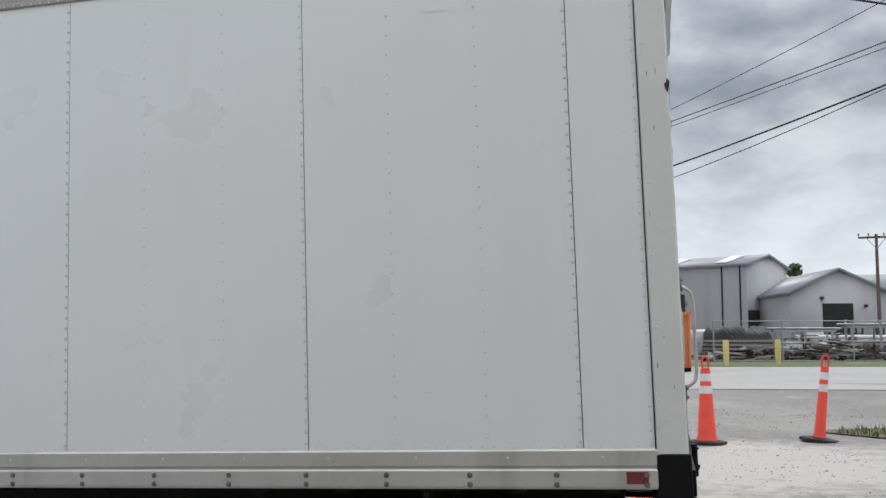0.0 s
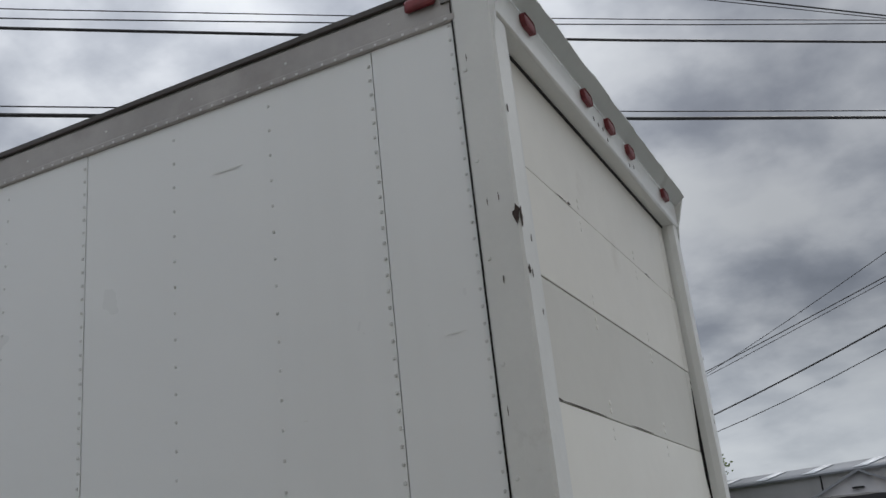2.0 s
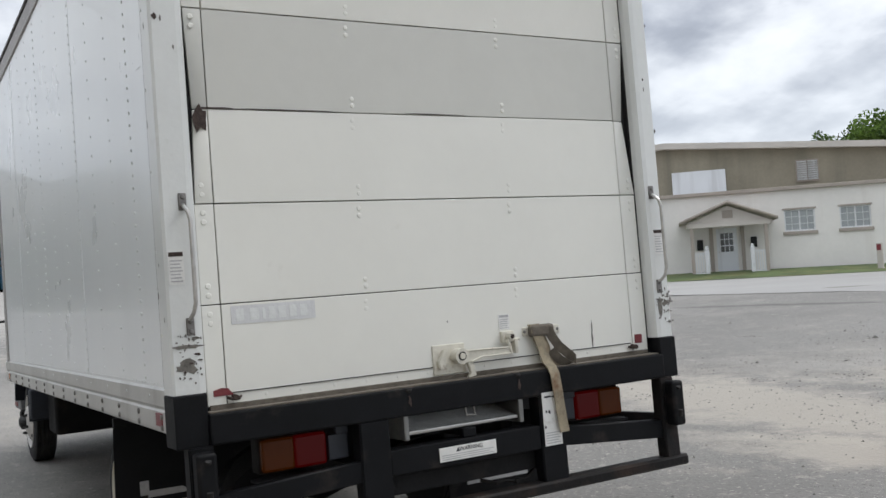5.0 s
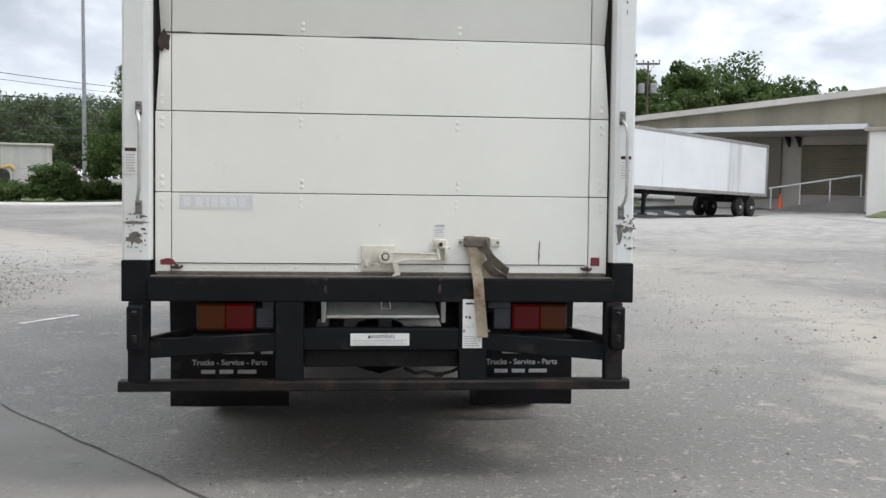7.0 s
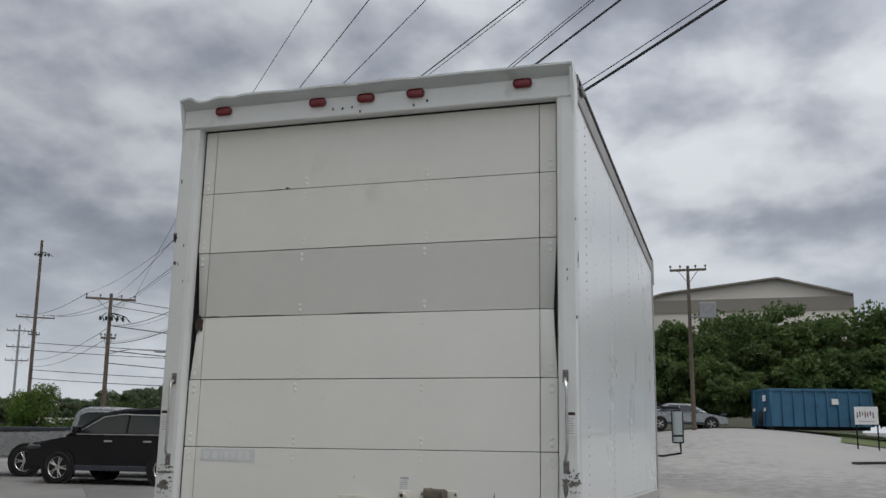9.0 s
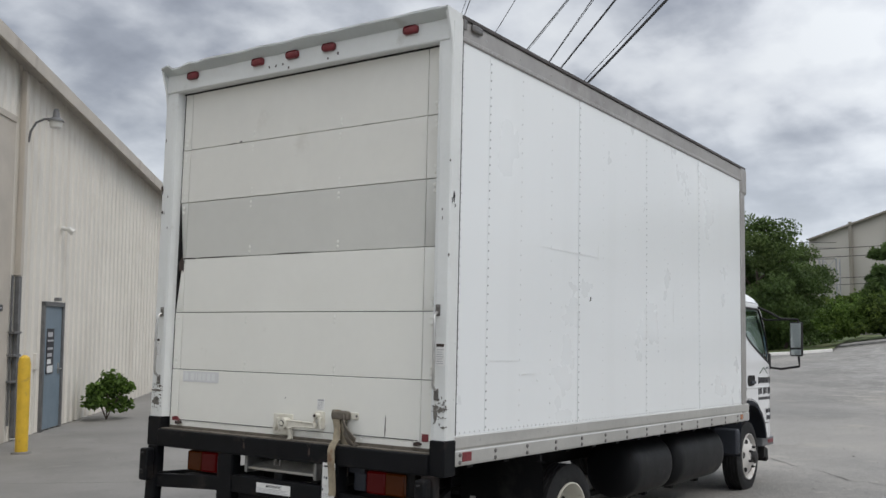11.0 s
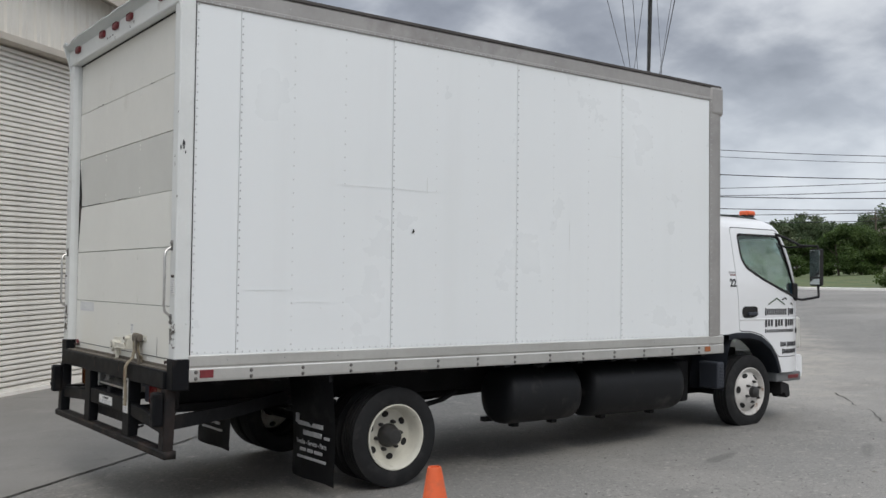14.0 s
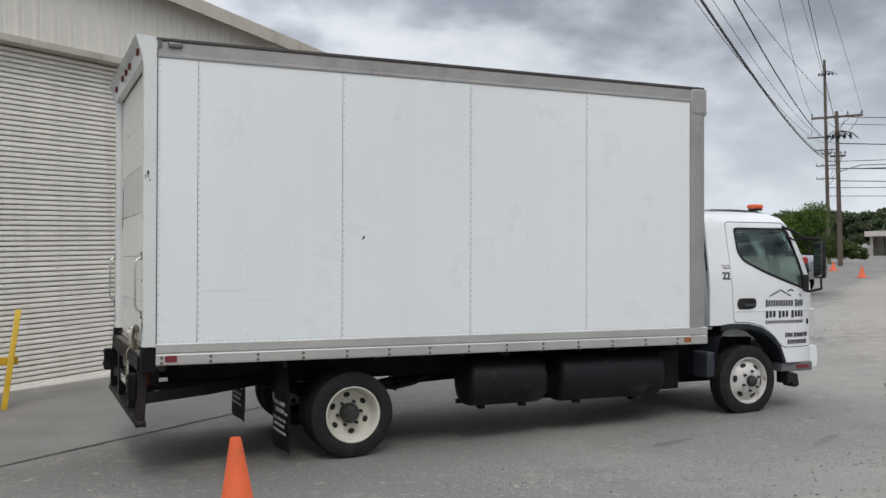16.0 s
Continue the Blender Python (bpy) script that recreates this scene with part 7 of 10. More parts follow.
woods("shrub", [(*spot(3.0, 5.75, az, d), h, r) for az, d, h, r in ((116.6, 51, 0.8, 0.9), (115.9, 52, 1.0, 1.0), (115.2, 51, 0.8, 0.9), (112.2, 51, 0.9, 0.9), (111.4, 52, 1.0, 1.0), (110.6, 51, 0.7, 0.9))], 10, 0.07, 2200, M["leaf"], "low green bushes before the chain-link fence")
tree(spot(3.95, 4.45, 106.6, 48), 6.9, 3.0, 31, 30000, 0.070, M["leaf"], "open-crowned green tree beyond the lot", -0.05, lobes=52, lump=0.66)
tree(spot(3.95, 4.45, 103.9, 54), 4.4, 2.0, 32, 12000, 0.085, M["leaf"], "smaller dark green tree beyond the lot", -0.1, lobes=22)
tree(spot(3.95, 4.45, 108.2, 50), 4.6, 2.6, 36, 14000, 0.085, M["leaf"], "dense dark green tree at the lot edge", -0.2, lobes=24)
tree(spot(3.95, 4.45, 105.3, 50), 4.2, 2.2, 40, 12000, 0.085, M["leaf"], "dense dark green tree at the lot edge", -0.2, lobes=24)
tree(spot(2.16, 6.91, 119.8, 100), 4.8, 2.4, 39, 9000, 0.12, M["leaf"], "dense dark green tree beyond the far road", -0.2, lobes=26)
woods("bush", [(*(spot(3.0, 5.75, az, 50)), h, r) for az, h, r in ((114.7, 1.3, 0.7), (114.3, 1.8, 0.8), (113.8, 2.1, 0.9), (113.3, 1.9, 0.8), (112.8, 1.5, 0.7), (114.0, 1.0, 0.8), (113.1, 1.0, 0.8))], 14, 0.06, 2200, M["leaf"], "overgrown green bush before the fence")
woods("roadside_bush", [(*(spot(3.95, 4.45, az, 47)), h, r) for az, h, r in ((102.6, 1.9, 1.0), (101.6, 2.4, 1.1), (100.6, 2.2, 1.0), (99.7, 1.7, 0.9))], 15, 0.07, 3000, M["leaf_bright"], "fresh green bush at the edge of the lot")
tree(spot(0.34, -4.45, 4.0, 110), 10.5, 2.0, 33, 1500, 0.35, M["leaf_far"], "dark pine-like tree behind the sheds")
tree(spot(3.4, -2.1, 37.1, 75), 10.9, 2.0, 34, 4000, 0.15, M["leaf"], "tree top behind the flat roof")
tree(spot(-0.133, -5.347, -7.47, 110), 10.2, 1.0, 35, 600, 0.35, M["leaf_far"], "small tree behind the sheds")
ps = GM @ Vector((10.25, 0.55, 0))
shrub = empty("shrub", Matrix.Translation(ps), "small green shrub against the garage wall", "shrub")
c = new("crown", leaf_mesh("crown", crown_points(random.Random(8), (0, 0, 0.45), 0.42, 0.55, 1800, 9), 0.055, 4, M["leaf_bright"]))
c.parent = shrub
bm = B()
for k in range(6):
    tube(bm, [(0, 0, 0), (0.12 * math.cos(k), 0.12 * math.sin(k), 0.25), (0.3 * math.cos(k), 0.3 * math.sin(k), 0.5)], 0.012, 5)
part("stems", bm, M["bark"], shrub)


# ---------------------------------------------------------------- white warehouse with its office front
WA, WU = Vector((-27.2, 30.8, 0)), Vector((0.69, 0.72, 0)).normalized()
WZ = 0.32
WM = facing((WA.x, WA.y, WZ), WU)             # x along the front to the right, y away behind, z up from the floor
ware = empty("warehouse", WM, "long low warehouse with a tan gable and white office front", "building")


def quad_wall(bm, x0, x1, y0, y1, z0, z1, holes=()):
    """A wall along x with rectangular openings (x0, x1, z0, z1) through it."""
    xs = sorted({x0, x1, *[h[0] for h in holes], *[h[1] for h in holes]})
    zs = sorted({z0, z1, *[h[2] for h in holes], *[h[3] for h in holes]})
    for a, b in zip(xs, xs[1:]):
        for c, d in zip(zs, zs[1:]):
            m = ((a + b) / 2, (c + d) / 2)
            if any(h[0] < m[0] < h[1] and h[2] < m[1] < h[3] for h in holes):
                continue
            box(bm, a, b, y0, y1, c, d)
    bmesh.ops.remove_doubles(bm, verts=list(bm.verts), dist=0.0005)


PEAK = lambda x: 6.05 - 0.074 * abs(x + 2.5)
bm = B()
prism(bm, [(-12.5, 0.3), (-12.5, PEAK(-12.5)), (-2.5, PEAK(-2.5)), (14.9, PEAK(14.9)), (14.9, 3.5), (11.6, 3.55), (11.6, 0.3)], "y", 2.0, 2.3)
part("gable_wall", bm, M["tan_wall"], ware)
bm = B()
prism(bm, [(14.9, 3.45), (14.9, PEAK(14.9)), (20.5, PEAK(20.5)), (20.5, 3.6)], "y", 2.0, 2.3)
part("gable_wall", bm, M["tan_wall"], ware)
bm = B()
prism(bm, [(-24.2, 3.75), (-24.2, PEAK(-24.2)), (-12.5, PEAK(-12.5)), (-12.5, 3.75)], "y", 2.0, 2.3)
part("gable_wall", bm, M["tan_wall"], ware)
bm = B()
prism(bm, [(-24.6, PEAK(-24.6) - 0.02), (-2.5, PEAK(-2.5) - 0.02), (20.9, PEAK(20.9) - 0.02), (20.9, PEAK(20.9) + 0.26), (-2.5, PEAK(-2.5) + 0.26), (-24.6, PEAK(-24.6) + 0.26)], "y", 1.55, 2.0)
part("fascia", bm, M["fascia"], ware, "pale roof fascia")
bm = B()
prism(bm, [(-24.6, PEAK(-24.6) + 0.1), (-2.5, PEAK(-2.5) + 0.1), (20.9, PEAK(20.9) + 0.1), (20.9, PEAK(20.9) + 0.24), (-2.5, PEAK(-2.5) + 0.24), (-24.6, PEAK(-24.6) + 0.24)], "y", 2.01, 42)
part("roof", bm, M["roof_grey"], ware)
bm = B()
box(bm, 20.2, 20.5, 2.3, 40, 0, PEAK(20.5))
box(bm, -24.2, -23.9, 12, 40, 0, PEAK(-24.2))
box(bm, -24.2, 20.5, 39.7, 40, 0, 4.4)
part("outer_wall", bm, M["white_wall"], ware)
# lower white block wall right of the office, with the roller door
bm = B()
prism(bm, [(-3.2, -0.7), (-3.2, -0.16), (1.19, 0.14), (1.19, -0.7)], "x", 12.4, 20.5)
part("door_ramp", bm, M["apron"], ware, "worn concrete ramp before the roller door")
bm = B()
quad_wall(bm, 11.6, 20.5, 1.2, 1.5, -0.6, 3.62, [(15.06, 18.4, 0.15, 3.35)])
part("block_wall", bm, M["white_wall"], ware)
bm = B()
prism(bm, [(14.7, 3.55), (18.9, 3.60), (18.9, 3.66), (14.7, 3.62)], "y", 0.75, 1.6)
for x in (14.85, 18.6):
    prism(bm, [(x, 2.95), (x + 0.08, 2.95), (x + 0.08, 3.55), (x, 3.55)], "y", 0.95, 1.2)
part("door_canopy", bm, M["fascia"], ware)
for x in (14.8, 18.4):
    bm = B()
    box(bm, x, x + 0.26, 1.08, 1.2, 0.15, 3.4, 0.01)
    part("door_jamb", bm, M["white_wall"], ware)
M["pane_dim"] = material("dim_window_pane", (0.31, 0.335, 0.335), 0.12, var=0.15, scale=1.5, bump=0, coat=0.6)
M["shutter_blue"] = material("pale_blue_grey_shutter", (0.49, 0.52, 0.52), 0.5, var=0.04, scale=1)
wdoor = part("roller_door", (lambda b: (box(b, 15.06, 18.4, 1.38, 1.40, 0.15, 3.36), b)[1])(B()), M["shutter_blue"], ware, "pale blue-grey roller door, closed")
for k in range(32):
    bm = B()
    prism(bm, [(1.38, 0.16 + 0.1 * k), (1.352, 0.19 + 0.1 * k), (1.352, 0.225 + 0.1 * k), (1.38, 0.25 + 0.1 * k)], "x", 15.06, 18.4)
    part("slat", bm, M["shutter_blue"], wdoor)
# office front
wins = [(-4.6, -3.3), (2.5, 3.8), (4.82, 6.1), (7.18, 8.45), (9.5, 10.8)]
WINZ = (1.74, 2.70)
bm = B()
quad_wall(bm, -12.0, 11.6, 0.0, 0.25, -0.3, 3.58, [(a, b, *WINZ) for a, b in wins] + [(-0.45, 0.45, 0.05, 2.08)])
part("front_wall", bm, M["white_wall"], ware)
bm = B()
quad_wall(bm, 11.35, 11.6, 0.25, 1.99, -0.3, 3.58)
part("end_wall", bm, M["white_wall"], ware)
# raised courses of block where the paint shows them
bm = B()
for k in range(17):
    z = 0.12 + 0.2 * k
    for j in range(8):
        x = 9.35 + 0.4 * j + (0.2 if k % 2 else 0)
        if x + 0.38 > 11.6 or any(a - 0.05 < x + 0.2 < b + 0.05 and WINZ[0] - 0.2 < z + 0.1 < WINZ[1] + 0.1 for a, b in wins):
            continue
        if (j * 7 + k * 5) % 4 == 0 and j < 4:
            continue
        box(bm, x, x + 0.385, -0.012, 0.0, z, z + 0.186)
part("block_relief", bm, M["white_wall"], ware, kind="stuff")
bm = B()
box(bm, -12.2, 11.75, -0.18, 1.98, 3.58, 3.74, 0.02)
part("parapet", bm, M["tan_trim"], ware)
bm = B()
box(bm, 11.1, 11.2, -0.12, -0.02, 0.0, 3.42, 0.01)
tube(bm, [(11.15, -0.07, 0.1), (11.3, -0.4, 0.05), (11.8, -0.8, 0.03)], 0.06)
part("downspout", bm, M["white_wall"], ware)
for a, b in wins:
    w = empty("window")
    w.parent = ware
    tagged(w, label="white framed window with a grid and tan sill")
    z0, z1 = WINZ
    bm = B()
    for q in ((a, a + 0.06, z0, z1), (b - 0.06, b, z0, z1), (a + 0.06, b - 0.06, z0, z0 + 0.06), (a + 0.06, b - 0.06, z1 - 0.06, z1), ((a + b) / 2 - 0.03, (a + b) / 2 + 0.03, z0 + 0.06, z1 - 0.06)):
        box(bm, q[0], q[1], 0.03, 0.10, q[2], q[3])
    part("frame", bm, M["white_band"], w)
    bm = B()
    for k in (1, 2):
        z = z0 + (z1 - z0) * k / 3
        box(bm, a + 0.06, b - 0.06, 0.06, 0.08, z - 0.012, z + 0.012)
    for f in (0.25, 0.75):
        x = a + (b - a) * f
        box(bm, x - 0.012, x + 0.012, 0.06, 0.08, z0 + 0.06, z1 - 0.06)
    part("grid_bars", bm, M["white_band"], w)
    for p0, p1 in ((a + 0.06, (a + b) / 2 - 0.03), ((a + b) / 2 + 0.03, b - 0.06)):
        bm = B()
        box(bm, p0, p1, 0.085, 0.095, z0 + 0.06, z1 - 0.06)
        part("pane", bm, M["pane_dim"], w, "window pane with a dim blind behind")
    bm = B()
    box(bm, a - 0.08, b + 0.08, -0.07, 0.06, z0 - 0.16, z0 - 0.01, 0.01)
    part("sill", bm, M["tan_trim"], w)
    bm = B()
    box(bm, a - 0.06, b + 0.06, -0.03, 0.05, z1, z1 + 0.07, 0.006)
    part("lintel", bm, M["tan_trim"], w)
# porch
porch = empty("porch")
porch.parent = ware
tagged(porch, label="small gabled entrance porch with columns and white rails")
bm = B()
prism(bm, [(-2.05, 2.30), (0, 3.10), (2.05, 2.30), (2.05, 2.42), (0, 3.24), (-2.05, 2.42)], "y", -1.9, -0.02)
part("porch_roof", bm, M["tan_trim"], porch)
bm = B()
prism(bm, [(-1.75, 2.30), (1.75, 2.30), (0, 3.02)], "y", -1.55, -1.42)
box(bm, -1.75, 1.75, -1.62, -1.40, 2.12, 2.32, 0.01)
part("pediment", bm, M["fascia"], porch)
bm = B()
box(bm, -0.22, 0.22, -1.60, -1.55, 2.48, 2.82, 0.01)
for k in range(5):
    box(bm, -0.18, 0.18, -1.62, -1.60, 2.52 + 0.055 * k, 2.55 + 0.055 * k)
part("vent", bm, M["tan_trim"], porch)
for x in (-1.62, 1.48):
    bm = B()
    box(bm, x, x + 0.15, -1.58, -1.42, 0.05, 2.14, 0.01)
    part("column", bm, M["tan_trim"], porch)
for x in (-0.75, 0.6):
    bm = B()
    box(bm, x, x + 0.16, -0.10, -0.02, 0.05, 2.12, 0.008)
    part("door_pilaster", bm, M["tan_trim"], porch)
for x in (-1.3, 1.02):
    bm = B()
    box(bm, x - 0.0, x + 0.26, -0.16, -0.02, 1.15, 1.62, 0.02)
    part("wall_lantern", bm, M["dark"], porch)
for s in (-1, 1):
    bm = B()
    box(bm, s * 0.95 - 0.09, s * 0.95 + 0.09, -1.62, -1.44, 0.05, 1.12, 0.01)
    lathe(bm, [(1.12, 0.10), (1.16, 0.10), (1.20, 0.07), (1.28, 0.08), (1.33, 0.0005)], (s * 0.95, -1.53, 0), "z", 12)
    part("newel", bm, M["white_band"], porch)
    for k in range(4):
        bm = B()
        x = s * (1.12 + 0.11 * k)
        box(bm, x - 0.025, x + 0.025, -1.56, -1.51, 0.15, 0.95)
        part("baluster", bm, M["white_band"], porch)
    bm = B()
    a, b = sorted((s * 1.0, s * 1.55))
    box(bm, a, b, -1.57, -1.50, 0.95, 1.03, 0.005)
    part("handrail", bm, M["white_band"], porch)
    bm = B()
    box(bm, a, b, -1.57, -1.50, 0.10, 0.16, 0.005)
    part("bottom_rail", bm, M["white_band"], porch)
bm = B()
box(bm, -1.7, 1.7, -1.9, -0.01, -0.1, 0.05, 0.01)
part("landing", bm, M["apron"], porch)
ed = part("door", (lambda b: (box(b, -0.45, 0.45, 0.06, 0.11, 0.05, 2.08, 0.004), b)[1])(B()), M["trailer"], ware, "white entrance door with a nine-light window")
for r in range(3):
    for q in range(3):
        bm = B()
        box(bm, -0.27 + 0.19 * q, -0.11 + 0.19 * q, 0.052, 0.062, 1.02 + 0.29 * r, 1.27 + 0.29 * r)
        part("pane", bm, M["car_glass"], ed)
bm = B()
cyl(bm, (-0.36, 0.06, 1.02), (-0.36, -0.0, 1.02), 0.035, seg=10)
part("knob", bm, M["chrome"], ed)
# blank board and louvre on the gable
bm = B()
box(bm, -2.2, 0.25, 1.90, 1.97, 3.80, 4.90, 0.01)
part("blank_board", bm, M["trailer"], ware, "blank white signboard on the gable")
lv = part("louvre", (lambda b: (box(b, 3.38, 4.38, 1.93, 1.99, 4.02, 5.04, 0.01), b)[1])(B()), M["tan_trim"], ware, "white slatted louvre on the gable")
for x0 in (3.43, 3.90):
    for k in range(9):
        bm = B()
        prism(bm, [(1.93, 4.10 + 0.1 * k), (1.88, 4.10 + 0.1 * k), (1.93, 4.18 + 0.1 * k)], "x", x0, x0 + 0.43)
        part("slat", bm, M["white_band"], lv)
bm = B()
tube(bm, [(11.9, 1.1, 3.35), (11.9, 0.9, 3.75), (11.9, 0.6, 3.82), (11.95, 0.35, 3.75)], 0.03)
lathe(bm, [(0.0, 0.16), (0.08, 0.12), (0.14, 0.05)], (11.95, 0.3, 3.62), "z", 14)
part("wall_lamp", bm, M["white_band"], ware)
# the loading dock under its canopy
bm = B()
box(bm, -24.2, -12.5, 2.0, 6.9, 3.75, 3.9)
part("dock_soffit", bm, M["fascia"], ware)
bm = B()
quad_wall(bm, -24.2, -12.5, 6.9, 7.2, -0.9, 3.75, [(-17.15, -13.6, 0.72, 3.3)])
box(bm, -12.7, -12.5, 2.3, 6.9, 0, 3.75)
part("dock_wall", bm, M["fascia"], ware)
# the left part of the dock wall is darker
bm = B()
box(bm, -23.0, -18.15, 6.70, 6.9, 0.5, 3.75, 0.02)
part("dock_shelter", bm, M["hangar_band"], ware, "darker panel on the dock wall")
for k in range(17):
    bm = B()
    prism(bm, [(6.98, 0.72 + 0.15 * k), (6.95, 0.76 + 0.15 * k), (6.96, 0.85 + 0.15 * k), (6.99, 0.868 + 0.15 * k), (7.02, 0.868 + 0.15 * k), (7.02, 0.72 + 0.15 * k)], "x", -17.15, -13.6)
    part("roller_slat", bm, M["tan_wall"], ware)
bm = B()
box(bm, -24.2, -12.5, 1.45, 1.99, 3.76, 4.0, 0.02)
part("dock_canopy_edge", bm, M["white_band"], ware, "pale canopy edge beam")
for x in (-17.85, -17.3):
    bm = B()
    prism(bm, [(6.9, 3.74), (6.2, 3.74), (6.85, 3.25), (6.9, 3.2)], "x", x, x + 0.12)
    part("canopy_bracket", bm, M["dark"], ware)
bm = B()
prism(bm, [(-18.0, -0.3), (-17.3, 0.0), (-13.0, 0.68), (-12.5, 0.72), (-12.5, -0.3)], "y", 2.6, 6.9)
part("dock_ramp", bm, M["apron"], ware)
for x, z in ((-17.2, 0.02), (-15.8, 0.24), (-14.4, 0.46), (-13.0, 0.68)):
    bm = B()
    cyl(bm, (x, 2.75, z), (x, 2.75, z + 1.03), 0.035, seg=8)
    part("rail_post", bm, M["white_band"], ware)
bm = B()
tube(bm, [(-17.3, 2.75, 1.03), (-13.0, 2.75, 1.71)], 0.04, 8)
part("handrail", bm, M["white_band"], ware)
traffic_cone(WM @ Vector((-16.85, 3.1, 0.06)))
# lawn strips at the office
lawn = sheet("lawn", lambda u, v: tuple((WM @ Vector((u, v, 0)))[:2]), [-11 + 2.3 * i for i in range(11)], [-4.2, -3.2, -2.1, -1.0, -0.2], M["grass"], 0.03, label="mown grass strip before the office", category="grass", kind="stuff")
for v in lawn.data.vertices:
    v.co.z += 0.20 * max(0.0, min(1.0, ((WM.inverted() @ v.co).y + 4.2) / 3.0))
bm = B()
box(bm, -0.12, 0.12, -0.05, 0.05, 0, 1.15, 0.01, m=None)
mk = part("marker_post", bm, M["fascia"], None)
mk.matrix_world = Matrix.Translation((WM @ Vector((5.75, -3.0, -0.15))))
tagged(mk, "pale marker post with small red plate on the grass", "post")
bm = B()
box(bm, -0.10, 0.10, -0.07, -0.05, 0.85, 1.10)
part("plate", bm, M["lens_dull"], mk)

# ---------------------------------------------------------------- semi trailer at the dock
TU = Vector((-0.667, 0.745, 0)).normalized()
TM = facing((-29.39, 9.32, 0.375), TU) @ pose(0, 0, 0, 0, 1.6, 0) @ Matrix.Scale(0.85, 4)     # x to the rear, y to the trailer's left as seen from the front
trl = empty("semi_trailer", TM, "dirty white box trailer parked nose-out at the loading dock", "trailer")
bm = B()
box(bm, 0, 14.5, 0.0, 2.55, 1.12, 3.82, 0.03)
part("box_body", bm, M["trailer"], trl)
bm = B()
box(bm, 0.03, 14.5, -0.02, 0.0, 1.10, 1.26, 0.005)
box(bm, 0.03, 14.5, -0.02, 0.0, 3.70, 3.85, 0.005)
box(bm, -0.02, 0.0, 0, 2.55, 1.10, 1.24, 0.005)
box(bm, 14.3, 14.5, -0.025, 0.0, 1.1, 3.85, 0.005)
box(bm, -0.02, 0.16, -0.03, 0.0, 1.1, 3.85, 0.005)
part("trim_rail", bm, M["alu_top"], trl)
for q, m_ in (((0.35, 0.68, 3.22, 3.48), "bumper_grey"), ((1.95, 2.28, 3.20, 3.46), "bumper_grey"), ((1.25, 2.25, 2.05, 2.55), "white_band"), ((0.3, 0.6, 2.2, 2.45), "white_band"), ((1.9, 2.1, 1.35, 1.65), "bumper_grey"), ((0.25, 0.6, 1.78, 1.86), "print_black")):
    bm = B()
    box(bm, -0.012, 0.0, q[0], q[1], q[2], q[3], 0.004)
    part("nose_plate", bm, M[m_], trl)
bm = B()
lathe(bm, [(-0.002, 0.24), (-0.012, 0.24), (-0.012, 0.19), (-0.002, 0.19)], (0, 1.35, 3.48), "x", 24, close=False)
box(bm, -0.012, -0.001, 1.30, 1.36, 3.38, 3.58)
part("round_mark", bm, M["bumper_grey"], trl, "round grey emblem")
for y in (0.3, 2.1):
    bm = B()
    box(bm, 2.6, 2.75, y, y + 0.15, 0.0, 1.15, 0.01)
    box(bm, 2.5, 2.85, y - 0.05, y + 0.2, 0.0, 0.05, 0.01)
    tube(bm, [(2.68, y + 0.07, 0.7), (3.4, y + 0.07, 1.15)], 0.04)
    part("landing_leg", bm, M["chassis"], trl)
for x in (11.6, 12.85):
    for y in (0.05, 2.2):
        w = empty("wheel")
        w.parent = trl
        bm = B()
        lathe(bm, [(0.0, 0.28), (0.0, 0.45), (0.04, 0.50), (0.26, 0.50), (0.3, 0.45), (0.3, 0.28)], (x, y, 0.5), "y", 28)
        part("tyre", bm, M["rubber"], w)
        bm = B()
        lathe(bm, [(-0.004, 0.28), (0.03, 0.24), (0.04, 0.10), (-0.02, 0.08), (-0.03, 0.0005)], (x, y, 0.5), "y", 24, close=False)
        part("rim", bm, M["rim_front"], w)
bm = B()
box(bm, 10.8, 13.6, 0.5, 2.05, 0.75, 1.15, 0.02)
box(bm, 0.5, 10.5, 0.9, 1.0, 0.95, 1.12)
box(bm, 0.5, 10.5, 1.6, 1.7, 0.95, 1.12)
part("underframe", bm, M["chassis"], trl)


TF = facing((-29.39, 9.32, 0.25), TU)
bm = B()
box(bm, -1.0, 13.2, 3.9, 4.15, -0.6, 0.22, 0.02)
rw_ = part("retaining_wall", bm, M["asphalt"], None)
rw_.matrix_world = TF
tagged(rw_, "dark stained low retaining wall beside the dock ramp", "wall", kind="structure")
# dark sheet paints the trailer's shade onto the ramp
sheet("ramp", lambda u, v: tuple((TF @ Vector((u, v, 0)))[:2]), [0.6 + 0.65 * i for i in range(20)], [-0.9 + 0.46 * i for i in range(11)], M["asphalt"], 0.02, label="sunken asphalt ramp at the loading dock, coloured dark for the trailer's shade", category="ramp")


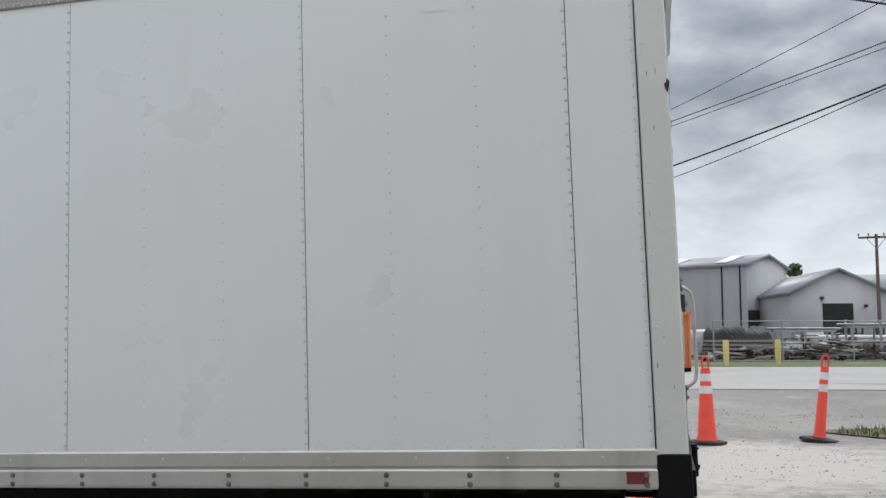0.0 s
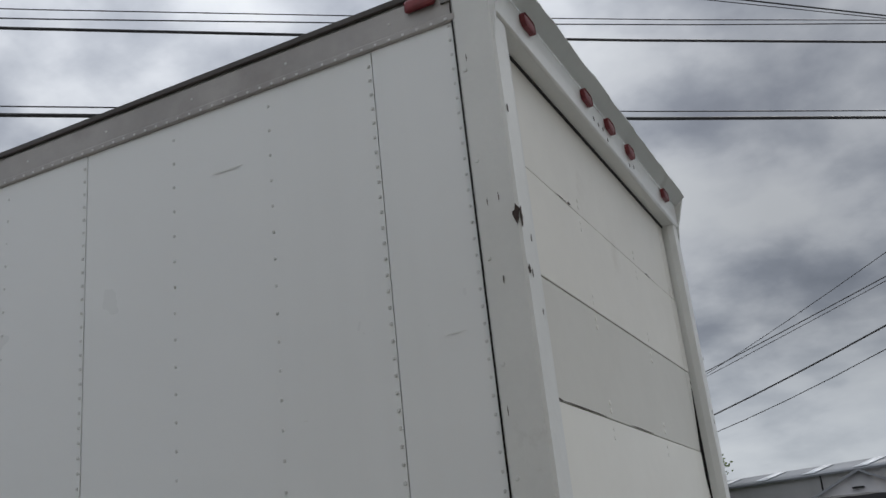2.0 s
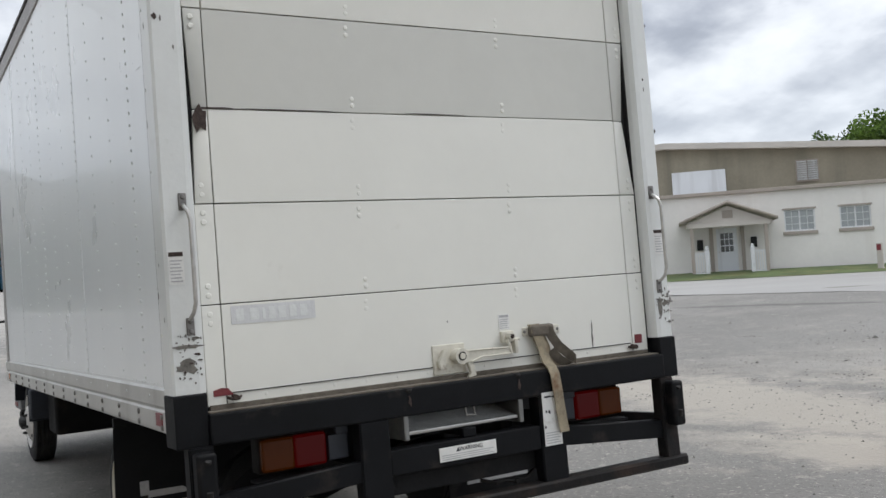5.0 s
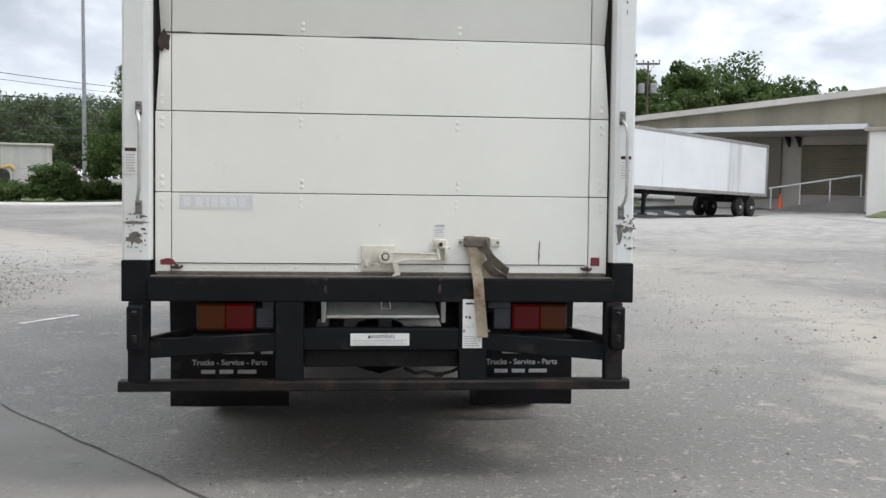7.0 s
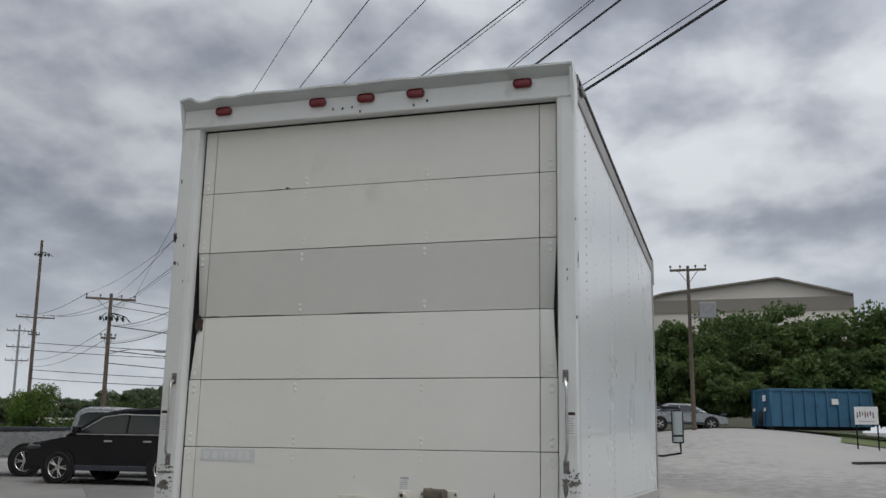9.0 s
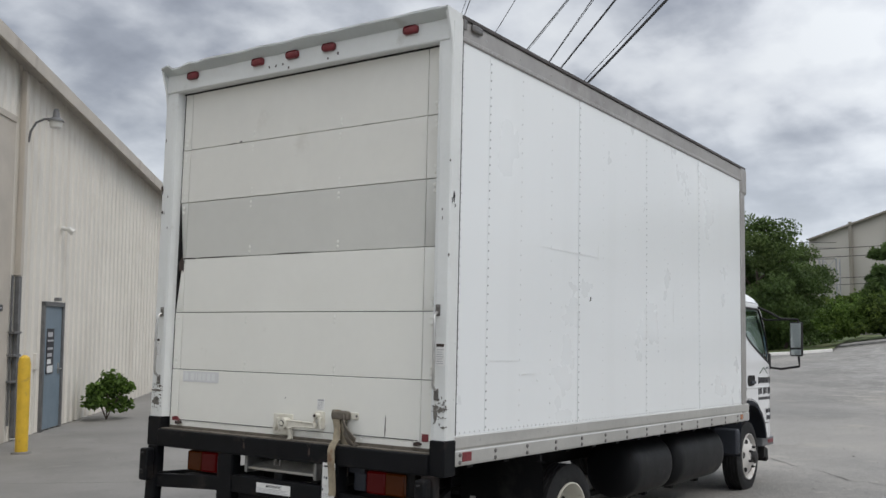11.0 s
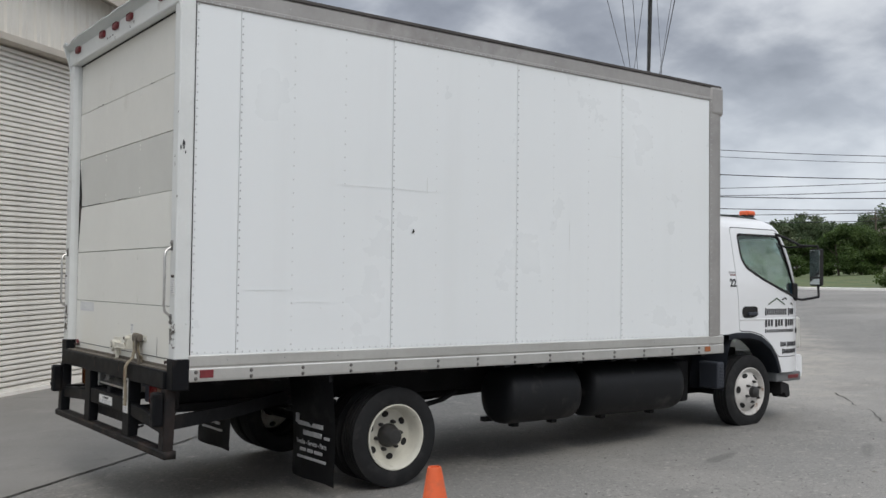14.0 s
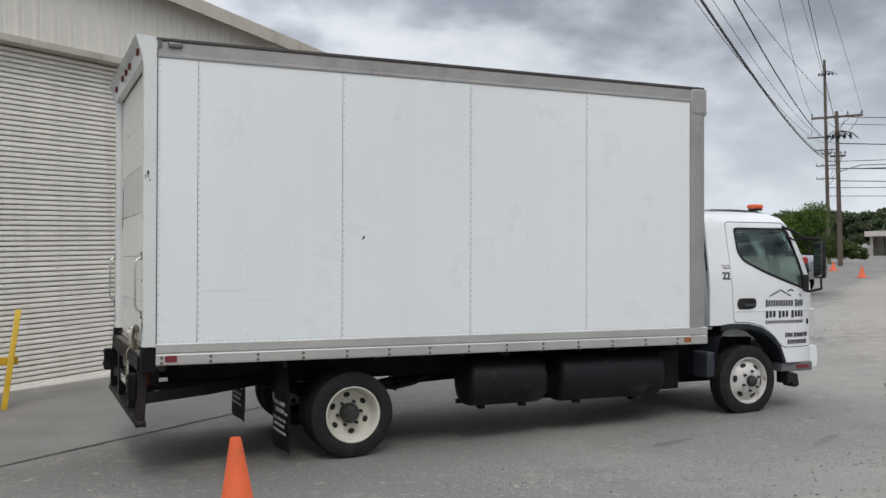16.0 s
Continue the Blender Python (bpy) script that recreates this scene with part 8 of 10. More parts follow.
# ---------------------------------------------------------------- dumpsters, sign, posts
def dumpster(m, L, W, H, mat, label, ribs=9):
    """Roll-off container: x along its long side, its visible side at y = 0."""
    d = empty("dumpster", m, label, "dumpster", "roll-off dumpsters")
    bm = B()
    for q in ((0, L, 0, 0.06), (0, L, W - 0.06, W)):
        box(bm, q[0], q[1], q[2], q[3], 0.18, H)
    box(bm, 0, 0.06, 0.06, W - 0.06, 0.18, H)
    box(bm, L - 0.06, L, 0.06, W - 0.06, 0.18, H)
    box(bm, 0.06, L - 0.06, 0.06, W - 0.06, 0.18, 0.24)
    part("shell", bm, mat, d)
    bm = B()
    for q in ((-0.05, L + 0.05, -0.07, 0.02), (-0.05, L + 0.05, W - 0.02, W + 0.07)):
        box(bm, q[0], q[1], q[2], q[3], H - 0.06, H + 0.06, 0.01)
    box(bm, -0.05, 0.02, 0.02, W - 0.02, H - 0.06, H + 0.06, 0.01)
    part("top_rim", bm, mat, d)
    for k in range(ribs + 1):
        x = k * (L - 0.1) / ribs
        bm = B()
        prism(bm, [(x, -0.001), (x + 0.02, -0.09), (x + 0.08, -0.09), (x + 0.10, -0.001)], "z", 0.2, H - 0.06)
        part("rib", bm, mat, d)
    for y in (0.25, 0.75):
        bm = B()
        prism(bm, [(-0.001, y * W), (-0.09, y * W + 0.02), (-0.09, y * W + 0.10), (-0.001, y * W + 0.12)], "z", 0.2, H - 0.06)
        part("rib", bm, mat, d)
    bm = B()
    box(bm, -0.04, L, 0.35, 0.50, 0.0, 0.18, 0.01)
    box(bm, -0.04, L, W - 0.50, W - 0.35, 0.0, 0.18, 0.01)
    for x in (0.15, L - 0.25):
        for y in (0.1, W - 0.3):
            cyl(bm, (x, y, 0.1), (x, y + 0.2, 0.1), 0.10, seg=14)
    part("skids", bm, M["chassis"], d)
    return d


bl = spot(4.88, 1.96, 88.0, 52)
bd = dumpster(facing(bl, (-0.36, 0.933), bl.z), 5.4, 2.4, 2.02, M["blue_steel"], "blue roll-off dumpster on the far gravel")
# a raised dark plate paints the shade inside the hook recess
bm = B()
prism(bm, [(0.85, 0.2), (1.55, 0.2), (1.5, 0.85), (1.35, 1.0), (1.05, 1.0), (0.9, 0.85)], "x", -0.03, -0.005)
part("hook_recess", bm, M["dark"], bd)
for q in ((-0.10, 0.3, 0.7, 1.45, 1.75), (-0.10, 1.7, 2.0, 0.95, 1.10), (-0.10, 0.35, 0.6, 0.95, 1.12)):
    bm = B()
    box(bm, q[0], q[0] + 0.012, q[1], q[2], q[3], q[4])
    part("sticker", bm, M["paper"], bd)
bm = B()
box(bm, 3.2, 3.55, -0.105, -0.092, 1.3, 1.58)
part("sticker", bm, M["paper"], bd)
od = dumpster(facing((-5.85, 28.2, ground_z(-3, 28)), (1, 0.0)), 6.7, 2.4, 2.0, M["orange_steel"], "orange roll-off dumpster beside the street", 8)
bm = B()
box(bm, 3.9, 4.6, -0.105, -0.092, 0.9, 1.55)
part("sticker", bm, M["paper"], od)
rl = spot(4.8, 0.9, 80.9, 56)
rd = dumpster(facing(rl, (0.16, 0.99), rl.z), 6.0, 2.3, 1.55, M["red_steel"], "dull red dumpster behind posts", 9)
for az in (80.1, 79.4, 78.75):
    p = spot(4.8, 0.9, az, 53)
    bm = B()
    box(bm, -0.09, 0.09, -0.09, 0.09, 0, 2.1, 0.02)
    o = part("fence_post", bm, M["plank"], None)
    o.location = p
    tagged(o, "weathered square wooden post", "post", "posts before the red dumpster")
p = spot(4.7, 0.35, 78.15, 46)
bm = B()
cyl(bm, (0, 0, 0), (0, 0, 4.9), 0.05, 0.04, 12)
o = part("white_pole", bm, M["white_band"], None)
o.location = p
tagged(o, "slim white upright pole on the grass", "pole")
p = spot(4.9, 1.8, 82.9, 44)
sg = empty("notice_sign", facing(p, (0.13, 0.99)), "white sign with small red and dark marks on two posts", "sign")
bm = B()
box(bm, -0.45, 0.45, -0.02, 0.02, 1.05, 1.78, 0.005)
part("board", bm, M["paper"], sg)
for x in (-0.40, 0.40):
    bm = B()
    box(bm, x - 0.03, x + 0.03, 0.02, 0.06, 0, 1.7)
    part("post", bm, M["chassis"], sg)
for k in range(7):
    bm = B()
    box(bm, -0.36 + 0.1 * k, -0.32 + 0.1 * k, -0.028, -0.02, 1.32 + 0.05 * (k % 3), 1.55 + 0.04 * (k % 2))
    part("mark", bm, M["lens_dull"] if k % 2 else M["print_black"], sg)
bm = B()
box(bm, -0.3, 0.3, -0.028, -0.02, 1.16, 1.20)
part("writing_bar", bm, M["print_grey"], sg)


def bank_grass(u, v):
    a = radians(u)
    return 4.9 - v * math.sin(a), 1.6 + v * math.cos(a)


sheet("grass_bank", bank_grass, [75 + i for i in range(10)], [46.5, 48, 49.5, 51, 52, 56, 60, 66, 74, 82], M["grass"], 0.04, label="mown grass bank beyond the lot", category="grass", kind="stuff")
kerb_d = lambda u: float(np.interp(u, [99, 104, 110, 116, 120, 124], [44, 45, 47, 50.5, 56, 63]))
sheet("grass_verge", lambda u, v: bank_grass(u, kerb_d(u) + v), [99 + i for i in range(26)], [0.2, 2, 5, 10, 18, 30, 60, 110, 170], M["grass"], 0.09, label="grass verge and field beyond the far road", category="grass", kind="stuff")
bm = B()
rows = []
for i in range(76):
    u = 99 + i / 3
    rows.append([bm.verts.new((*bank_grass(u, kerb_d(u) + dv), ground_z(*bank_grass(u, kerb_d(u))) + dz)) for dv, dz in ((-0.16, -0.05), (-0.14, 0.10), (-0.11, 0.12), (0.10, 0.12), (0.12, -0.05))])
for a, b in zip(rows, rows[1:]):
    for k in range(4):
        bm.faces.new((a[k], a[k + 1], b[k + 1], b[k]))
tagged(part("kerb", bm, M["white_wall"], None, smooth=30), "pale concrete kerb along the far verge", "kerb", kind="structure")
sheet("road_verge", bank_grass, [127 + i for i in range(14)], [60, 64, 68, 73], M["grass"], 0.05, label="thin grass verge beside the far road", category="grass", kind="stuff")
sheet("far_grass", bank_grass, [83 + i for i in range(17)], [53, 56, 60, 66, 74, 84, 100, 130], M["grass"], 0.05, label="grass under the far trees", category="grass", kind="stuff")
sheet("hill_grass", bank_grass, [14 + i for i in range(22)], [62, 66, 72, 80, 95, 120, 150], M["grass"], 0.05, label="grass below the wooded hillside", category="grass", kind="stuff")
sheet("street", lambda u, v: (u, v), [-40 + 4 * i for i in range(26)], [18, 22, 26, 30, 33, 34.2], material("pale_asphalt_street", (0.315, 0.308, 0.295), 0.85, var=0.08, scale=0.3, fine=10, bump=0.04), 0.012, label="pale worn asphalt street", category="road")
sheet("grass_strip", lambda u, v: (u, v), [-12 + 3 * i for i in range(14)], [34.25, 35.5, 37.5, 41.5], M["grass"], 0.03, label="thin grass strip before the fence", category="grass", kind="stuff")

# ---------------------------------------------------------------- the yard across the street
for az, d in ((-2.03, 40), (-4.83, 42), (1.335, 32.4), (-12.5, 43)):
    p = spot(-0.133, -5.347, az - 1.57, d)
    bm = B()
    box(bm, -0.11, 0.11, -0.11, 0.11, 0, 1.05, 0.02)
    o = part("yard_post", bm, M["pale_yellow"], None)
    o.location = p
    tagged(o, "pale yellow square wooden post at the yard edge", "post", "yellow yard posts")


def link_fence(m, L, H, label, gap=3.0):
    f = empty("chain_link_fence", m, label, "fence", "chain-link fences")
    n = int(L / gap)
    for k in range(n + 1):
        bm = B()
        cyl(bm, (k * gap, 0, 0), (k * gap, 0, H + 0.05), 0.035, seg=8)
        part("post", bm, M["galv"], f)
    for z in (0.12, H):
        bm = B()
        cyl(bm, (0, 0, z), (L, 0, z), 0.022, seg=6)
        part("rail", bm, M["galv"], f)
    bm = B()
    step, w = 0.22, 0.0035
    k = -H
    while k < L:
        for s in (1, -1):
            a, b = (k, 0.1), (k + H, H)
            if s < 0:
                a, b = (k, H), (k + H, 0.1)
            if a[0] >= 0 and b[0] <= L:
                vs = [bm.verts.new((a[0] - w, 0.01 * s, a[1])), bm.verts.new((a[0] + w, 0.01 * s, a[1])), bm.verts.new((b[0] + w, 0.01 * s, b[1])), bm.verts.new((b[0] - w, 0.01 * s, b[1]))]
                bm.faces.new(vs)
        k += step
    part("wire_mesh", bm, M["galv"], f, kind="stuff")
    return f


link_fence(facing((2.2, 40.2, ground_z(1, 40)), (1, 0.03)), 24, 1.9, "galvanised chain-link fence along the yard")
link_fence(facing(spot(4.7, 0.35, 113.0, 88), (-0.30, 0.954)), 15, 2.0, "chain-link fence before the far white wall")


def shed(name, p, u, L, D, eave, rise, mats, label, gable_front=False):
    """A gabled metal building. x along u, y away; the ridge runs along x, or away when gable_front."""
    s = empty(name, facing(p, u), label, "building", "grey yard sheds")
    bm = B()
    if gable_front:
        prism(bm, [(0, 0), (L, 0), (L, eave), (L / 2, eave + rise), (0, eave)], "y", 0, D)
    else:
        prism(bm, [(0, 0), (D, 0), (D, eave), (D / 2, eave + rise), (0, eave)], "x", 0, L)
    part("wall", bm, mats[0], s, smooth=10)
    for k in (0, 1):
        bm = B()
        o, t = 0.25, 0.16
        if gable_front:
            a, b = ((-o, eave - o * rise / (L / 2)), (L / 2, eave + rise)) if k == 0 else ((L / 2, eave + rise), (L + o, eave - o * rise / (L / 2)))
            prism(bm, [a, b, (b[0], b[1] + t), (a[0], a[1] + t)], "y", -o, D + o)
        else:
            a, b = ((-o, eave - o * rise / (D / 2)), (D / 2, eave + rise)) if k == 0 else ((D / 2, eave + rise), (D + o, eave - o * rise / (D / 2)))
            prism(bm, [a, b, (b[0], b[1] + t), (a[0], a[1] + t)], "x", -o, L + o)
        part("roof_slope", bm, mats[1], s, smooth=10)
    return s


GS = (M["grey_metal"], M["roof_light"])
p = spot(-0.133, -5.347, -4.83, 82)
s1 = shed("grey_shed", (p.x - 30 * 0.867, p.y + 30 * 0.498, 0.5), (0.867, -0.498), 30, 8, 6.9, 0.95, GS, "long grey metal shed with a pale roof")
for x in (29.4, 27.8, 14.0, 3.0):
    bm = B()
    box(bm, x, x + 0.09, -0.10, 0.0, 0, 6.9)
    part("downspout", bm, M["dark"], s1)
bm = B()
box(bm, 30.0, 30.06, 0.1, 2.4, 0, 3.2)
part("shed_door", bm, M["rust"], s1)
for k in range(6):
    bm = B()
    prism(bm, [(0.3, 7.04), (3.6, 7.82), (3.6, 7.86), (0.3, 7.08)], "x", 2.0 + 5 * k, 3.2 + 5 * k)
    for v in bm.verts:
        v.co.z += 0.15
    part("skylight", bm, M["trailer"], s1)
p = spot(-0.133, -5.347, -7.12, 76)
s2 = shed("grey_shed", (p.x, p.y, 0.5), (0.985, 0.17), 7.2, 25, 4.3, 1.7, GS, "grey gabled shed with a dark open doorway", True)
# a flat near-black panel paints the unlit inside of the doorway
bm = B()
box(bm, 2.35, 4.6, -0.03, -0.005, 0, 3.5)
part("open_doorway", bm, M["dark"], s2)
bm = B()
box(bm, 0.9, 2.1, -0.9, -0.05, 0, 1.6, 0.02)
part("white_tank", bm, M["trailer"], s2)
bm = B()
box(bm, 5.4, 5.6, -0.25, -0.02, 3.2, 3.4)
part("wall_lamp", bm, M["dark"], s2)
bm = B()
box(bm, 2.2, 2.4, -0.25, -0.02, 3.8, 4.0)
part("wall_lamp", bm, M["dark"], s2)
p = spot(-0.133, -5.347, -11.77, 82)
shed("grey_shed", (p.x, p.y, 0.5), (1, 0.0), 22, 16, 4.6, 1.6, GS, "grey shed beyond the yard")
p = spot(0.34, -4.45, 6.4, 66)
s3 = shed("grey_shed", (p.x, p.y, 0.5), (1, 0.0), 8.4, 12, 3.3, 2.1, GS, "small grey gabled shed behind the dumpster", True)
for x in (2.4, 6.0):
    bm = B()
    box(bm, x, x + 0.25, -0.25, -0.02, 3.1, 3.35)
    part("wall_lamp", bm, M["dark"], s3)
bm = B()
box(bm, 3.7, 4.4, -0.12, -0.02, 4.4, 4.5)
part("vent", bm, M["dark"], s3)


def heap(name, p, L, W, H, mat, label, category, seed, u=(1, 0)):
    """A covered pile: a creased sheet draped over goods."""
    bm = B()
    n, k = 26, 12
    rows = []
    for i in range(n + 1):
        row = []
        for j in range(k + 1):
            a, b = i / n, j / k
            e = min(1, 9 * min(a, 1 - a)) * min(1, 5 * min(b, 1 - b))
            q = noise.fractal(Vector((a * 5 + seed, b * 3, seed)), 1.0, 2.0, 4)
            row.append(bm.verts.new((a * L + 0.05 * q, b * W, max(0.0, H * e ** 0.25 * (0.90 + 0.16 * q)))))
        rows.append(row)
    for a, b in zip(rows, rows[1:]):
        for j in range(k):
            bm.faces.new((a[j], a[j + 1], b[j + 1], b[j]))
    o = part(name, bm, mat, None, smooth=60)
    o.matrix_world = facing(p, u)
    return tagged(o, label, category)


bm = B()
for i in range(25):
    bm.verts.ensure_lookup_table()
    x = 0.12 + 6.42 * i / 24
    e = 0.10 if i in (0, 24) else 0.0
    row = []
    for j, (y, z) in enumerate(((0.10, 0.26), (0.10, 1.6), (0.10, 2.05), (0.13, 2.45), (0.20, 2.74), (0.7, 2.80), (1.2, 2.82), (1.7, 2.80), (2.2, 2.74), (2.28, 2.4), (2.29, 1.6), (2.29, 0.26))):
        q = noise.fractal(Vector((x * 1.7, j * 0.9, 3.0)), 1.0, 2.0, 4)
        row.append(bm.verts.new((x, y + (0.05 * q if 1 < j < 10 else 0), z + (0.07 * q - e if 2 < j < 9 else 0))))
    if i:
        for a, b, c, d in zip(last, last[1:], row[1:], row):
            bm.faces.new((a, b, c, d))
    else:
        bm.faces.new(row)
    last = row
bm.faces.new(list(reversed(last)))
tl_ = part("tarped_load", bm, M["tarp"], None, smooth=50)
tl_.matrix_world = facing((-5.85, 28.2, ground_z(-3, 28)), (1, 0.0))
tagged(tl_, "black tarpaulin stretched over the load in the orange dumpster", "tarp")
heap("black_tarpaulin", (1.9, 46, 0.35), 3.6, 3.0, 1.8, M["tarp"], "black tarpaulin over a pile in the yard", "tarp", 5)
heap("grey_sheeting", (-1.6, 47, 0.4), 5.0, 2.5, 1.6, M["pipe"], "grey sheeted pile in the yard", "tarp", 8)


def stack(p, u, n, rows, L, r, mat, label, category, board=False, seed=0):
    """Lengths of pipe or board laid in rows on bearers."""
    rnd = random.Random(seed)
    s = empty("material_stack", facing(p, u), label, category, "stacks in the yard")
    for k in (0.2, 0.8):
        bm = B()
        box(bm, L * k, L * k + 0.1, -0.05, n * r * 2.1 + 0.05, 0, 0.1)
        part("bearer", bm, M["plank"], s)
    for j in range(rows):
        for i in range(n):
            bm = B()
            dx = rnd.uniform(-0.25, 0.25)
            y, z = r + i * 2.1 * r, 0.1 + r + j * 1.95 * r
            if board:
                box(bm, dx, L + dx, y - r, y + r * 0.9, z - r * 0.5, z + r * 0.42)
            else:
                cyl(bm, (dx, y, z), (L + dx, y, z), r, seg=10)
            part("length", bm, mat, s)
    return s


gz = ground_z(4, 45)
stack((2.1, 42.6, gz), (1, 0.05), 5, 5, 3.4, 0.10, M["plank"], "stack of weathered boards in the yard", "lumber", True, 1)
stack((5.6, 44.5, gz), (1, 0.0), 7, 3, 3.2, 0.09, M["pipe"], "stack of dull pipes in the yard", "pipes", False, 2)
stack((9.8, 46.5, gz), (1, -0.05), 6, 4, 6.0, 0.10, M["plank"], "stack of pale boards behind the fence", "lumber", True, 3)
stack((7.4, 50.0, gz), (1, 0.05), 6, 5, 5.0, 0.12, M["white_band"], "stack of white plastic pipes in the yard", "pipes", False, 4)
stack((14.2, 47.0, gz), (1, 0.05), 6, 4, 5.0, 0.11, M["pipe"], "stack of rusty pipes in the yard", "pipes", False, 5)


def pipe_rack(p, u, L, D, H, mat, label, seed, tiers=2):
    rnd = random.Random(seed)
    s = empty("steel_rack", facing(p, u), label, "rack", "racks in the yard")
    n = max(2, int(L / 1.1))
    for i in range(n + 1):
        for y in (0, D):
            bm = B()
            x = L * i / n
            box(bm, x - 0.05, x + 0.05, y - 0.05, y + 0.05, 0, H * rnd.uniform(0.85, 1.1))
            part("upright", bm, mat, s)
    for t in range(1, tiers + 1):
        z = H * t / (tiers + 0.3)
        for y in (0, D):
            bm = B()
            box(bm, -0.2, L + 0.2, y - 0.04, y + 0.04, z - 0.05, z + 0.05)
            part("beam", bm, mat, s)
        for k in range(6):
            bm = B()
            y = D * (k + 0.5) / 6
            cyl(bm, (-rnd.uniform(0, .6), y, z + 0.12), (L + rnd.uniform(0, .6), y, z + 0.12), 0.06, seg=8)
            part("stored_pipe", bm, M["pipe"], s)
    return s


pipe_rack((8.8, 44.0, gz), (1, 0.02), 2.6, 1.4, 1.9, M["galv"], "grey steel rack with pipes", 1)
pipe_rack((12.8, 43.6, gz), (1, 0.0), 5.5, 1.6, 1.8, M["rust"], "rusty steel rack with stock", 2)
pipe_rack((10.8, 52.0, gz), (1, 0.0), 5.5, 1.8, 2.0, M["rust"], "rusty steel rack deep in the yard", 3)
pipe_rack((5.8, 47.0, gz), (1, 0.0), 2.6, 1.6, 1.7, M["galv"], "low grey rack in the yard", 4)


def scrap(p, L, W, H, n, mats, label, seed):
    """A tangle of bars, plates and offcuts."""
    rnd = random.Random(seed)
    bm = B()
    for k in range(n):
        x, y = rnd.uniform(0, L), rnd.uniform(0, W)
        z = rnd.uniform(0.03, H * 0.85) * (1 - 0.5 * abs(2 * x / L - 1))
        m = pose(x, y, z, rnd.uniform(-9, 9), rnd.uniform(-9, 9), rnd.choice((0, 0, 90, 60, 150)) + rnd.uniform(-20, 20))
        kind, a = rnd.random(), rnd.uniform(0.3, 1.5)
        if kind < 0.6:
            v = box(bm, -a / 2, a / 2, -0.03, 0.03, -0.03, 0.03, m=m)
        elif kind < 0.85:
            v = box(bm, -a / 3, a / 3, -0.25, 0.25, -0.015, 0.015, m=m)
        else:
            v = box(bm, -0.18, 0.18, -0.15, 0.15, -0.14, 0.14, m=m)
    for i, f in enumerate(bm.faces):
        f.material_index = (i // 6 * 7) % len(mats)
    o = part("scrap_pile", bm, mats, None, smooth=0.1)
    o.matrix_world = Matrix.Translation(p)
    return tagged(o, label, "scrap", kind="stuff")


MIX = [M["rust"], M["pipe"], M["plank"], M["bark"], M["galv"], M["chassis"]]
for k, (x, y, L, W, H, n) in enumerate(((0.6, 41.6, 4.0, 2.0, 0.9, 90), (4.4, 41.8, 4.5, 2.2, 1.3, 150), (4.6, 48.5, 6.0, 3.0, 1.9, 140), (8.8, 42.0, 7.0, 2.2, 1.7, 220), (9.5, 49.0, 9.0, 4.0, 2.0, 160), (15.5, 43.0, 8.0, 4.0, 1.6, 160))):
    scrap((x + 1.2, y, gz - 0.03), L, W, H, n, MIX[k % 3:] + MIX[:k % 3], "tangled scrap metal and timber in the yard", 40 + k)
for x, y, L in ((3.4, 46.5, 2.4), (6.4, 45.5, 3.0), (2.6, 44.0, 1.8)):
    bm = B()
    for k in range(5):
        box(bm, 0.03 * k, L - 0.05 * k, 0, 1.3, 0.55 + 0.05 * k, 0.585 + 0.05 * k)
    for a in (0.2, L - 0.35):
        box(bm, a, a + 0.12, 0.05, 1.2, 0, 0.55)
    o = part("sheet_stack", bm, M["trailer"], None)
    o.matrix_world = Matrix.Translation((x + 1.2, y, gz))
    tagged(o, "stack of pale sheets on bearers in the yard", "sheets", "sheet stacks in the yard")

# ---------------------------------------------------------------- hangar, far walls and machines
hg = empty("hangar", Matrix.Translation((-98, 0, 1.6)), "large tan metal hangar with a brown band", "building")
gab = [(14.0, -3), (14.0, 13.4), (6.8, 15.3), (-4.7, 14.0), (-20.4, 8.8), (-20.4, -3)]
bm = B()
prism(bm, gab, "x", -30, 0)
part("wall", bm, M["hangar"], hg, smooth=10)
bm = B()
prism(bm, [(14.0, 12.0), (14.0, 13.35), (-6.5, 13.35), (-10.4, 12.0)], "x", 0.002, 0.06)
part("band", bm, M["hangar_band"], hg, smooth=10)
bm = B()
for a, b in zip(gab[1:], gab[2:-1]):
    prism(bm, [a, b, (b[0], b[1] + 0.18), (a[0], a[1] + 0.18)], "x", -30.3, 0.3)
part("roof_edge", bm, M["hangar_band"], hg, smooth=10)
for y in (-16.5, -13, -9.5, -6):
    bm = B()
    box(bm, 0.0, 0.25, y, y + 0.3, 0, 10.5)
    part("wall_rib", bm, M["hangar_band"], hg)
p = spot(4.7, 0.35, 114.6, 118)
wl_ = empty("white_wall_building", facing(p, (-0.30, 0.954), -0.2), "long low white building beyond the fence", "building")
bm = B()
box(bm, 0, 15.5, 0, 9, 0, 5.1)
part("wall", bm, M["weathered_wall"], wl_)
bm = B()
box(bm, -0.2, 15.7, -0.2, 9.2, 5.1, 5.32, 0.02)
part("parapet", bm, M["fascia"], wl_)
for x in (0.3, 5.2, 10.3, 15.0):
    bm = B()
    box(bm, x, x + 0.18, -0.06, 0.0, 0, 5.1)
    part("wall_rib", bm, M["fascia"], wl_)
q = spot(4.7, 0.35, 117.0, 152)
br = empty("brown_roof_house", facing(q, (-0.36, 0.933), 0.2), "low tan house with a brown hipped roof", "house")
bm = B()
box(bm, 0, 15, 0, 10, 0, 4.6)
part("wall", bm, M["tan_wall"], br)
bm = B()
prism(bm, [(-0.8, 4.5), (10.8, 4.5), (5, 6.9)], "x", -0.8, 15.8)
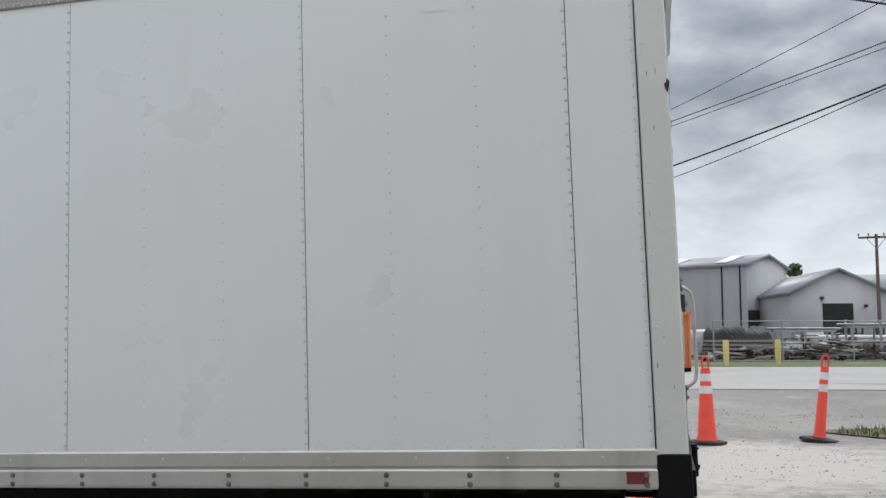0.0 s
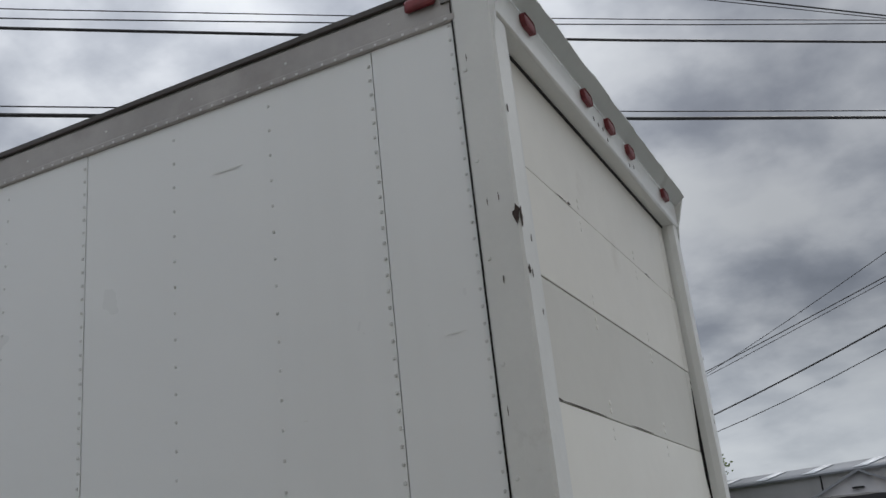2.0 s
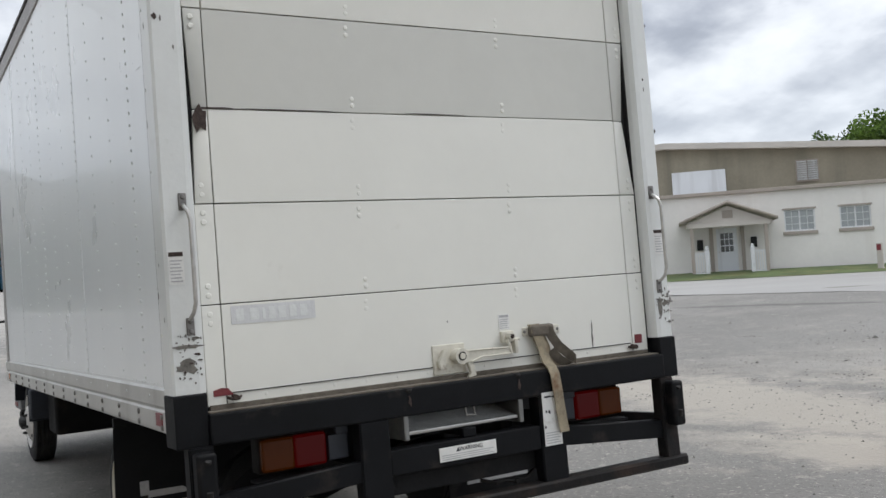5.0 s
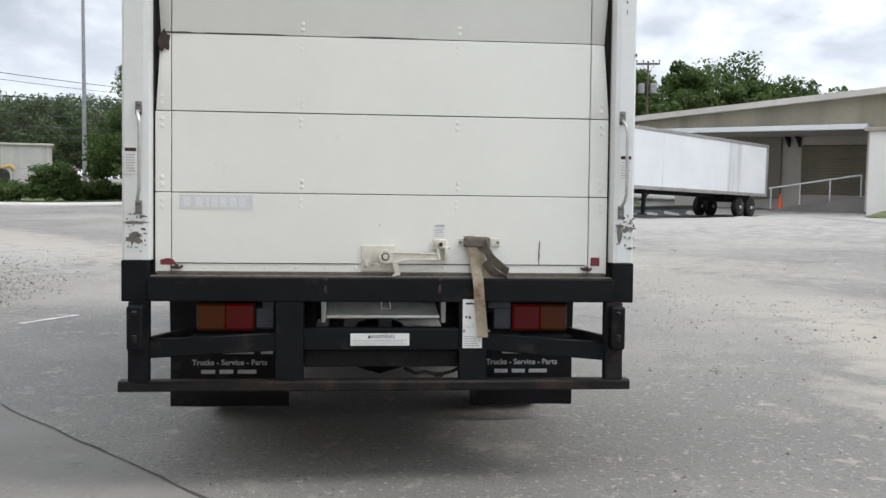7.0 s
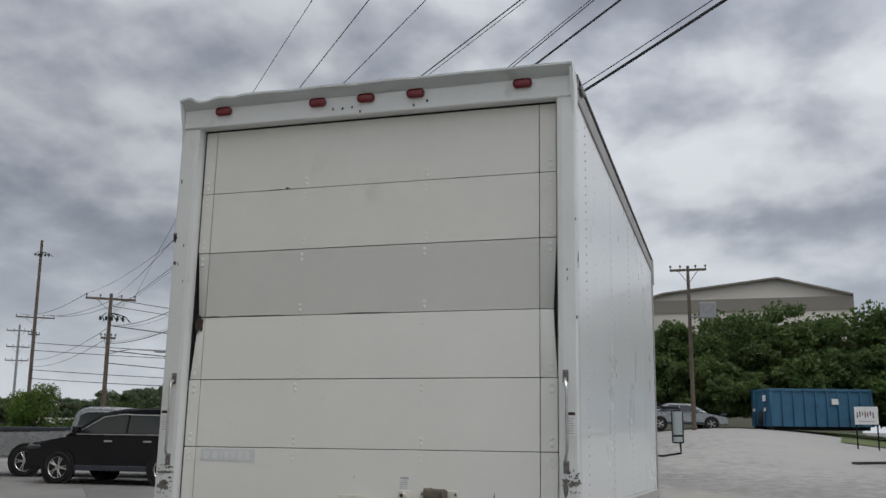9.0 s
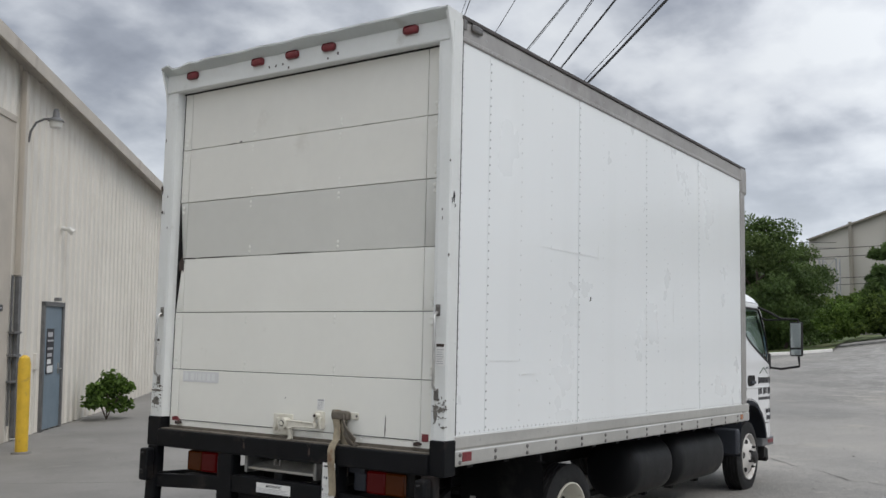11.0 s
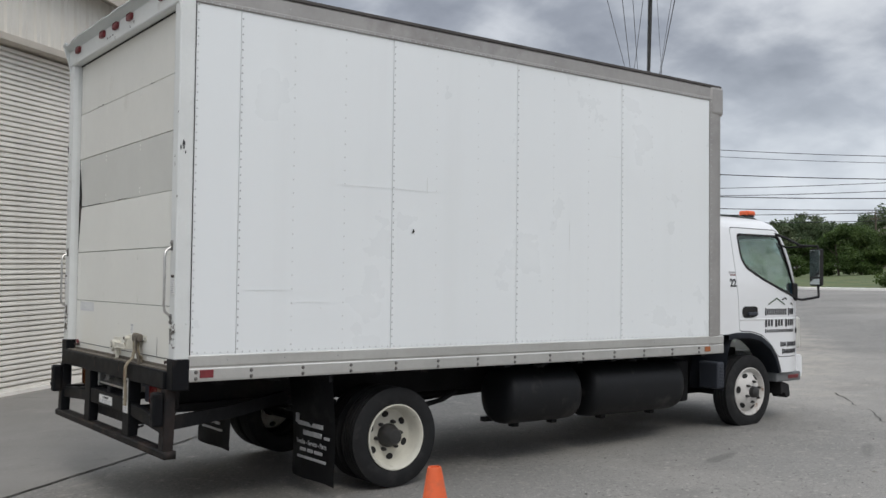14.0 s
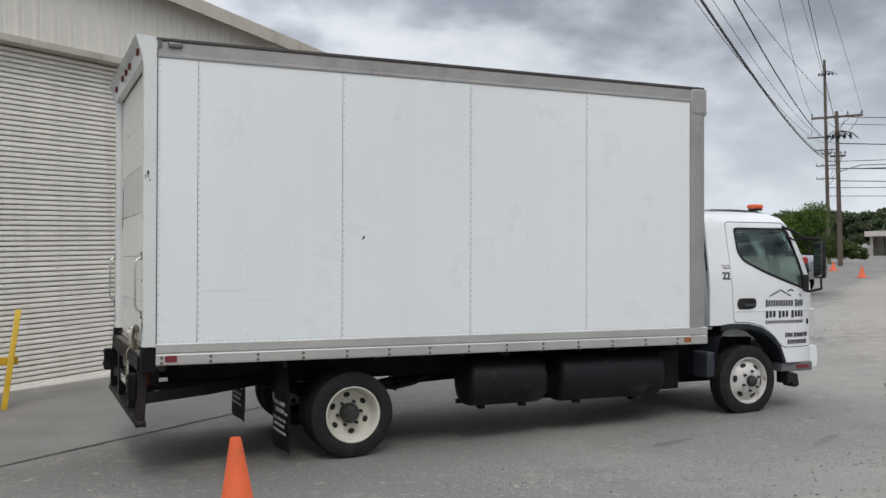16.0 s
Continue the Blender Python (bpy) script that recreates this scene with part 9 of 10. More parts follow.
for v in bm.verts:
    if v.co.z > 5.5:
        v.co.x = min(11, max(4, v.co.x))
part("roof", bm, M["brown_roof"], br)
bm = B()
box(bm, 15.9, 18.1, 0.2, 6.2, 0, 2.6, 0.04)
rcn = part("shipping_container", bm, M["red_steel"], None)
rcn.matrix_world = facing(p, (-0.30, 0.954), -0.2)
tagged(rcn, "red steel container beside the white building", "container")
p = spot(1.3, 8.2, 131.95, 146)
fb = empty("roadside_building", facing(p, (-0.62, 0.785), p.z), "long low beige building with a flat pale roof beside the road", "building")
bm = B()
box(bm, 0, 0.4, 0, 10, 0, 2.7)
box(bm, 0.4, 4.6, 2.4, 10, 0, 2.7)
box(bm, 4.6, 19.5, 0, 10, 0, 2.7)
part("wall", bm, M["hangar"], fb)
bm = B()
box(bm, -0.6, 20.0, -0.8, 10.5, 2.7, 3.45, 0.03)
part("roof", bm, M["fascia"], fb)
for x in (1.8, 3.2):
    bm = B()
    box(bm, x, x + 0.15, 0.1, 0.25, 0, 2.7)
    part("porch_post", bm, M["dark"], fb)
for x in (8.0, 12.5):
    bm = B()
    box(bm, x, x + 0.9, -0.02, 0.02, 0.9, 1.9)
    part("window", bm, M["car_glass"], fb)
bm = B()
box(bm, 15.5, 19.4, -0.02, 0.02, 0.0, 2.5)
part("shutter", bm, M["hangar_band"], fb)
p = spot(3.0, 5.75, 114.9, 100, 0.5)
ld = empty("wheel_loader", facing(p, (-0.30, 0.954)) @ Matrix.Scale(1.12, 4), "faded yellow wheel loader behind the fence", "loader")
bm = B()
prism(bm, [(0.25, 0.8), (0.25, 1.8), (0.5, 1.98), (1.75, 1.98), (1.85, 0.8)], "y", 0, 1.6, 0.06)
part("engine_hood", bm, M["loader_yellow"], ld)
bm = B()
box(bm, 0.7, 1.25, -0.012, 0.0, 1.3, 1.7)
part("grille", bm, M["dark"], ld)
bm = B()
box(bm, 1.95, 2.75, 0.15, 1.45, 1.5, 2.72, 0.05, 3)
part("operator_cab", bm, M["car_glass"], ld)
bm = B()
for x in (1.9, 2.72):
    for y in (0.1, 1.4):
        box(bm, x, x + 0.09, y, y + 0.09, 1.2, 2.75)
box(bm, 1.9, 2.81, 0.1, 1.49, 1.0, 1.5)
part("cab_posts", bm, M["dark"], ld)
bm = B()
box(bm, 1.82, 2.9, 0.0, 1.6, 2.75, 2.87, 0.03)
part("cab_roof", bm, M["dark"], ld)
bm = B()
cyl(bm, (1.5, 0.5, 1.95), (1.5, 0.5, 2.55), 0.06, seg=8)
part("exhaust", bm, M["dark"], ld)
bm = B()
tube(bm, [(2.6, 0.8, 1.35), (3.3, 0.8, 1.45), (3.8, 0.8, 1.6), (4.15, 0.8, 1.2)], 0.2, 8)
part("boom", bm, M["loader_yellow"], ld)
for x in (0.8, 3.1):
    bm = B()
    lathe(bm, [(0, 0.3), (0, 0.6), (0.1, 0.72), (0.45, 0.72), (0.5, 0.6)], (x, -0.3, 0.72), "y", 20)
    part("wheel", bm, M["rubber"], ld)


def lattice(p, H, w, label):
    t = empty("lattice_mast", Matrix.Translation(p), label, "mast", "lattice masts")
    for sx in (-1, 1):
        for sy in (-1, 1):
            bm = B()
            cyl(bm, (sx * w, sy * w, 0), (sx * w, sy * w, H), 0.04, seg=6)
            part("leg", bm, M["galv"], t)
    bm = B()
    n = int(H / (2 * w))
    for k in range(n):
        z0, z1 = k * H / n, (k + 1) * H / n
        for a, b in (((-1, -1), (1, -1)), ((1, -1), (1, 1)), ((1, 1), (-1, 1)), ((-1, 1), (-1, -1))):
            cyl(bm, (a[0] * w, a[1] * w, z0), (b[0] * w, b[1] * w, z1), 0.025, seg=5)
    part("bracing", bm, M["galv"], t)


lattice(spot(3.85, 4.55, 102.85, 70), 5.6, 0.55, "grey lattice steel mast by the trees")
lattice(spot(3.85, 4.55, 105.2, 72), 5.4, 0.5, "grey lattice steel mast by the trees")


# ---------------------------------------------------------------- vehicles
def vehicle(name, m, prof, green, W, wheels, R, mats, label, category, windows, lamps=True, tail="lens_red"):
    """prof: lower body in x and z; green: the glasshouse; windows: side panes. x = 0 is the nose; W is the width."""
    v = empty(name, m, label, category)
    H = W / 2
    bm = B()
    prism(bm, prof, "y", -H, H)
    for q in bm.verts:
        if q.co.z > 0.72:
            q.co.y *= 0.965
    bmesh.ops.bevel(bm, geom=[e for e in bm.edges if abs(e.verts[0].co.y - e.verts[1].co.y) < 0.02], offset=0.06, segments=3, affect="EDGES")
    part("body", bm, mats[0], v, smooth=50)
    bm = B()
    prism(bm, green, "y", -H * 0.93, H * 0.93)
    zlo, zhi = min(p_[1] for p_ in green), max(p_[1] for p_ in green)
    for q in bm.verts:
        k = (q.co.z - zlo) / (zhi - zlo)
        q.co.y *= 1 - 0.20 * k
    bmesh.ops.bevel(bm, geom=list(bm.edges), offset=0.05, segments=3, affect="EDGES")
    part("cabin", bm, mats[0], v, smooth=50)
    for s in (1, -1):
        for pane in windows:
            bm = B()
            prism(bm, pane, "y", s * H * 0.93, s * (H * 0.93 + 0.01))
            for q in bm.verts:
                k = (q.co.z - zlo) / (zhi - zlo)
                q.co.y *= 1 - 0.20 * k
            part("side_window", bm, M["car_glass"], v)
        bm = B()
        zz = min(p_[1] for w_ in windows for p_ in w_) - 0.015
        box(bm, min(p_[0] for w_ in windows for p_ in w_), max(p_[0] for w_ in windows for p_ in w_), s * H * 0.935, s * H * 0.935 + s * 0.02, zz - 0.02, zz)
        part("chrome_strip", bm, M["chrome"], v)
        bm = B()
        line = [p_ for w_ in windows for p_ in w_ if p_[1] > zz + 0.04]
        line = [(min(p_[0] for w_ in windows for p_ in w_) - 0.03, zz)] + sorted(line)
        tube(bm, [(x_, s * (H * 0.93 * (1 - 0.20 * (z_ + 0.015 - zlo) / (zhi - zlo)) + 0.014), z_ + 0.015) for x_, z_ in line], 0.011, 6)
        part("chrome_strip", bm, M["chrome"], v)
        bm = B()
        x0 = windows[0][0][0]
        box(bm, x0 + 0.02, x0 + 0.18, s * (H + 0.01), s * (H + 0.20), zz + 0.02, zz + 0.17, 0.03, 3)
        part("door_mirror", bm, mats[0], v)
        for x in (x0 + 0.75, x0 + 1.75):
            bm = B()
            box(bm, x, x + 0.2, s * (H - 0.012), s * (H + 0.02), zz - 0.18, zz - 0.14, 0.008)
            part("door_handle", bm, M["chrome"], v)
        bm = B()
        box(bm, wheels[0] + 0.4, wheels[1] - 0.4, s * (H - 0.03), s * (H + 0.012), 0.30, 0.42, 0.02)
        part("sill", bm, M["cab_dark"], v)
        for x in wheels:
            # a black disc paints the unlit wheel well inside the arch ring
            bm = B()
            lathe(bm, [(s * 0.012, 0.0005), (s * 0.012, R + 0.075)], (x, s * (H - 0.002), R), "y", 36, close=False)
            lathe(bm, [(s * 0.0, R + 0.075), (s * 0.02, R + 0.075), (s * 0.02, R + 0.035), (s * 0.0, R + 0.03)], (x, s * (H), R), "y", 36, close=False)
            part("wheel_arch", bm, M["seal"], v)
            w = empty("wheel")
            w.parent = v
            bm = B()
            lathe(bm, [(-s * 0.16, R * 0.65), (-s * 0.18, R * 0.9), (-s * 0.14, R), (s * 0.02, R), (s * 0.05, R * 0.9), (s * 0.045, R * 0.67)], (x, s * (H - 0.015), R), "y", 36, close=False)
            part("tyre", bm, M["rubber"], w, smooth=40)
            bm = B()
            lathe(bm, [(s * 0.046, R * 0.67), (s * 0.03, R * 0.63), (-s * 0.03, R * 0.60)], (x, s * (H - 0.015), R), "y", 30, close=False)
            lathe(bm, [(s * 0.034, 0.0005), (s * 0.034, R * 0.15), (s * 0.02, R * 0.2)], (x, s * (H - 0.015), R), "y", 16, close=False)
            for k in range(5):
                a0 = 2 * math.pi * k / 5
                for da in (-0.16, 0.16):
                    p0 = Vector((x + R * 0.12 * math.cos(a0), s * (H + 0.012), R + R * 0.12 * math.sin(a0)))
                    p1 = Vector((x + R * 0.63 * math.cos(a0 + da), s * (H + 0.012), R + R * 0.63 * math.sin(a0 + da)))
                    cyl(bm, p0, p1, 0.018, 0.014, 6)
            part("rim", bm, M["chrome"], w)
    if lamps:
        for s in (1, -1):
            bm = B()
            a, b = sorted((s * H * 0.55, s * H * 0.985))
            box(bm, 0.05, 0.40, a, b, 0.76, 0.86, 0.035, 3)
            part("headlight", bm, M["car_glass"], v)
            bm = B()
            xe = max(p_[0] for p_ in prof)
            a, b = sorted((s * H * 0.62, s * H * 0.985))
            box(bm, xe - 0.32, xe - 0.02, a, b, 0.92, 1.10, 0.04, 3)
            part("tail_light", bm, M[tail], v)
    bm = B()
    fx = [q for q in green if q[1] == zhi]
    f0, f1 = green[0], min(fx)
    d = Vector((f1[0] - f0[0], f1[1] - f0[1])).normalized()
    n = Vector((-d.y, d.x))
    a = Vector(f0) + d * 0.08 + n * 0.012
    b = Vector(f1) - d * 0.08 + n * 0.012
    vs = [bm.verts.new(q) for q in ((a.x, -H * 0.84, a.y), (a.x, H * 0.84, a.y), (b.x, H * 0.70, b.y), (b.x, -H * 0.70, b.y))]
    bm.faces.new(vs)
    bmesh.ops.solidify(bm, geom=list(bm.faces), thickness=0.004)
    part("windscreen", bm, M["car_glass"], v)
    return v


suv_prof = [(0.05, 0.30), (0.0, 0.45), (0.02, 0.72), (0.15, 0.90), (0.9, 1.02), (1.25, 1.07), (4.30, 1.10), (4.44, 1.0), (4.48, 0.6), (4.40, 0.32)]
suv_green = [(0.92, 1.04), (1.90, 1.60), (2.45, 1.69), (3.5, 1.67), (3.98, 1.58), (4.34, 1.10)]
suv_win = [[(1.32, 1.13), (1.93, 1.48), (2.40, 1.54), (2.55, 1.54), (2.55, 1.13)], [(2.60, 1.13), (2.60, 1.53), (3.42, 1.52), (3.42, 1.13)], [(3.48, 1.15), (3.48, 1.51), (3.72, 1.46), (4.0, 1.20)]]
rear_ax, front_ax = Vector((-17.4, -11.5, 0)), Vector((-17.3, -14.6, 0))
sd = (rear_ax - front_ax)
nose = front_ax - sd.normalized() * 0.92 * 1.12
vehicle("black_suv", facing((nose.x, nose.y, ground_z(nose.x, nose.y)), sd) @ Matrix.Scale(1.12, 4), suv_prof, suv_green, 1.84, (0.92, 3.62), 0.36, (M["car_black"],), "black SUV parked on the gravel lot", "car", suv_win)
pk_prof = [(0.05, 0.45), (0.0, 0.6), (0.03, 0.95), (0.2, 1.10), (1.35, 1.16), (3.55, 1.20), (6.25, 1.20), (6.28, 0.62), (6.2, 0.48)]
pk_green = [(1.40, 1.16), (2.05, 1.74), (2.5, 1.86), (3.25, 1.86), (3.52, 1.72), (3.62, 1.18)]
pk_win = [[(1.75, 1.24), (2.15, 1.62), (2.48, 1.70), (2.48, 1.24)], [(2.55, 1.24), (2.55, 1.71), (3.20, 1.70), (3.38, 1.62), (3.42, 1.24)]]
ptd = Vector((0.20, -0.98, 0))
tailp = spot(4.88, 2.06, 131.5, 31.9)
pkn = tailp - ptd * 6.28 * 1.05
pkt = vehicle("pickup_truck", facing((pkn.x, pkn.y, ground_z(pkn.x, pkn.y)), ptd) @ Matrix.Scale(1.05, 4), pk_prof, pk_green, 1.95, (0.95, 4.75), 0.40, (M["car_silver"],), "silver pickup truck parked beyond the black SUV", "truck", pk_win)
bm = B()
box(bm, 3.75, 6.22, -0.82, 0.82, 1.195, 1.215, 0.004)
part("bed_floor", bm, M["cab_dark"], pkt)
for s in (1, -1):
    bm = B()
    box(bm, 3.70, 6.26, min(s * 0.82, s * 0.95), max(s * 0.82, s * 0.95), 1.19, 1.30, 0.02)
    part("bed_rail", bm, M["cab_dark"], pkt)
bm = B()
box(bm, 6.16, 6.30, -0.93, 0.93, 0.66, 1.30, 0.03)
part("tailgate", bm, M["car_silver"], pkt)
bm = B()
box(bm, 6.24, 6.45, -0.92, 0.92, 0.46, 0.64, 0.03)
part("rear_bumper", bm, M["chrome"], pkt)
cp = spot(4.9, 1.9, 92.7, 54)
vehicle("silver_sedan", facing(cp, (-0.25, 0.97), cp.z) @ pose(2.2, 0, 0, 0, 0, 180), [(0.05, 0.25), (0, 0.4), (0.05, 0.66), (1.1, 0.86), (4.3, 0.92), (4.6, 0.82), (4.62, 0.35)], [(1.0, 0.86), (1.9, 1.36), (3.1, 1.40), (4.1, 0.92)], 1.78,
        (0.9, 3.6), 0.32, (M["car_silver"],), "silver sedan at the far edge of the gravel", "car", [[(1.5, 0.95), (1.98, 1.27), (2.5, 1.30), (2.5, 0.95)], [(2.56, 0.95), (2.56, 1.30), (3.05, 1.29), (3.7, 0.97)]])


p = spot(1.4, 8.1, 127.2, 116)
rc = vehicle("red_sedan", facing((p.x, p.y, ground_z(p.x, p.y)), (-0.80, -0.60)), [(0.05, 0.25), (0, 0.4), (0.05, 0.66), (1.1, 0.86), (4.3, 0.92), (4.6, 0.82), (4.62, 0.35)], [(1.0, 0.86), (1.9, 1.36), (3.1, 1.40), (4.1, 0.92)], 1.76,
             (0.9, 3.6), 0.32, (M["red_steel"],), "dark red sedan on the far road", "car", [[(1.5, 0.95), (1.98, 1.27), (2.5, 1.30), (2.5, 0.95)], [(2.56, 0.95), (2.56, 1.30), (3.05, 1.29), (3.7, 0.97)]])
tree(spot(1.4, 8.1, 126.2, 96), 3.9, 2.2, 37, 12000, 0.085, M["leaf_bright"], "round bushy green tree beside the far road", 0.05)
tree(spot(1.4, 8.1, 129.5, 92), 4.0, 2.1, 41, 12000, 0.085, M["leaf"], "round bushy green tree before the beige building", 0.05)
tree(spot(0.8, 8.84, 135.3, 76), 4.3, 2.6, 42, 14000, 0.085, M["leaf_bright"], "broad green tree beside the wooden poles", -0.1)
woods("pole_bush", [(*spot(0.8, 8.84, az, 69), h, r) for az, h, r in ((133.5, 1.5, 0.9), (132.9, 1.2, 0.8), (134.2, 1.9, 1.0))], 16, 0.07, 3000, M["leaf"], "dark green bush at the foot of the wooden poles")
for k, (az, d, h, r) in enumerate(((123.5, 98, 3.6, 1.9), (122.3, 100, 4.0, 2.1), (121.3, 98, 5.0, 2.3), (120.2, 100, 4.9, 2.3), (119.2, 102, 5.0, 2.4))):
    tree(spot(1.84, 7.45, az, d), h, r, 60 + k, 7000, 0.11, M["leaf"], "dark young tree at the edge of the lot", -0.12)

# ---------------------------------------------------------------- poles and wires
def pole(p, top, arms, label, r=0.14, mat=None, extra=None, lean=0.0, azarm=0.0):
    """A utility pole; arms: (height, half length). The arms lie across azarm."""
    q = empty("utility_pole", Matrix.Translation(p) @ pose(0, 0, 0, 0, lean, azarm), label, "utility pole", "utility poles")
    bm = B()
    cyl(bm, (0, 0, -0.6), (0, 0, top), r, r * 0.62, 14)
    part("shaft", bm, mat or M["wood_pole"], q)
    for z, w in arms:
        bm = B()
        box(bm, -0.13, -0.03, -w, w, z - 0.06, z + 0.06, 0.01)
        part("crossarm", bm, M["wood_pole"], q)
        bm = B()
        for s in (-1, 1):
            tube(bm, [(-0.14, s * w * 0.55, z - 0.02), (-0.12, 0, z - 0.7)], 0.02, 5)
        part("brace", bm, M["galv"], q)
        for f in (-0.96, -0.42, 0.42, 0.96):
            bm = B()
            lathe(bm, [(0, 0.02), (0.06, 0.02), (0.08, 0.055), (0.13, 0.05), (0.16, 0.06), (0.2, 0.02)], (-0.08, w * f, z + 0.06), "z", 10)
            part("insulator", bm, M["bumper_grey"], q)
    if extra == "transformer":
        for s in (-1, 1):
            bm = B()
            lathe(bm, [(0, 0.02), (0.02, 0.21), (0.58, 0.21), (0.62, 0.16), (0.64, 0.02)], (0, s * 0.36, top - 2.0), "z", 18)
            part("transformer", bm, M["galv"], q)
    if extra and "gear" in extra:
        bm = B()
        for k in range(5):
            tube(bm, [(0, 0.1 * k - 0.2, top - 1.1), (0.25, 0.3 * k - 0.4, top - 1.3), (0.15, 0.35 * k - 0.3, top - 1.6)], 0.03, 6)
            lathe(bm, [(0, 0.05), (0.1, 0.09), (0.25, 0.05)], (0.2, 0.3 * k - 0.5, top - 1.55), "z", 8)
        part("switch_gear", bm, M["dark"], q)
    if extra and "lamp" in extra:
        bm = B()
        tube(bm, [(0, 0, top - 3.4), (0.3, 1.2, top - 3.1), (0.4, 2.6, top - 3.15)], 0.035, 6)
        box(bm, 0.3, 0.5, 2.5, 3.2, top - 3.25, top - 3.08, 0.05, 3)
        part("street_lamp_arm", bm, M["galv"], q)
    if extra == "flood":
        bm = B()
        tube(bm, [(0, 0, top - 2.6), (0.3, 0.6, top - 2.6)], 0.05, 6)
        box(bm, 0.2, 0.5, 0.5, 1.3, top - 2.7, top - 1.9, 0.04)
        part("flood_lamp", bm, M["galv"], q)
    return q


LD = Vector((0.767, 0.641, 0)).normalized()        # the overhead line's direction
LP = Vector((-2.4, 2.7, 0))                         # it passes over this place
LN = Vector((-LD.y, LD.x, 0))
pb = Vector((-41.2, -31.4, 0))
ARM_AZ = math.degrees(math.atan2(LD.y, LD.x))
pole((pb.x, pb.y, -0.5), 9.3, [(9.0, 1.35), (6.8, 0.4)], "weathered wooden utility pole with a crossarm and switch gear", 0.15, None, "gear lamp", 0, ARM_AZ)
pole((-69.8, -60.2, -1.0), 19.8, [(12.4, 1.7), (10.8, 0.5)], "tall weathered wooden utility pole with two crossarms", 0.20, None, "gear", -1.5, ARM_AZ)
pole((-84, -74, -1.0), 13.5, [(12.8, 1.3), (11.0, 1.2), (9.5, 1.2)], "far utility pole with several arms", 0.18, M["galv"], None, 0, ARM_AZ)
pf = LP + LD * 46
pole((pf.x, pf.y, 0.4), 13.0, [(12.6, 1.35)], "wooden utility pole beyond the street", 0.15, None, None, 0, ARM_AZ)
pole(tuple(spot(-0.133, -5.347, -11.67, 62)), 7.2, [(7.0, 1.0)], "brown wooden utility pole in the yard", 0.13, None, None, 0, 80)
pole(tuple(spot(4.9, 1.9, 92.1, 50)), 8.2, [(8.0, 0.9)], "leaning wooden utility pole with a flood lamp", 0.12, None, "flood", 3.0, 0)
pole(tuple(spot(4.7, 0.35, 76.3, 64)), 8.9, [(8.75, 0.72)], "wooden utility pole with two transformers", 0.10, None, "transformer", 0, -15)
pole(tuple(spot(4.7, 0.35, 73.36, 62)), 8.75, [(8.6, 0.72)], "wooden utility pole with two transformers", 0.10, None, "transformer", 0, -15)
pole(tuple(spot(4.7, 0.35, 110.9, 92)), 10.3, [(10.0, 0.8)], "grey wooden utility pole by the fence", 0.15, None, None, 0, 20)
pole(tuple(spot(2.2, -2.7, 27.7, 48.45)), 7.4, [], "bare wooden pole beside the office gable", 0.11, None, None, 0.5, 0)
pole(tuple(spot(3.9, 4.6, 109.7, 60)), 11.5, [], "tall thin grey steel pole", 0.14, M["galv"], None, 0, 0)
pole(tuple(spot(1.6, 7.9, 119.5, 140)), 8.0, [(7.8, 1.0), (7.0, 0.8)], "far wooden utility pole beyond the road", 0.14, None, None, 0, 60)


def cable(a, b, r, sag, label, group="overhead cables", n=28):
    a, b = Vector(a), Vector(b)
    pts = [a.lerp(b, i / n) - Vector((0, 0, 4 * sag * (i / n) * (1 - i / n))) for i in range(n + 1)]
    bm = B()
    tube(bm, pts, r, 6)
    return tagged(part("overhead_cable", bm, M["wire"], None, smooth=80), label, "cable", group)


def along(dx, off, z0, zm, m, r, label):
    """A cable of the main line: it leaves the pole at z0, passes over the truck at zm with slope m and goes on over the street."""
    a, q = pb + LN * off, Vector((LP.x + dx, LP.y, 0))
    L = (q - a).length
    u, c = (q - a) / L, (z0 - zm + m * L) / L ** 2
    pts = [q + u * k + Vector((0, 0, zm + m * k + c * k * k)) for k in [-L + (L + 46) * i / 36 for i in range(37)]]
    bm = B()
    tube(bm, pts, r, 6)
    tagged(part("overhead_cable", bm, M["wire"], None, smooth=80), label, "cable", "overhead cables")


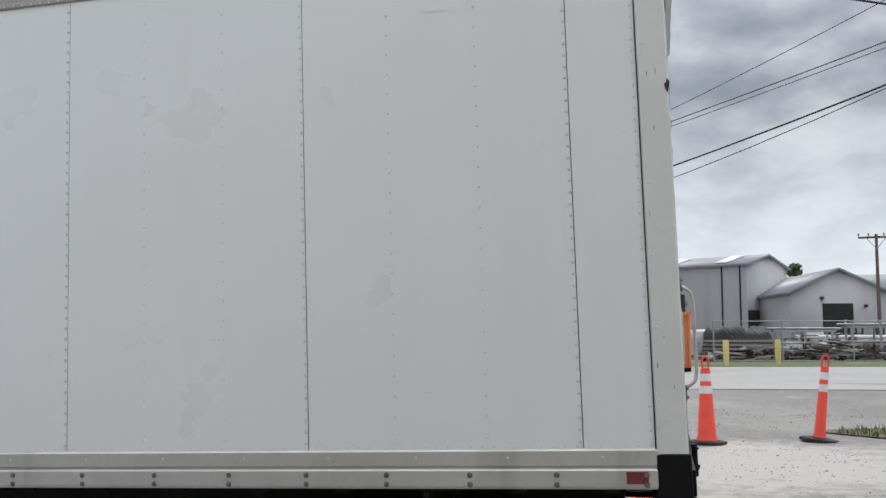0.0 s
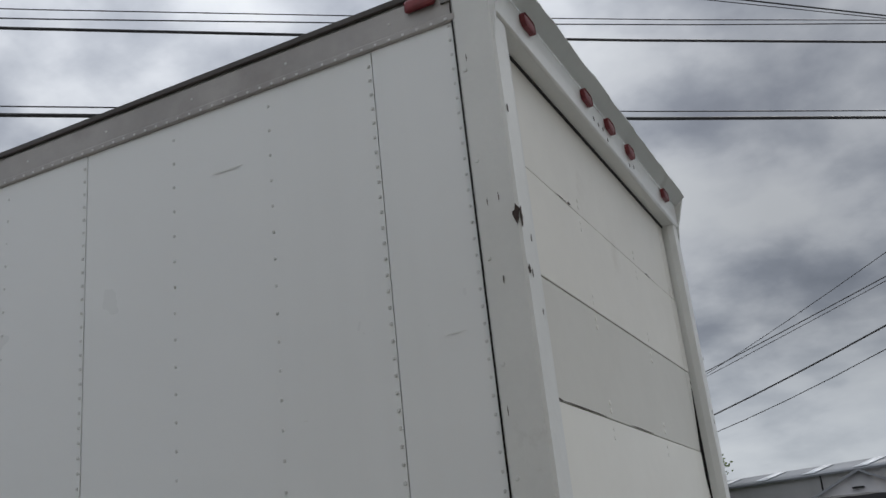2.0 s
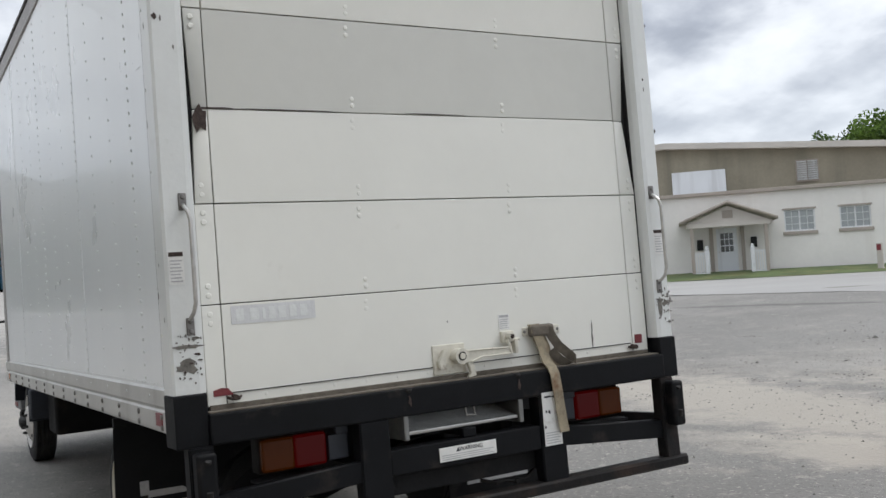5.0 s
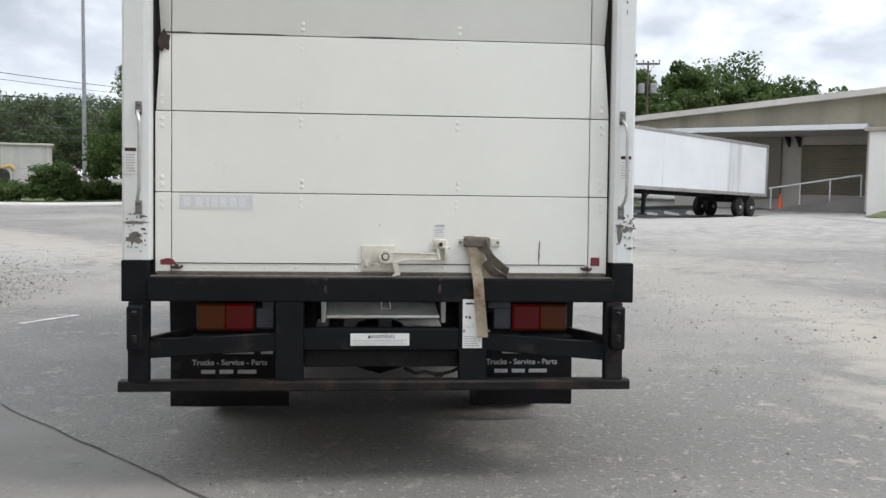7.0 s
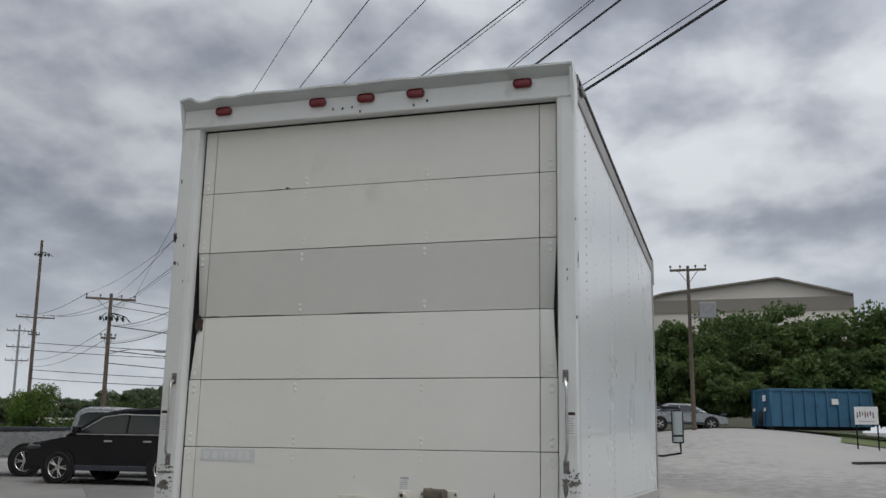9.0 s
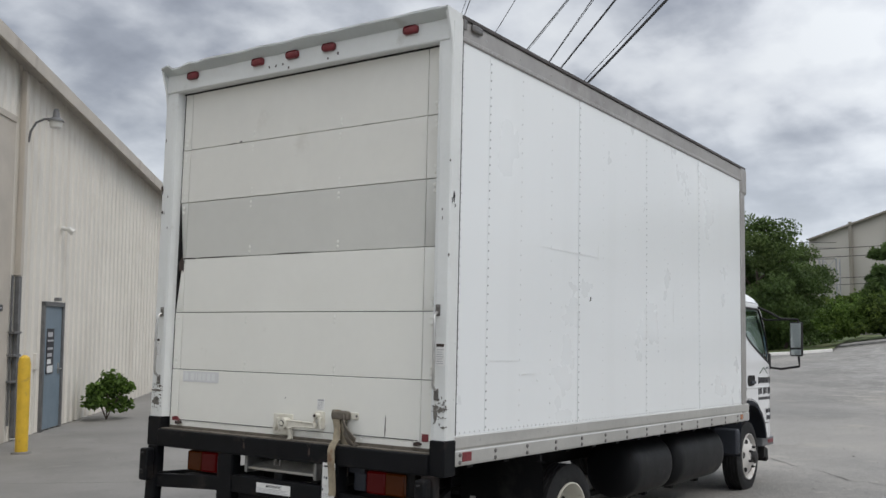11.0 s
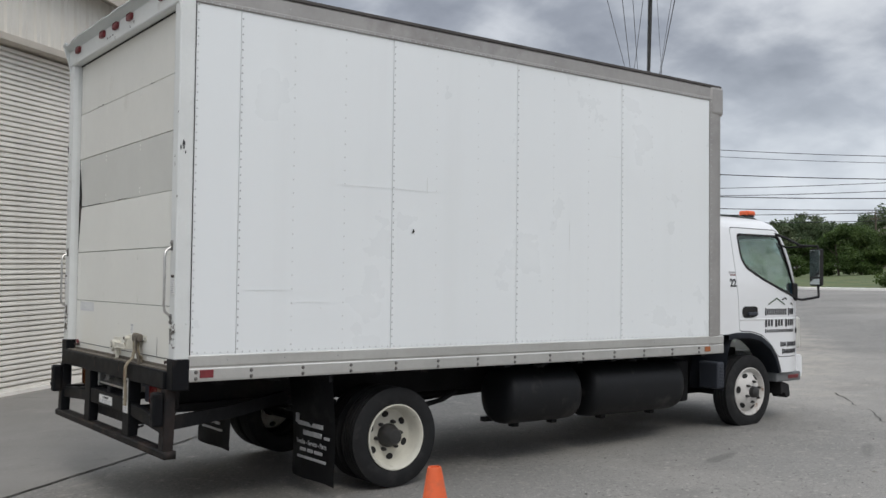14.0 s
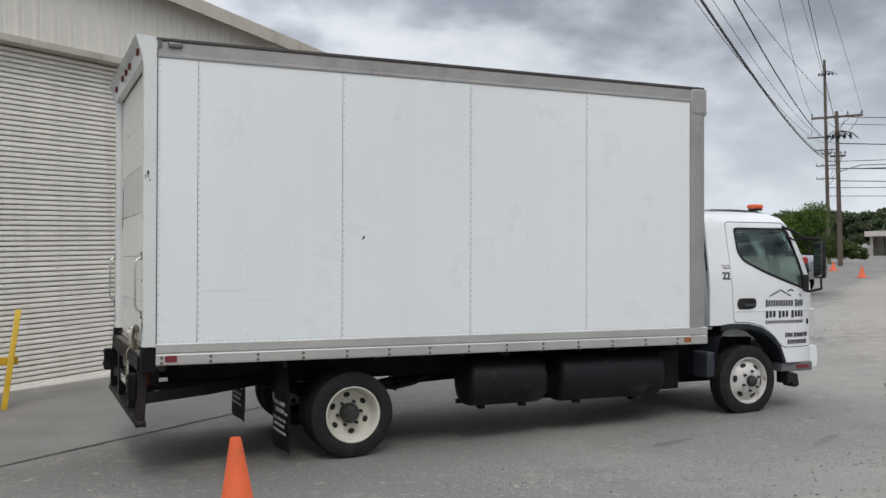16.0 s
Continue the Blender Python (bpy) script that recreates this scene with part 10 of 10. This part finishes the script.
along(-0.43, 0.0, 6.0, 5.325, 0.054, 0.017, "thick black telephone cable over the truck")
along(-0.40, 0.0, 6.1, 5.39, 0.054, 0.006, "thin black cable beside the thick one")
along(-0.50, 0.1, 7.0, 6.14, 0.066, 0.014, "black communication cable over the truck")
along(0.31, 0.2, 7.0, 5.98, 0.076, 0.006, "thin black cable over the truck")
along(0.05, 0.2, 7.1, 6.14, 0.072, 0.005, "thin black cable over the truck")
along(-1.9, 0.0, 7.6, 7.68, 0.002, 0.011, "black cable over the truck")
along(-1.6, 0.1, 7.6, 7.45, 0.002, 0.006, "thin black cable over the truck")
along(-1.31, -1.3, 8.74, 9.12, 0.10, 0.008, "thin black power line on the crossarm")
along(1.68, 0.3, 8.74, 7.88, 0.03, 0.008, "thin black power line on the crossarm")
along(0.20, 1.3, 8.74, 10.81, -0.02, 0.008, "thin black power line on the crossarm")
for k, (off, z) in enumerate(((-1.3, 8.74), (0.57, 8.74), (1.3, 8.74), (0.1, 7.0), (0.1, 6.4))):
    a, b = pb + LN * off, Vector((-69.8, -60.2, 0)) + LN * off
    cable((a.x, a.y, z), (b.x, b.y, z + (2.9 if z > 8 else 0.4)), 0.016, 0.5, "black cable between the tall poles")
# service drops across the street to the yard
yp = spot(2.2, -2.7, 27.7, 48.45)
for xa, za, zb, sag, r in ((11.11, 9.40, 5.4, 1.6, 0.008), (13.63, 8.34, 5.7, 0.65, 0.012), (12.03, 7.54, 5.1, 0.35, 0.008), (8.1, 6.18, 5.3, 1.35, 0.016), (16.44, 11.48, 5.9, 3.5, 0.011)):
    cable((xa, 3.5, za), (yp.x, yp.y, zb), r, sag, "thin black service cable across the street", "street cables")
# cables along the far road
for k, (z0, z1, r) in enumerate(((8.5, 7.4, 0.020), (8.1, 7.0, 0.016), (7.0, 6.2, 0.028), (5.6, 5.4, 0.028), (4.9, 4.7, 0.024))):
    a, b = pb + Vector((0, 0, z0 - 0.2)), spot(4.7, 0.35, 100.0, 70)
    cable((a.x, a.y, z0), (b.x - 6, b.y, z1 + 0.4), r, 0.5, "black cable along the far road", "road cables")
for k, (z0, z1) in enumerate(((9.0, 9.2), (8.3, 8.4), (6.5, 6.4), (5.7, 5.8))):
    cable((-69.8, -60.2, z0), (-92, -10, z1), 0.03, 0.8, "black cable along the far road", "road cables")
